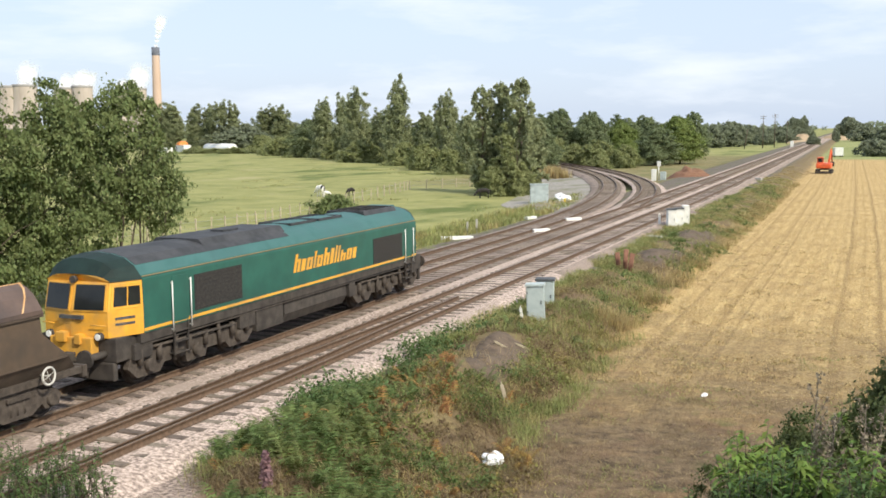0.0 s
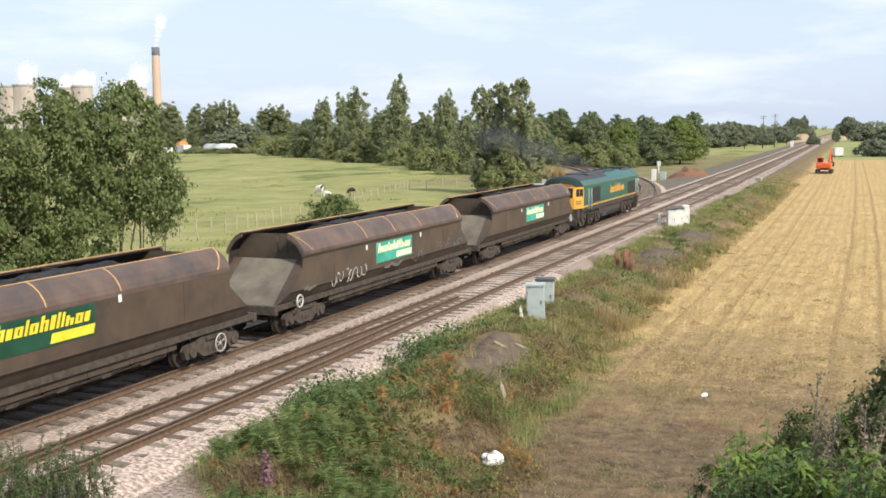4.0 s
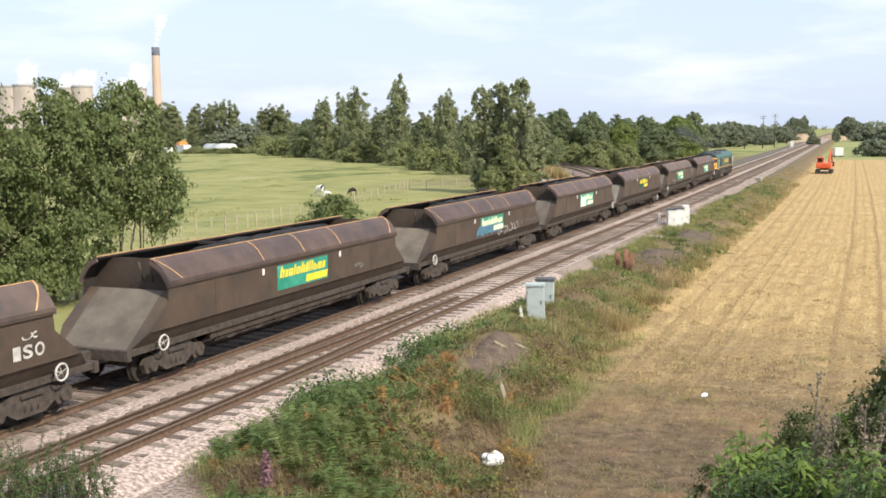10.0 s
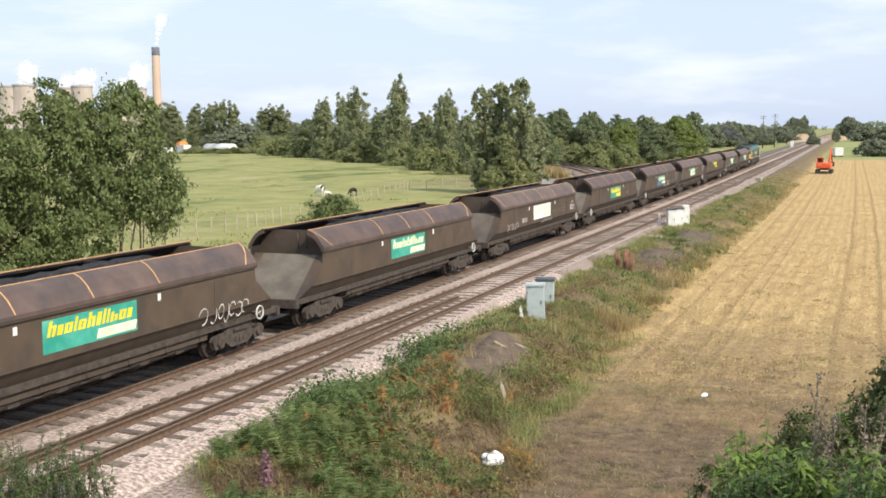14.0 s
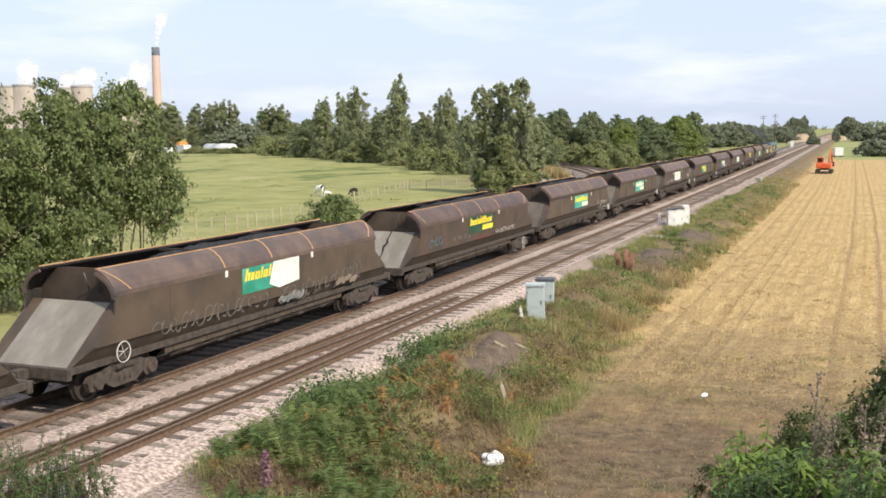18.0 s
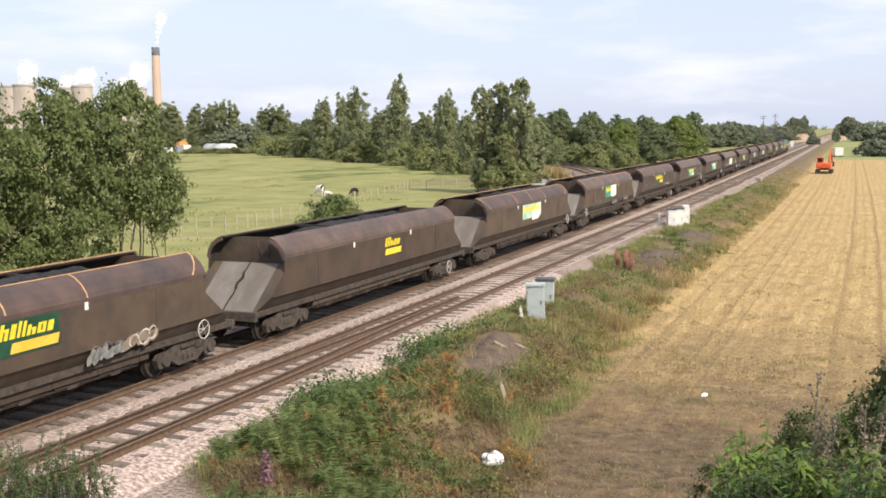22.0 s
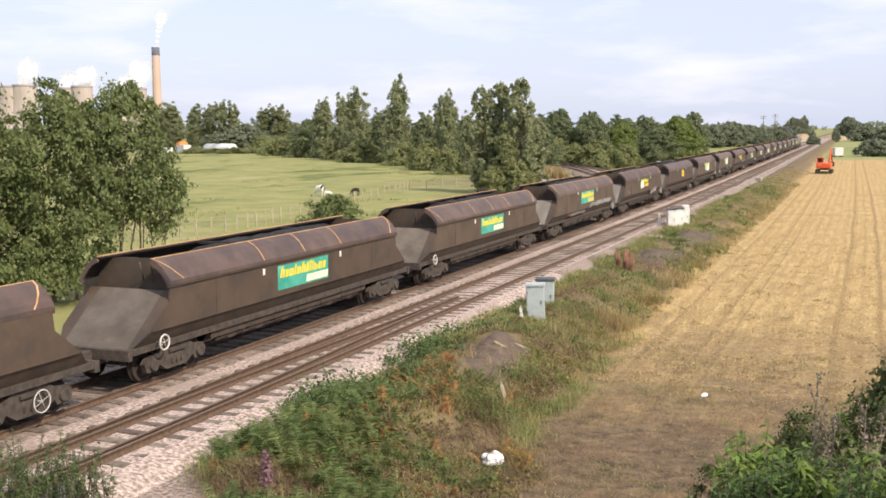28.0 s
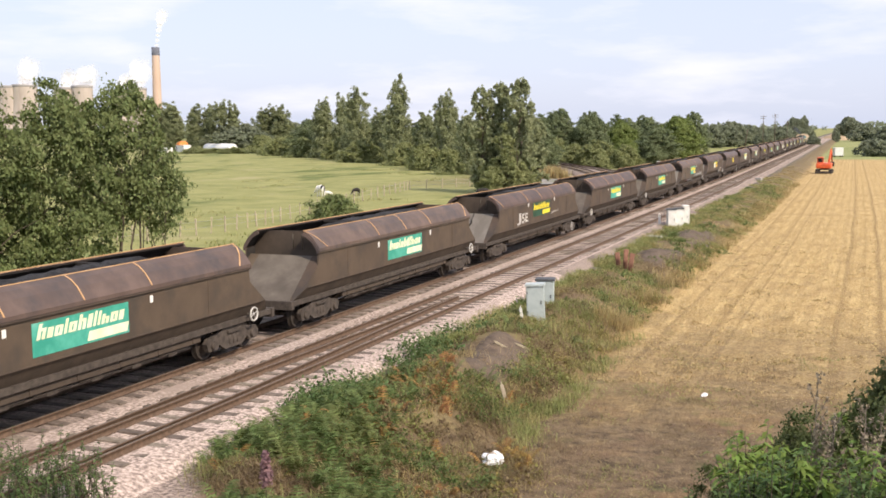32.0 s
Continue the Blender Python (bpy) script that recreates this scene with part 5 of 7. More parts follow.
def spray_crown(rng, h, w, kind, count, grain=1.0):
    """Boughs of a crown: centre, half width, half height and outward direction of each leafy spray."""
    seed = rng.uniform(0, 50)
    out = []
    while len(out) < count:
        f, a = rng.random(), rng.uniform(0, math.tau)
        if kind == "column":                            # tall ragged oval
            z0, r = 0.05, 0.5 * math.sin(math.pi * (0.18 + 0.74 * f)) ** 0.5
        elif kind == "spire":                           # oval head over a spreading skirt
            z0, r = 0.04, 0.5 * max(0.70 * math.sin(math.pi * (0.15 + 0.74 * f)) ** 0.5, 1.0 - 2.0 * f)
        elif kind == "shrub":
            z0, r = 0.02, 0.5 * math.sqrt(max(0.0, 1 - f * f))
        elif kind == "raised":                          # crown carried high on bare stems
            z0, r = 0.42, 0.5 * math.sin(math.pi * (0.16 + 0.80 * f)) ** 0.6
        else:                                           # dome
            z0, r = 0.10, 0.5 * math.sin(math.pi * (0.20 + 0.77 * f)) ** 0.6
        n_ = noise.noise(Vector((math.cos(a) * 1.5, math.sin(a) * 1.5, f * 2.2 * max(1.0, h / w * 0.7) + seed)))
        r *= 1 + (0.95 if kind in ("column", "spire") else 0.75) * n_
        inner = rng.random() ** 0.42
        d = r * w * inner
        top = 1 + 0.24 * noise.noise(Vector((math.cos(a) * 1.2 + seed, math.sin(a) * 1.2, 3.0)))
        z = h * (z0 + (0.97 - z0) * f) * (top if kind != "column" else 1.0)
        s_ = w * rng.uniform(0.05, 0.12) * (1.15 - 0.45 * f) * grain
        up = rng.uniform(0.9, 1.7) if kind in ("column", "spire") else rng.uniform(0.35, 0.75)
        out.append((math.cos(a) * d, math.sin(a) * d, z, s_, s_ * up, math.cos(a), math.sin(a)))
    return np.array(out)


def spray_leaves(rng, boughs, per, leaf):
    """Small leaves clustered on drooping boughs."""
    b = np.repeat(boughs, per, axis=0)
    n = len(b)
    o = rng.normal(size=(n, 3)) * 0.62
    rad = np.hypot(o[:, 0], o[:, 1])
    c = b[:, :3] + o * np.stack([b[:, 3], b[:, 3], b[:, 4]], 1)
    c[:, 2] -= 0.28 * b[:, 3] * rad ** 2
    face = np.stack([b[:, 5] * 0.55, b[:, 6] * 0.55, np.full(n, 0.5)], 1) + rng.normal(size=(n, 3)) * 0.75 + o * 0.3
    face /= np.linalg.norm(face, axis=1)[:, None] + 1e-9
    t = np.cross(face, rng.normal(size=(n, 3)))
    t /= np.linalg.norm(t, axis=1)[:, None] + 1e-9
    q = np.cross(face, t)
    s_ = leaf * rng.uniform(0.6, 1.4, n)[:, None]
    v = np.stack([c - t * s_ * 0.75, c + q * s_ * 0.5, c + t * s_ * 0.75, c - q * s_ * 0.5 - face * s_ * 0.15], 1)
    return v.reshape(-1, 3), np.arange(n * 4).reshape(-1, 4)


WOOD, CROWN = {}, {}


def grow(key, seed, h, w, kind, mat, boughs, per, leaf, stems=1, limbs=9, low=0.18, thick=0.022, tip=0.9, grain=1.0):
    rng = np.random.default_rng(seed)
    bm, ends = branchwork(rng, h, w, stems, low, limbs, tip, thick)
    WOOD[key] = mesh_of("trunk", bm, M_BARK)
    v, f = spray_leaves(rng, spray_crown(rng, h, w, kind, boughs, grain), per, leaf)
    v[:, 2] = np.maximum(v[:, 2], 0.02)
    CROWN[key] = from_arrays("crown", v, f, mat)


def plant(key, x, y, turn, sx, sz, label, name="tree", category="tree", group="", z=None):
    top = thing(name, pose(x, y, land(x, y) - 0.05 if z is None else z, 0, 0, turn), label, category, group)
    for nm, me in (("trunk", WOOD[key]), ("crown", CROWN[key])):
        ob = part(nm, me, None, top)
        ob.scale = (sx, sx, sz)
    return top


# the big thorn and ash clump beside the line
grow("thorn_a", 1, 8.8, 7.0, "dome", M_LEAF_HAW, 200, 125, 0.12, stems=3, limbs=14, low=0.2, tip=0.8)
grow("thorn_c", 4, 8.8, 6.6, "dome", M_LEAF_HAW, 180, 125, 0.12, stems=3, limbs=12, low=0.2, tip=0.8)
grow("thorn_d", 9, 8.8, 6.6, "raised", M_LEAF_HAW, 125, 115, 0.12, stems=4, limbs=14, low=0.40, tip=0.85, thick=0.016)
grow("thorn_b", 2, 7.6, 4.2, "raised", M_LEAF_HAW, 85, 74, 0.125, stems=4, limbs=12, low=0.35, tip=0.85, thick=0.014)
THORNS = [
    ("thorn_a", -14.2, 36.2, 20, 0.72, 1.02, "large leafy dark green thorn tree beside the track"), ("thorn_c", -15.5, 33.5, 140, 0.78, 1.04, "large leafy dark green thorn tree beside the meadow"),
    ("thorn_d", -13.0, 38.2, 60, 0.80, 1.08, "leafy green thorn tree on bare stems in the trackside clump"), ("thorn_b", -11.5, 38.8, 70, 0.62, 0.98, "slender leafy thorn tree with bare lower stems"),
    ("thorn_a", -18.6, 33.0, 240, 0.9, 1.06, "large leafy dark green thorn tree beside the meadow"),
]
for key, x, y, turn, sx, sz, says in THORNS:
    plant(key, x, y, turn, sx, sz, says, group="trees by the meadow corner")
# bush between the fence and the line
grow("bush", 3, 2.3, 5.4, "shrub", M_LEAF_HAW, 90, 70, 0.14, stems=5, limbs=5, low=0.1, thick=0.03, tip=0.7)
plant("bush", -20.5, 73.2, 0, 1, 1, "low spreading green hawthorn bush by the meadow fence", "bush", "bush")
# tall poplar and sallow group by the junction
grow("poplar_a", 5, 12.0, 3.6, "column", M_LEAF_POPLAR, 230, 62, 0.20, limbs=14, low=0.3, tip=0.8, grain=0.8)
grow("poplar_b", 6, 12.0, 3.4, "column", M_LEAF_POPLAR, 210, 62, 0.20, limbs=12, low=0.3, tip=0.8, grain=0.8)
grow("sallow", 7, 5.0, 5.2, "shrub", M_LEAF_WILLOW, 150, 70, 0.18, stems=5, limbs=6, low=0.15)
grow("sapling", 8, 7.0, 2.6, "raised", M_LEAF_WILLOW, 70, 40, 0.14, stems=3, limbs=14, low=0.15, thick=0.016)
POPLARS = [
    ("poplar_b", -23.0, 114, 0.95, 1.01, "tall grey-green poplar beside the junction"), ("poplar_a", -21.2, 115, 1.0, 1.045, "tall grey-green poplar beside the junction"),
    ("poplar_a", -18.5, 113, 0.95, 1.075, "tallest grey-green poplar beside the junction"), ("poplar_b", -18.4, 117, 1.05, 0.75, "shorter grey-green poplar beside the junction"),
    ("sapling", -19.2, 110.4, 1.0, 1.05, "pale thin-crowned sapling with bare upright stems by the junction"),
]
SALLOWS = [(-18.6, 110.6, 0.72, 0.82), (-20.4, 109.6, 0.6, 0.62), (-17.6, 112.4, 0.5, 0.7), (-21.6, 113.0, 0.6, 0.8)]
for key, x, y, sx, sz, says in POPLARS:
    plant(key, x, y, x * 50 % 360, sx, sz, says, group="poplars by the junction")
for x, y, sx, sz in SALLOWS:
    plant("sallow", x, y, x * 70 % 360, sx, sz, "dense grey-green sallow bush at the foot of the poplars", "bush", "bush", "sallows by the junction")
# woods behind the meadow and beyond the junction
for k in range(3):
    grow("spire%d" % k, 20 + k, 16, 7, "spire", M_LEAF_POPLAR, 380, 58, 0.215, limbs=12, tip=0.8, grain=0.66)
    grow("dark%d" % k, 30 + k, 11, 9, "dome", M_LEAF_DARK, 440, 56, 0.215, limbs=10, tip=0.75, grain=0.7)
    grow("light%d" % k, 40 + k, 9, 9, "dome", M_LEAF_LIGHT, 440, 56, 0.20, limbs=10, tip=0.75, grain=0.7)
    grow("shrub%d" % k, 50 + k, 4.5, 7, "shrub", M_LEAF_WILLOW, 260, 50, 0.19, stems=4, limbs=5, low=0.1, tip=0.7, grain=0.7)
    grow("far%d" % k, 60 + k, 10, 14, "dome", M_LEAF_HAZED, 300, 46, 0.52, limbs=8, tip=0.75, grain=0.74)
SAYS = {"spire": "tall poplar at the edge of the wood", "dark": "dark green broadleaf tree in the wood", "light": "bright green broadleaf tree beside the line", "shrub": "grey-green shrub at the edge of the wood", "far": "distant field tree, its green paled for haze"}
BASE = {"spire": (7, 16), "dark": (9, 11), "light": (9, 9), "shrub": (7, 4.5), "far": (14, 10)}
STAND = [
    ("spire", -220.5, 317, 11, 17.0), ("spire", -214.5, 319, 11, 16.4), ("spire", -217.5, 323, 11, 15.5), ("spire", -247, 380, 11, 16.4), ("spire", -242, 383, 9, 17.2), ("spire", -236, 381, 12, 18.6), ("spire", -231, 384, 10, 17.4), ("spire", -231, 408, 12, 16.0), ("spire", -226, 410, 11, 17.4), ("spire", -221, 407, 12, 16.2), ("far", -236, 430, 30, 11.5), ("far", -228, 385, 24, 10), ("far", -262, 372, 16, 12), ("far", -205, 420, 18, 10),
    ("spire", -114, 245, 7.5, 14.5), ("spire", -110, 248, 6, 14.9), ("spire", -94, 224, 8, 16.1), ("spire", -89, 228, 6.6, 11.5), ("spire", -76, 208, 7.6, 16.7), ("spire", -71, 212, 7, 10.5), ("spire", -54, 180, 5.6, 13.4), ("spire", -62, 195, 6.6, 9.6), ("spire", -46, 170, 5, 9.7), ("spire", -120, 256, 7, 11.5), ("spire", -101, 236, 7, 12.5), ("spire", -83, 219, 7, 12), ("spire", -38, 160, 5, 9.2),
    ("dark", -128, 262, 10, 9.5), ("dark", -104, 252, 11, 9.5), ("dark", -80, 232, 11, 9.2), ("dark", -64, 214, 10, 9.0), ("dark", -52, 196, 9, 8.6), ("dark", -43, 216, 9, 10.7), ("dark", -36, 217, 8, 9.9), ("dark", -34, 236, 9, 9.7), ("dark", -34, 260, 6, 9.8), ("dark", -23, 262, 8.4, 10.2), ("dark", -50, 222, 11, 9.8), ("dark", -58, 236, 12, 10), ("dark", -30, 244, 9, 9.0), ("dark", -40, 232, 9, 10.2), ("dark", -44, 190, 8, 8.2), ("dark", -36, 178, 7, 7.6),
    ("light", -18.5, 219, 9.5, 9.4), ("dark", -22, 211, 9.4, 7.3), ("light", -31, 222, 8, 8.5), ("light", -27, 205, 6, 5.0),
    ("shrub", -41, 206, 7, 5.2), ("shrub", -31, 198, 8, 4.8), ("shrub", -36, 203, 7, 4.2), ("shrub", -46, 162, 6, 4.0), ("shrub", -56, 176, 7, 4.4), ("shrub", -70, 198, 8, 4.6), ("shrub", -88, 214, 9, 5.0), ("shrub", -106, 238, 9, 5.0), ("shrub", -124, 252, 10, 5.0), ("shrub", -140, 268, 11, 5.0), ("shrub", -25, 196, 6, 4.0), ("shrub", -28, 190, 5, 2.4), ("shrub", -195, 349, 13, 5.3), ("shrub", -201, 383, 9, 5), ("shrub", -180, 330, 9, 3.2), ("shrub", -160, 300, 12, 4.5), ("shrub", -150, 284, 11, 4.6),
    ("shrub", -184, 289, 10, 1.9), ("shrub", -177, 290, 10, 1.7), ("shrub", -170, 290, 10, 2.0), ("shrub", -163, 291, 10, 1.8), ("shrub", -156, 292, 10, 2.1), ("shrub", -149, 293, 10, 2.0),
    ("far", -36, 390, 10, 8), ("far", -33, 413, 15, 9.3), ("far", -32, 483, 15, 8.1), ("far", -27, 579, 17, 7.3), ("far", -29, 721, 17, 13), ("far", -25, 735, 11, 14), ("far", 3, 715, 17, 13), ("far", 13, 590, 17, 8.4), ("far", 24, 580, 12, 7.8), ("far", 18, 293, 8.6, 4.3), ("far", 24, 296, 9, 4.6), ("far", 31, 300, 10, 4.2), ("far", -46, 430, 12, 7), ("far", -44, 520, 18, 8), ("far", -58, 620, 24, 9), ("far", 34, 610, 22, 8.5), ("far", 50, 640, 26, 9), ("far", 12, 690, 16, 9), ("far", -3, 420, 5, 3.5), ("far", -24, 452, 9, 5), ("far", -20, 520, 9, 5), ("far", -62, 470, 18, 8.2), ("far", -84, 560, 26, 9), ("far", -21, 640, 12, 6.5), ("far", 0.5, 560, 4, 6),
]
for k, (kind, x, y, w, h) in enumerate(STAND):
    bw, bh = BASE[kind]
    v = k % 3
    plant("%s%d" % (kind, v), x, y, (k * 77) % 360, w / bw, h / bh, SAYS[kind], "bush" if kind == "shrub" else "tree", "bush" if kind == "shrub" else "tree", "trees of the %s" % ("far fields" if kind == "far" else "wood"))
# unbroken far woodland along the horizon; its haze is in the pale leaf colour
rng = np.random.default_rng(9)
pts = []
for k in range(1500):
    a = rng.uniform(-62, 40)
    d = rng.uniform(760, 1500)
    x, y = EYE.x + math.sin(radians(a)) * d, math.cos(radians(a)) * d
    if abs(x - curve_x(y)) < 14:
        continue
    pts.append((x, y, -1 + rng.uniform(0, 1) ** 1.4 * 10.5))
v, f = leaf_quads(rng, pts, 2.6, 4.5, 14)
tagged(new("far_woods", from_arrays("far_woods", v, f, M_LEAF_HAZED)), "green woods along the horizon, leaf colour paled for haze", "woods", kind="stuff")


# ---- lineside things ----
def at_land(x, y, turn=0, dz=0.0, rx=0, ry=0):
    return pose(x, y, land(x, y) + dz, rx, ry, turn)


def equipment_cabinet(m, w, d, h, mat, lid_mat, label):
    top = thing("equipment_cabinet", m, label, "cabinet", "lineside cabinets")
    part("body", boxed(-w / 2, w / 2, -d / 2, d / 2, -0.25, h, 0.015), mat, top)
    part("lid", prism(bmesh.new(), [(-w / 2 - 0.05, h + 0.004), (w / 2 + 0.05, h + 0.004), (w / 2 + 0.03, h + 0.07), (-w / 2 - 0.03, h + 0.07)], -d / 2 - 0.05, d / 2 + 0.05), lid_mat, top)
    door = part("door", boxed(-w / 2 + 0.04, w / 2 - 0.04, -d / 2 - 0.014, -d / 2 - 0.002, 0.06, h - 0.05, 0.004), mat, top)
    part("handle", boxed(w / 2 - 0.12, w / 2 - 0.09, -d / 2 - 0.04, -d / 2 - 0.014, h * 0.5, h * 0.5 + 0.14, 0.005), M_DARK_LID, door)
    for z in (h * 0.25, h * 0.8):
        part("hinge", boxed(-w / 2 + 0.02, -w / 2 + 0.05, -d / 2 - 0.03, -d / 2 - 0.002, z, z + 0.08), M_DARK_LID, door)
    return top


equipment_cabinet(pose(6.85, 36.1, -0.46, 0, -2.5, 14), 0.62, 0.5, 1.28, M_GREY_BOX, M_GREY_BOX, "pale grey metal lineside cabinet leaning in the grass")
equipment_cabinet(pose(6.35, 38.9, -0.70, 0, 0, 12), 0.66, 0.55, 1.32, M_GREY_BOX, M_DARK_LID, "grey metal lineside cabinet with a dark lid")
for k, (x, y, h) in enumerate(((4.98, 74.3, 1.42), (5.36, 75.1, 1.44), (5.66, 76.0, 1.55))):
    c = equipment_cabinet(pose(x + 0.22, y - 1.4, -0.6, 0, 0, 20), 0.56 if k < 2 else 0.34, 0.6, h, M_WHITE, M_DARK_LID if k < 2 else M_WHITE, "white corrugated lineside cabinet beside the ballast")
    for j in range(4):
        part("rib", boxed(-0.24 + j * 0.14, -0.20 + j * 0.14, -0.335, -0.302, 0.05, h - 0.05), M_WHITE, c)
solid("marker_post", tube(boxed(-0.07, 0.07, -0.04, 0.04, 0, 0.95, 0.01), (0, 0, 0.9), (0, 0, 1.02), 0.05, n=8), M_WHITE, "short white marker post by the cabinets", "post", m=pose(4.35, 73.2, -0.5))
c = equipment_cabinet(at_land(-12.0, 99.0, 18), 1.75, 1.0, 1.95, M_GREY_BOX, M_GREY_BOX, "large pale grey relay cabinet on the gravel pad")
for j in range(5):
    part("panel_rib", boxed(-0.8 + j * 0.36, -0.77 + j * 0.36, -0.535, -0.516, 0.1, 1.85), M_GREY_BOX, c)


def rusty_sheet(x, y, h, turn, lean):
    bm = bmesh.new()
    for k in range(3):
        tube(bm, (k * 0.07 - 0.07, 0, -0.3), (k * 0.07 - 0.07, 0, h), 0.05, n=8)
    solid("corrugated_post", bm, M_RUST, "rusty red corrugated iron post in the grass", "post", "rusty posts", m=at_land(x, y, turn, ry=lean))


M_RUST = material("red_rust", (0.15, 0.07, 0.048), (0.25, 0.13, 0.09), 5, 0.9, bump=0.3)
for x, y, h, t, l_ in ((6.35, 51.6, 0.75, 10, -6), (6.75, 51.2, 0.95, 30, 4), (7.05, 50.9, 0.9, 0, 8)):
    rusty_sheet(x, y, h, t, l_)


def trough_block(m, long, label, mat=M_CONCRETE, h=0.16, w=0.34):
    bm = boxed(-w / 2, w / 2, -long / 2, long / 2, 0, h, 0.02)
    for k in range(1, max(2, int(long / 0.5))):
        y = -long / 2 + k * long / max(2, int(long / 0.5))
        box(bm, -w / 2 + 0.02, w / 2 - 0.02, y - 0.006, y + 0.006, h, h + 0.006)
    return solid("trough_block", bm, mat, label, "cable trough", "concrete trough pieces", m=m)


trough_block(at_land(5.55, 65.2, 70, 0.02), 0.9, "grey concrete cable trough piece lying by the cess", w=0.3, h=0.2)
trough_block(pose(curve_x(141) + 5.3, 141, -0.5, 0, 0, 60), 0.9, "white concrete cable trough piece by the line", M_CONCRETE, w=0.35, h=0.45)
for x, y, t, n_ in ((-1.72, 65.2, -38, 1.25), (-2.0, 74.1, -42, 1.3), (-6.2, 77.5, -25, 1.0), (-6.0, 61.5, -55, 2.0)):
    trough_block(pose(x, y, -0.2 if x > -4 else land(x, y), 0, 0, t), n_, "white painted concrete block lying between the tracks", M_WHITE, h=0.2, w=0.4)
for k in range(12):
    y = 9.0 + k * 0.95
    trough_block(pose(5.3 + 0.02 * math.sin(k * 2.1), y, -0.58, 0, 0, math.sin(k * 3.7) * 2), 0.93, "weathered concrete cable trough beside the ballast", h=0.14)
for x, y, h in ((-7.3, 66.8, 0.85), (-6.9, 67.5, 0.9)):
    solid("marker_post", boxed(-0.06, 0.06, -0.06, 0.06, -0.2, h, 0.012), M_CONCRETE, "short grey concrete post by the siding", "post", "short posts", m=at_land(x, y, 15))
solid("marker_post", box(boxed(-0.09, 0.09, -0.09, 0.09, -0.2, 0.55, 0.02), -0.11, 0.11, -0.11, 0.11, 0.55, 0.62, 0.02), material("yellow_plastic", (0.70, 0.50, 0.03), (0.80, 0.60, 0.05), 4, 0.5), "squat yellow marker post on the gravel", "post", m=at_land(-9.6, 99.5))


def sack(name, m, size, seed, mat, label, category):
    """A crumpled bag: a flattened, dented and creased skin."""
    bm = bmesh.new()
    bmesh.ops.create_icosphere(bm, subdivisions=4, radius=1)
    for v in bm.verts:
        p = v.co.copy()
        d = 1 + 0.5 * noise.noise(p * 1.6 + Vector((seed, 0, 0))) + 0.42 * abs(noise.noise(p * 3.2 + Vector((0, seed, 0)))) - 0.25 * abs(noise.noise(p * 7 + Vector((0, 0, seed))))
        v.co = Vector((p.x * size[0], p.y * size[1], max(-0.3, p.z) * size[2])) * d
    return solid(name, bm, mat, label, category, m=m)


M_BAG = material("white_plastic", (0.74, 0.75, 0.76), (0.82, 0.83, 0.84), 3, 0.35, bump=0.5)
sack("plastic_bag", at_land(10.0, 22.35, 20, 0.10), (0.25, 0.21, 0.15), 3.1, M_BAG, "crumpled white plastic bag lying on the bank", "bag")
sack("plastic_bag", at_land(13.6, 30.2, 70, 0.03), (0.10, 0.07, 0.06), 7.7, M_BAG, "scrap of white plastic on the bare earth", "bag")
for k, (x, y) in enumerate(((-10.6, 103.0), (-10.1, 101.6), (-11.3, 104.2))):
    sack("ballast_sack", at_land(x, y, k * 50, 0.2), (0.75, 0.6, 0.5), k + 1.5, M_BAG, "bulky white sack on the gravel pad", "sack")


def stake(x, y, h, rx, ry, mat, label, w=0.05):
    bm = bmesh.new()
    box(bm, -w, w, -w / 2, w / 2, -0.2, h, w * 0.16)
    tube(bm, (0, 0, h - 0.02), (0.01, 0, h + 0.10), w * 0.6, w * 0.12, n=6)
    solid("wooden_stake", bm, mat, label, "stake", "old stakes on the bank", m=at_land(x, y, 30, 0, rx, ry))


stake(9.0, 26.5, 0.72, 0, -16, M_DEADWOOD, "pale split wooden stake leaning on the bank")
for x, y, h, a_ in ((7.9, 30.2, 0.9, -58), (8.3, 30.9, 0.8, -62), (8.6, 31.8, 0.7, -55)):
    stake(x, y, h * 0.8, 20, a_, M_POST, "old wooden stake fallen in the grass", 0.03)
for k, (x, y, h) in enumerate(((6.9, 34.3, 0.5), (7.0, 36.0, 0.25))):
    stake(x, y, h, 8, -10, M_WHITE, "broken white painted stake in the grass")

# fence along the near side of the meadow
M_WIRE = material("fence_wire", (0.30, 0.29, 0.27), (0.42, 0.41, 0.38), 5, 0.5, metal=0.7)
FENCE = [(-27.5, 54.5), (-27.1, 57.0), (-26.6, 59.6), (-26.0, 62.6), (-25.6, 65.6), (-25.6, 68.6), (-25.9, 71.6), (-26.3, 74.6), (-27.0, 79.0), (-28.0, 84.0), (-29.2, 90.0), (-30.2, 95.5), (-31.2, 101.5), (-32.0, 106.5), (-32.9, 111.5), (-33.6, 115.6), (-34.0, 118.2), (-31.6, 122.6), (-29.4, 126.5), (-26.8, 129.4)]
FENCE = [q for (a_, b_), (c_, d_) in zip(FENCE, FENCE[1:]) for q in ((a_, b_), ((a_ + c_) / 2, (b_ + d_) / 2))] + FENCE[-1:]
fence = thing("wire_fence", pose(0, 0, 0), "post and wire fence with pale wooden posts round the meadow", "fence")
pm = mesh_of("post", tube(boxed(-0.05, 0.05, -0.05, 0.05, -0.3, 1.15, 0.01), (0, 0, 1.13), (0, 0, 1.19), 0.06, 0.02, n=6), M_POST)
for k, (x, y) in enumerate(FENCE):
    part("post", pm, None, fence, at=at_land(x, y, k * 31, 0, math.sin(k * 5.3) * 3, 16 if k == 32 else math.cos(k * 3.1) * 3))
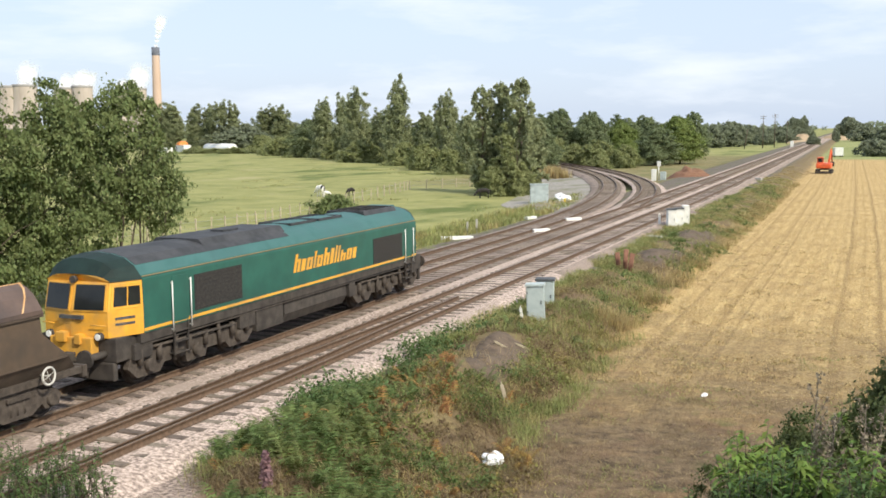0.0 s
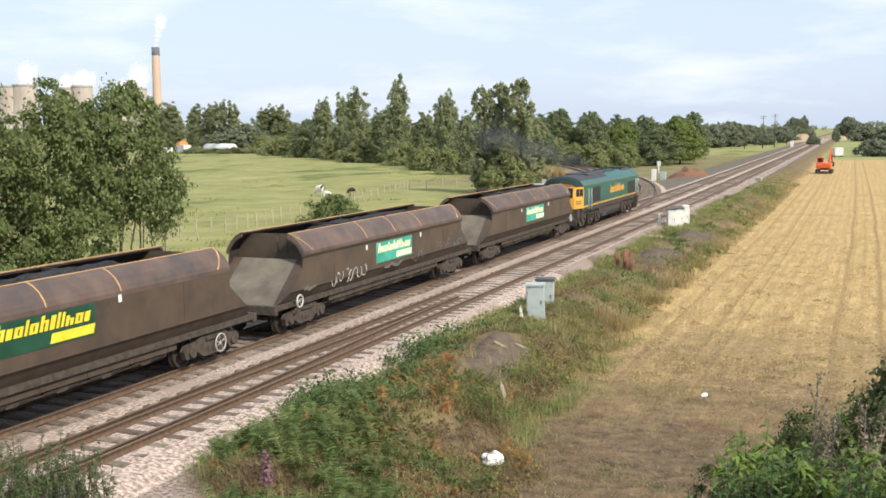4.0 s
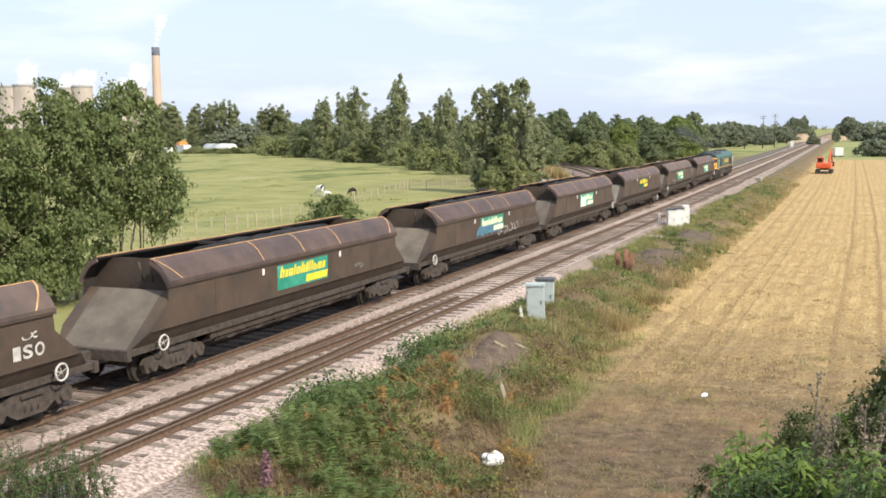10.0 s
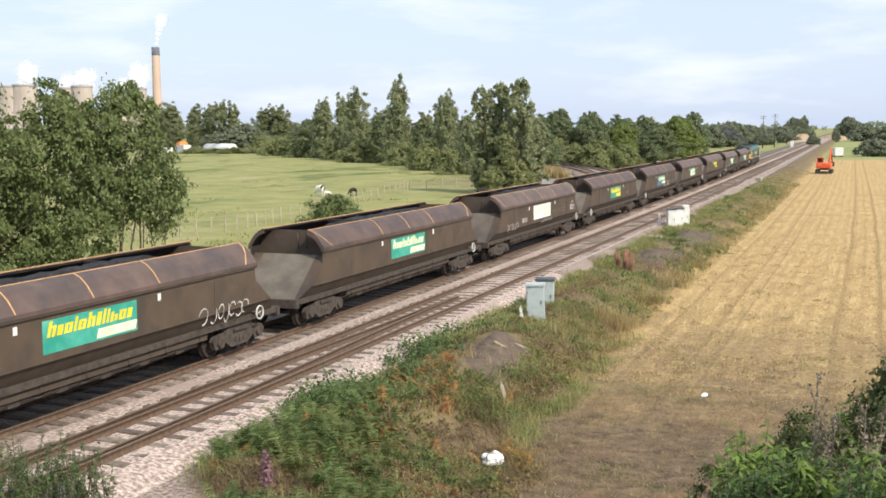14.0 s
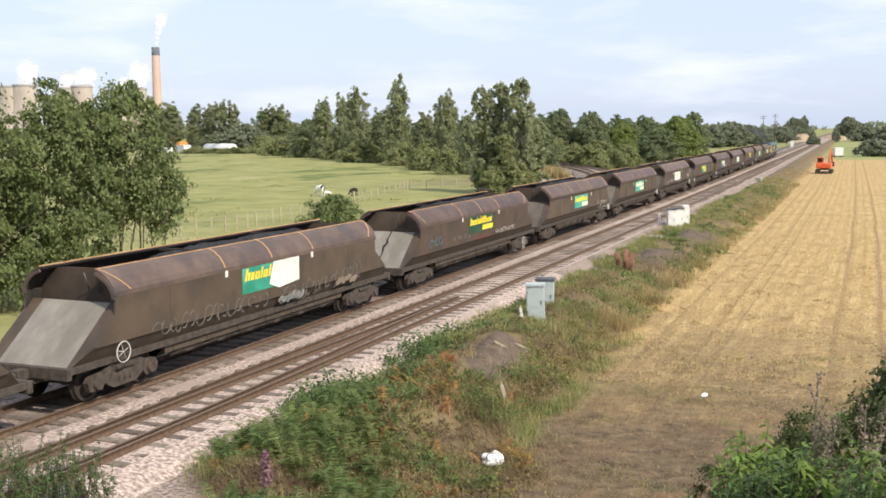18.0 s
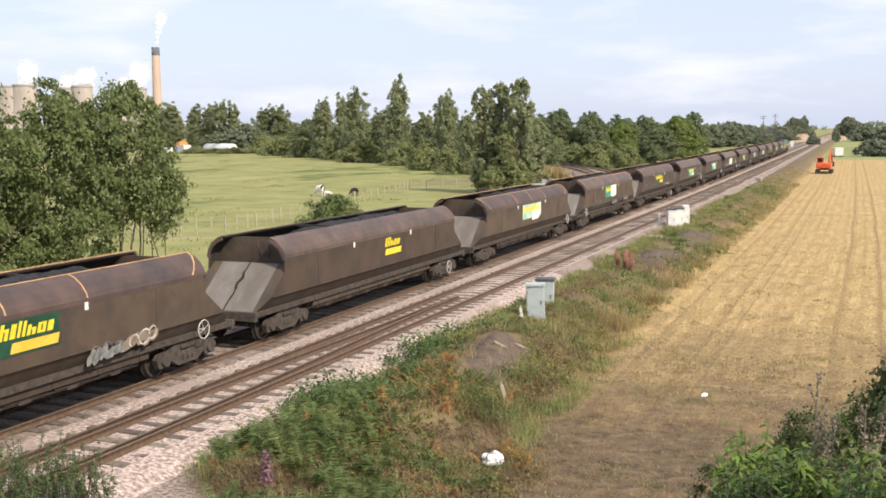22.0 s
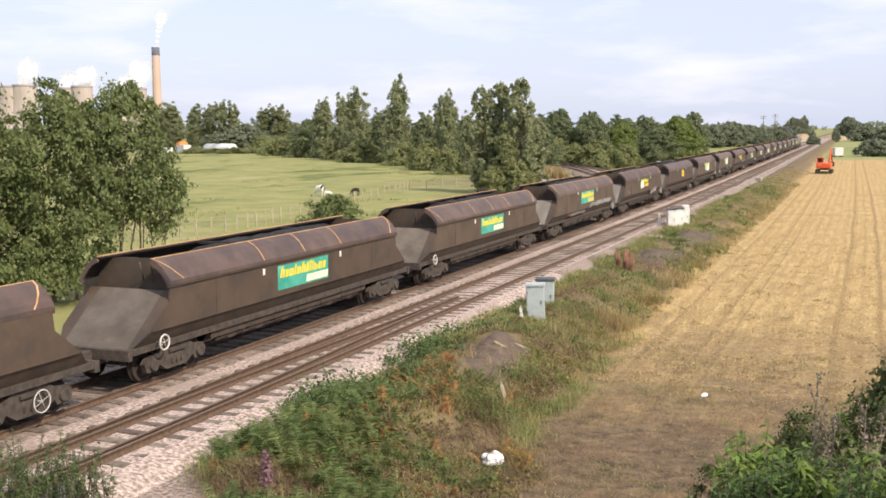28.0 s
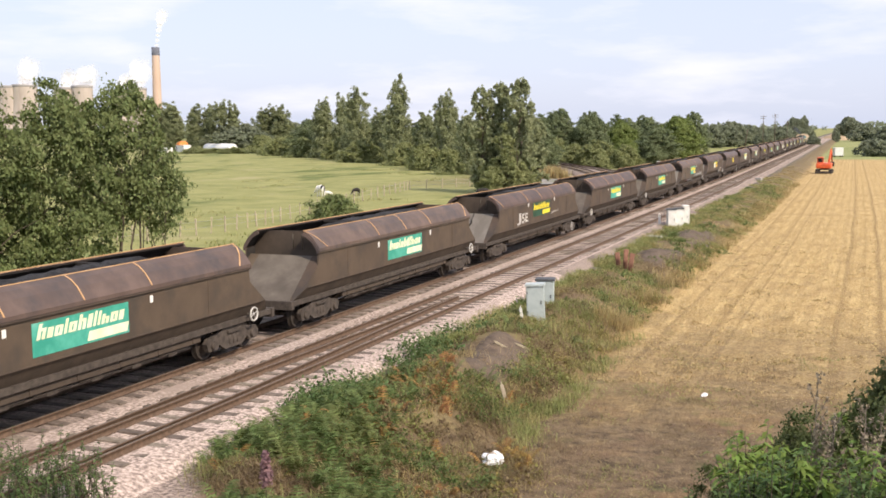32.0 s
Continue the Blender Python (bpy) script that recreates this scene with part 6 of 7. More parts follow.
for z in (0.5, 0.95):
    for (x0, y0), (x1, y1) in zip(FENCE, FENCE[1:]):
        part("wire", tube(bmesh.new(), (x0, y0, land(x0, y0) + z), (x1, y1, land(x1, y1) + z), 0.010, n=4), M_WIRE, fence)


# ---- horses ----
def horse(m, coat, patch, label, graze, size=0.8):
    top = thing("horse", m, label, "horse", "horses in the meadow")
    bm = bmesh.new()
    bmesh.ops.create_uvsphere(bm, u_segments=16, v_segments=10, radius=1)
    for v in bm.verts:
        v.co = Vector((v.co.x * 0.27, v.co.y * 0.78, v.co.z * 0.32 + 0.03 * math.cos(v.co.y * 3) + 1.02))
    part("body", bm, coat, top, flat=False)
    head = Vector((0, 1.35, 0.45)) if graze else Vector((0, 1.3, 1.65))
    part("neck", tube(bmesh.new(), (0, 0.6, 1.12), (0, 1.1, head.z + 0.2), 0.20, 0.12, n=10), coat, top)
    bm = tube(bmesh.new(), (0, 1.05, head.z + 0.22), (0, 1.38, head.z - 0.12), 0.13, 0.075, n=10)
    for s in (-1, 1):
        tube(bm, (s * 0.06, 1.02, head.z + 0.28), (s * 0.08, 0.98, head.z + 0.42), 0.03, 0.005, n=6)
    part("head", bm, coat, top)
    for sx in (-1, 1):
        for y in (-0.58, 0.52):
            bm = tube(bmesh.new(), (sx * 0.15, y, 0.9), (sx * 0.15, y + 0.03, 0.45), 0.11, 0.055, n=8)
            tube(bm, (sx * 0.15, y + 0.03, 0.46), (sx * 0.15, y, 0.0), 0.055, 0.06, n=8)
            part("leg", bm, coat, top)
    part("tail", tube(bmesh.new(), (0, -0.76, 1.12), (0, -0.92, 0.45), 0.06, 0.03, n=8), M_BLACK, top)
    if patch is not coat:
        bm = bmesh.new()
        bmesh.ops.create_uvsphere(bm, u_segments=12, v_segments=8, radius=1)
        for v in bm.verts:
            v.co = Vector((v.co.x * 0.275, v.co.y * 0.22 - 0.42, v.co.z * 0.26 + 1.09))
        part("patch", bm, patch, top, "black patch", flat=False)
    for o in top.children:
        o.data.transform(Matrix.Scale(size, 4))
    return top


M_COAT_WHITE = material("white_coat", (0.74, 0.71, 0.66), (0.82, 0.80, 0.75), 3, 0.8)
M_COAT_DARK = material("dark_coat", (0.015, 0.013, 0.012), (0.03, 0.025, 0.022), 3, 0.7)
HORSES = [
    (horse(at_land(-38.3, 103.6, 60), M_COAT_WHITE, M_COAT_DARK, "piebald white and black horse grazing in the meadow", True, 0.95), -38.3, 103.6, 60, 0.0),
    (horse(at_land(-37.3, 103.0, -80), M_COAT_WHITE, M_COAT_WHITE, "white foal grazing beside the piebald horse", True, 0.5), -37.3, 103.0, -80, 0.15),
    (horse(at_land(-35.6, 105.6, 165), M_COAT_DARK, M_COAT_DARK, "dark horse grazing by the meadow fence", True, 0.68), -35.6, 105.6, 165, 0.65),
    (horse(at_land(-20.3, 106.4, 120), M_COAT_DARK, M_COAT_DARK, "dark horse standing under the poplars", True), -20.3, 106.4, 120, 0.0),
]


# ---- excavator and vehicles ----
def excavator(m):
    red = material("red_machine_paint", (0.62, 0.10, 0.035), (0.75, 0.15, 0.05), 2, 0.45, c3=(0.45, 0.09, 0.04), scale3=1.0)
    top = thing("excavator", m, "red tracked excavator standing at the edge of the stubble", "excavator")
    for s in (-1, 1):
        out = [(-1.5, 0.35), (-1.3, 0.08), (1.3, 0.08), (1.5, 0.35), (1.3, 0.68), (-1.3, 0.68)]
        a_, b_ = sorted((s * 0.75, s * 1.25))
        t_ = part("track", prism(bmesh.new(), out, a_, b_, axis="x"), M_BLACK, top, "dark crawler track")
        for y in (-1.15, 0, 1.15):
            part("roller", tube(bmesh.new(), (s * 1.2, y, 0.36), (s * 1.28, y, 0.36), 0.24, n=12), M_UNDER, t_)
    part("blade", boxed(-1.3, 1.25, -1.9, -1.75, 0.05, 0.42, 0.02), M_UNDER, top, "grimy dozer blade")
    part("turntable", tube(bmesh.new(), (0, 0, 0.6), (0, 0, 0.85), 0.7, n=20), M_UNDER, top)
    part("house", boxed(-1.12, 1.12, -1.7, 1.1, 0.85, 1.75, 0.12), red, top)
    cab = part("cab", boxed(-1.15, -0.2, -0.3, 1.25, 1.6, 2.65, 0.1), red, top)
    for x0, x1, y0, y1 in ((-1.17, -1.14, -0.15, 1.1), (-0.21, -0.18, -0.15, 1.1), (-1.05, -0.3, -0.33, -0.29)):
        part("window", boxed(x0, x1, y0, y1, 1.85, 2.5), M_GLASS, cab)
    bm = bmesh.new()
    tube(bm, (0.55, 0.5, 1.5), (0.8, 1.5, 3.9), 0.19, 0.14, n=8)
    part("boom", bm, red, top)
    bm = bmesh.new()
    tube(bm, (0.8, 1.45, 3.95), (0.85, 3.2, 1.8), 0.13, 0.10, n=8)
    part("dipper_arm", bm, red, top)
    part("bucket", prism(bmesh.new(), [(3.0, 1.8), (3.5, 1.7), (3.55, 1.1), (3.1, 1.05), (2.85, 1.4)], 0.5, 1.2, axis="x"), M_UNDER, top)
    part("counterweight", boxed(-1.15, 1.15, -2.0, -1.6, 0.9, 1.6, 0.15), red, top)


excavator(at_land(10.5, 184.5, -3))


def van(m, label, mat=M_WHITE, long=5.2, h=2.3, w=2.0):
    top = thing("van", m, label, "van", "parked vehicles")
    k = h / 2.3
    out = [(-long / 2, 0.35), (long / 2, 0.35), (long / 2, 1.05 * k), (long / 2 - 0.9, 1.2 * k), (long / 2 - 1.7, h), (-long / 2, h)]
    part("body", prism(bmesh.new(), out, -w / 2, w / 2, axis="x"), mat, top)
    part("windscreen", prism(bmesh.new(), [(long / 2 - 0.98, 1.26 * k), (long / 2 - 0.92, 1.26 * k), (long / 2 - 1.58, h - 0.1), (long / 2 - 1.64, h - 0.1)], -w / 2 + 0.15, w / 2 - 0.15, axis="x"), M_GLASS, top)
    for s in (-1, 1):
        for y in (-long * 0.3, long * 0.3):
            wh = part("wheel", tube(bmesh.new(), (s * (w / 2 - 0.2), y, 0.34), (s * (w / 2 + 0.01), y, 0.34), 0.34, n=16), M_BLACK, top)
            part("rim", tube(bmesh.new(), (s * (w / 2), y, 0.34), (s * (w / 2 + 0.02), y, 0.34), 0.2, n=12), M_GREY_BOX, wh)
        a_, b_ = sorted((s * w / 2, s * (w / 2 + 0.01)))
        part("side_window", boxed(a_, b_, long / 2 - 2.4, long / 2 - 1.6, 1.3 * k, h - 0.3), M_GLASS, top)
    return top


van(at_land(9.4, 288, 10), "white van parked beyond the stubble field")
van(at_land(-189.5, 290, 60), "white lorry parked at the far side of the meadow", long=7.5, h=2.7, w=2.4)
van(at_land(-194.5, 287.5, 75), "white van parked at the far side of the meadow", long=5.5, h=1.9)
M_ORANGE_TARP = material("orange_sheet", (0.62, 0.20, 0.05), (0.72, 0.28, 0.08), 2, 0.7)
solid("covered_load", prism(bmesh.new(), [(-1.6, 2.3), (1.8, 2.3), (1.2, 3.3), (0.2, 3.6), (-1.2, 3.2)], -1.0, 1.0), M_ORANGE_TARP, "orange sheeted load on the white lorry", "load", m=at_land(-189.5, 290, 60, 0.4))


def polytunnel(m, long, label):
    bm = bmesh.new()
    out = [(math.cos(k * math.pi / 8) * 2.2, math.sin(k * math.pi / 8) * 2.0) for k in range(9)]
    prism(bm, out, -long / 2, long / 2)
    top = solid("polytunnel", bm, M_BAG, label, "polytunnel", "polytunnels past the meadow", m=m)
    return top


for x, y, n_ in ((-229, 371, 17), (-200, 369, 8)):
    polytunnel(at_land(x, y, 70), n_, "long white polytunnel beyond the meadow hedge")


# ---- poles, signal and heaps in the distance ----
def pole(x, y, h, label, lean=0.0, arms=True):
    top = thing("telegraph_pole", at_land(x, y, 0, 0, 0, lean), label, "pole", "telegraph poles")
    part("shaft", tube(bmesh.new(), (0, 0, -0.3), (0, 0, h), 0.17, 0.11, n=10), M_BARK, top)
    if arms:
        for z in (h - 0.4, h - 1.1):
            arm = part("crossarm", boxed(-1.0, 1.0, -0.06, 0.06, z, z + 0.12), M_BARK, top)
            for x_ in (-0.8, -0.3, 0.3, 0.8):
                part("insulator", tube(bmesh.new(), (x_, 0, z + 0.12), (x_, 0, z + 0.32), 0.05, 0.03, n=8), M_GREY_BOX, arm)


pole(-18, 387, 11.3, "tall wooden telegraph pole with crossarms")
pole(-15.2, 400, 11.8, "tall wooden telegraph pole with crossarms")
pole(-16.0, 470, 9.6, "wooden telegraph pole near the line")
pole(-22.5, 372, 6.6, "leaning wooden pole in the rough field", 8, False)
sig = thing("ground_signal", at_land(-9.7, 148.5), "white signal boxes with a thin post by the branch", "signal")
part("post", tube(bmesh.new(), (0, 0, -0.2), (0, 0, 2.7), 0.07, n=8), M_WHITE, sig)
part("head", boxed(-0.22, 0.22, -0.15, 0.15, 2.0, 2.7, 0.04), M_WHITE, sig)
part("case", boxed(-0.95, -0.35, -0.3, 0.3, -0.1, 1.6, 0.03), M_WHITE, sig)
part("case", boxed(0.25, 1.0, -0.3, 0.3, -0.1, 1.25, 0.03), M_GREY_BOX, sig)
solid("marker_post", boxed(-0.5, 0.5, -0.2, 0.2, -0.2, 2.0, 0.05), M_WHITE, "white lineside box far along the line", "box", m=pose(curve_x(385) - 3.0, 385, -0.4))


def heap(name, x, y, rx, ry, h, seed, mat, label, turn=0):
    """A low uneven mound that runs out into the ground."""
    vs, fs = [], []
    n_, rr = 40, 14
    for j in range(rr + 1):
        for i in range(n_):
            a_ = i * math.tau / n_
            d = j / rr
            e_ = 1 + 0.28 * noise.noise(Vector((math.cos(a_) * 1.3 + seed, math.sin(a_) * 1.3, seed)))
            px_, py_ = math.cos(a_) * d * rx * e_, math.sin(a_) * d * ry * e_
            z = h * (1 - d * d) ** 1.4 * (0.85 + 0.5 * noise.noise(Vector((px_ * 0.9 + seed, py_ * 0.9, 0)))) + 0.10 * h * noise.noise(Vector((px_ * 4, py_ * 4, seed))) * (1 - d)
            vs.append((px_, py_, z - 0.12 * d ** 4 + land(x + px_, y + py_) - land(x, y)))
    for j in range(rr):
        for i in range(n_):
            k, k2 = j * n_ + i, j * n_ + (i + 1) % n_
            fs.append((k, k2, k2 + n_, k + n_))
    ob = new(name, from_arrays(name, vs, fs, mat))
    ob.data.polygons.foreach_set("use_smooth", np.ones(len(fs), dtype=bool))
    ob.matrix_basis = pose(x, y, land(x, y))
    return tagged(ob, label, "mound")


M_SOIL_RED = material("red_brown_spoil", (0.13, 0.065, 0.04), (0.24, 0.13, 0.08), 3, 0.95, bump=0.8)
M_SOIL_GREY = material("grey_brown_spoil", (0.075, 0.056, 0.042), (0.15, 0.112, 0.082), 4, 0.95, bump=0.9, c3=(0.12, 0.092, 0.068), scale3=1.2)
M_TAN = material("tan_earth", (0.30, 0.22, 0.14), (0.42, 0.32, 0.21), 2, 0.95)
heap("spoil_mound", -6.3, 153.5, 3.4, 5.0, 1.3, 1.0, M_SOIL_RED, "red-brown heap of old ballast beside the line")
heap("earth_bank", -16.0, 560, 6, 60, 3.6, 2.0, M_TAN, "bare tan earth bank beside the far line")
heap("earth_bank", -2.0, 640, 9, 8, 3.0, 5.0, M_TAN, "pale earth ramp at the far crossing")
heap("spoil_mound", 7.75, 29.2, 1.05, 2.5, 0.16, 8.0, M_SOIL_GREY, "bare grey-brown spoil tipped on the bank")
heap("spoil_mound", 7.3, 57.5, 1.8, 4.5, 0.35, 4.0, M_SOIL_GREY, "bare dark mound of spoil on the bank")
heap("spoil_mound", 7.6, 69.0, 1.7, 5.0, 0.35, 6.0, M_SOIL_GREY, "bare dark mound of spoil on the bank")


def gravel_pad():
    """Levelled gravel inside the curve of the branch."""
    vs, fs = [], []
    ys = steps((84, 172, 60))
    for y in ys:
        x1 = branch_a(y) - 1.4
        w_ = 1.0 + 7.5 * smooth((y - 84) / 14) * smooth((172 - y) / 30)
        for k in range(7):
            x = x1 - w_ * k / 6
            vs.append((x, y, max(land(x, y) + 0.05, -0.62 - 0.05 * k) + noise.noise(Vector((x, y, 1))) * 0.03))
    for j in range(len(ys) - 1):
        for k in range(6):
            a_ = j * 7 + k
            fs.append((a_ + 1, a_, a_ + 7, a_ + 8))
    tagged(new("gravel_pad", from_arrays("gravel_pad", vs, fs, material("grey_gravel", (0.20, 0.185, 0.165), (0.34, 0.32, 0.29), 3, 0.95, bump=0.6, c3=(0.16, 0.16, 0.09), scale3=0.25))), "grey gravel pad inside the branch curve", "gravel", kind="structure")


gravel_pad()


# ---- power station on the skyline ----
DEPTH = 3000.0
RIGHT = Vector((0.92793, 0.37271, -0.0061))
UPW = Vector((-0.03602, 0.10593, 0.99372))
# tower and chimney concrete are desaturated, with the distance haze in their colour
M_TOWER = material("hazed_tower_concrete", (0.44, 0.38, 0.33), (0.52, 0.46, 0.41), 0.01, 0.9, c3=(0.36, 0.31, 0.27), scale3=0.02, stretch=(1, 1, 0.2))
M_TOWER_RIM = material("tower_rim", (0.26, 0.25, 0.25), (0.32, 0.31, 0.30), 0.02, 0.9)
M_CHIMNEY = material("hazed_chimney_concrete", (0.50, 0.37, 0.29), (0.57, 0.43, 0.35), 0.01, 0.9)


M_CHIM_TOP = material("dark_chimney_top", (0.10, 0.11, 0.14), (0.14, 0.15, 0.18), 0.02, 0.9)


def skyline(px, py, depth=DEPTH):
    """A point of the skyline by its bearing: px across, py down, as tangents of the view."""
    return EYE + (AHEAD + RIGHT * px - UPW * py) * depth


def lathe(bm, rings, n=40, mi=0):
    vs = [[bm.verts.new((r * math.cos(k * math.tau / n), r * math.sin(k * math.tau / n), z)) for k in range(n)] for r, z in rings]
    for j in range(len(rings) - 1):
        for k in range(n):
            f = bm.faces.new((vs[j][k], vs[j][(k + 1) % n], vs[j + 1][(k + 1) % n], vs[j + 1][k]))
            f.smooth, f.material_index = True, mi
    return bm


def cooling_tower(tx, ty, rt, label):
    p = skyline(tx, ty)
    h = p.z + 1
    top = thing("cooling_tower", pose(p.x, p.y, -1), label, "cooling tower", "cooling towers of the power station")
    prof = [(rt * (1.0 + 0.75 * max(0, (0.72 - f)) ** 1.6 + 0.06 * max(0, f - 0.8)), h * f) for f in [k / 20 for k in range(20)]]
    part("shell", lathe(bmesh.new(), prof), M_TOWER, top)
    part("rim", lathe(bmesh.new(), [(rt * 1.012, h * 0.95), (rt * 1.03, h * 0.955), (rt * 1.03, h), (rt * 0.97, h), (rt * 0.97, h * 0.93)]), M_TOWER_RIM, top, "dark rim")
    return p


f_px = 1889.2
TOWERS = []
for x, y, w in ((43, 150, 21), (16, 152, 19), (113, 155, 18), (145, 152, 18), (214, 160, 17), (240.5, 156, 18)):
    TOWERS.append(cooling_tower((x - 784) / f_px, (y - 441) / f_px, w * DEPTH / f_px, "pale concrete cooling tower on the horizon"))
p = skyline((275 - 784) / f_px, (84 - 441) / f_px)
CHIM = p
ch = thing("chimney", pose(p.x, p.y, -1), "tall pinkish concrete power station chimney with a dark top", "chimney")
part("shaft", lathe(bmesh.new(), [(13.5, 0), (11.6, p.z * 0.6), (10.8, p.z - 20)]), M_CHIMNEY, ch)
part("top_band", lathe(bmesh.new(), [(10.9, p.z - 22), (11.0, p.z - 20), (11.0, p.z + 1), (9.5, p.z + 1)]), M_CHIM_TOP, ch, "dark band at the top")


# ---- rough growth on the bank and in the fields ----
def blade_mesh(name, pts, height, width, lean, mat, rng, curl=0.35):
    """Grass blades: two bent quads each, rooted at pts."""
    n = len(pts)
    p = np.asarray(pts, dtype=np.float64)
    a = rng.uniform(0, math.tau, n)
    h = height * rng.uniform(0.5, 1.3, n)
    d = np.stack([np.cos(a), np.sin(a), np.zeros(n)], 1)
    s = np.stack([-np.sin(a), np.cos(a), np.zeros(n)], 1) * (width * rng.uniform(0.6, 1.4, n) / 2)[:, None]
    up = np.array([0, 0, 1.0])
    ln = lean * rng.uniform(0.2, 1.2, n)
    m = p + up * (h * 0.6)[:, None] + d * (h * ln * 0.4)[:, None]
    t = p + up * (h * (1 - curl * ln))[:, None] + d * (h * ln)[:, None]
    v = np.stack([p - s, p + s, m + s * 0.8, m - s * 0.8, t + s * 0.15, t - s * 0.15], 1).reshape(-1, 3)
    k = np.arange(n)[:, None] * 6
    f = np.concatenate([k + np.array([[0, 1, 2, 3]]), k + np.array([[3, 2, 4, 5]])], 1).reshape(-1, 4)
    return from_arrays(name, v, f, mat)


def scatter(rng, n, x0, x1, y0, y1, keep):
    out = []
    for _ in range(n):
        x, y = rng.uniform(x0, x1), y0 + (y1 - y0) * rng.random() ** 1.35
        xx = x + curve_x(y)
        if keep(x, y):
            out.append((xx, y, ground_z(x, y) - 0.02))
    return out


def tufts(rng, centres, per, radius):
    c = np.repeat(np.asarray(centres), per, axis=0)
    c = c + np.concatenate([rng.normal(size=(len(c), 2)) * radius, np.zeros((len(c), 1))], 1)
    return c


def patch(x, y, s, o):
    return noise.noise(Vector((x * s, y * s, o)))


M_GRASS = leaf_material("bank_grass", (0.218, 0.244, 0.084), (0.328, 0.335, 0.134), dry=(0.401, 0.320, 0.146), island=0.35)
M_STRAW = leaf_material("dry_grass", (0.324, 0.246, 0.114), (0.516, 0.402, 0.210), dry=(0.264, 0.216, 0.096), island=0.35)
M_STUBBLE = leaf_material("stubble_straw", (0.40, 0.30, 0.145), (0.58, 0.455, 0.245), island=0.3)
M_BRACKEN = leaf_material("bracken", (0.094, 0.142, 0.046), (0.166, 0.216, 0.076), dry=(0.172, 0.198, 0.070), island=0.38)
M_LITTER = leaf_material("dead_straw", (0.24, 0.185, 0.105), (0.42, 0.33, 0.20), island=0.3)
M_BRACKEN_DRY = leaf_material("dying_bracken", (0.276, 0.127, 0.052), (0.425, 0.213, 0.083), dry=(0.310, 0.236, 0.071), island=0.35)
M_HERB = leaf_material("willowherb_leaf", (0.083, 0.138, 0.048), (0.152, 0.207, 0.083), island=0.35)
M_SHOOT = leaf_material("young_shoot_leaf", (0.135, 0.215, 0.048), (0.215, 0.300, 0.075), island=0.3)
rng = np.random.default_rng(77)


def stuff(name, me, label, category):
    return tagged(new(name, me), label, category, kind="stuff")


M_DEAD = leaf_material("withered_brown", (0.165, 0.120, 0.070), (0.300, 0.222, 0.130), island=0.4)
M_OLIVE = leaf_material("olive_weed", (0.175, 0.197, 0.063), (0.308, 0.308, 0.117), dry=(0.333, 0.250, 0.100), island=0.35)
def bald(x, y):
    """Bare faces of tipped spoil where little grows."""
    return math.exp(-((x - 7.7) / 1.15) ** 2 - ((y - 29.0) / 3.2) ** 2) + 0.5 * patch(x, y, 1.1, 95) > 0.62


def stones_end(y):
    """Where the spilt ballast ends and the growth begins; it widens towards the bridge."""
    return 5.3 + min(2.6, 0.6 * max(0.0, 18.2 - y))


def foot(x, y):
    """On the bank, short of the trodden edge of the field."""
    return stones_end(y) < x < 9.5 + 1.9 * smooth((25.0 - y) / 4.0) + 0.7 * patch(x, y, 0.5, 91)


# long grass on the bank, green and straw
c = scatter(rng, 11000, 5.5, 10.6, 14, 150, lambda x, y: patch(x, y, 0.45, 5) > 0.01 and patch(x, y, 0.25, 40) > -0.25 and foot(x, y) and not bald(x, y))
stuff("bank_grass", blade_mesh("bank_grass", tufts(rng, c, 15, 0.26), 0.30, 0.013, 1.2, M_GRASS, rng, curl=0.5), "long green grass on the trackside bank", "grass")
c = scatter(rng, 8500, 6.0, 10.9, 18, 190, lambda x, y: patch(x, y, 0.4, 9) > (0.10 if y < 55 else 0.02) and foot(x, y))
stuff("dry_grass", blade_mesh("dry_grass", tufts(rng, c, 11, 0.24), 0.24, 0.012, 1.4, M_STRAW, rng, curl=0.5), "dry straw-coloured grass on the bank and field edge", "grass")
c = scatter(rng, 850, 8.5, 9.9, 38, 150, lambda x, y: patch(x, y, 0.3, 2) > 0.0)
stuff("field_edge_grass", blade_mesh("field_edge_grass", tufts(rng, c, 16, 0.16), 0.60, 0.014, 0.6, M_STRAW, rng), "tall dry grass along the edge of the field", "grass")
c = scatter(rng, 520, 8.9, 10.4, 21.5, 38, lambda x, y: patch(x, y, 0.5, 97) > -0.05)
stuff("foot_grass", blade_mesh("foot_grass", tufts(rng, c, 20, 0.24), 0.26, 0.014, 1.1, M_GRASS, rng, curl=0.5), "fresh green grass along the foot of the bank", "grass")
c = scatter(rng, 2600, 4.95, 6.5, 30, 110, lambda x, y: patch(x, y, 0.35, 87) > -0.1)
stuff("cess_grass", blade_mesh("cess_grass", tufts(rng, c, 14, 0.2), 0.34, 0.016, 0.9, M_GRASS, rng, curl=0.45), "green grass growing out over the edge of the ballast", "grass")
c = scatter(rng, 5200, 6.0, 11.6, 16.5, 60, lambda x, y: patch(x, y, 0.7, 61) > -0.12 and foot(x, y) and not bald(x, y))
stuff("withered_stems", blade_mesh("withered_stems", tufts(rng, c, 10, 0.2), 0.26, 0.011, 1.9, M_DEAD, rng, curl=0.42), "withered brown stems matted on the bank", "weeds")


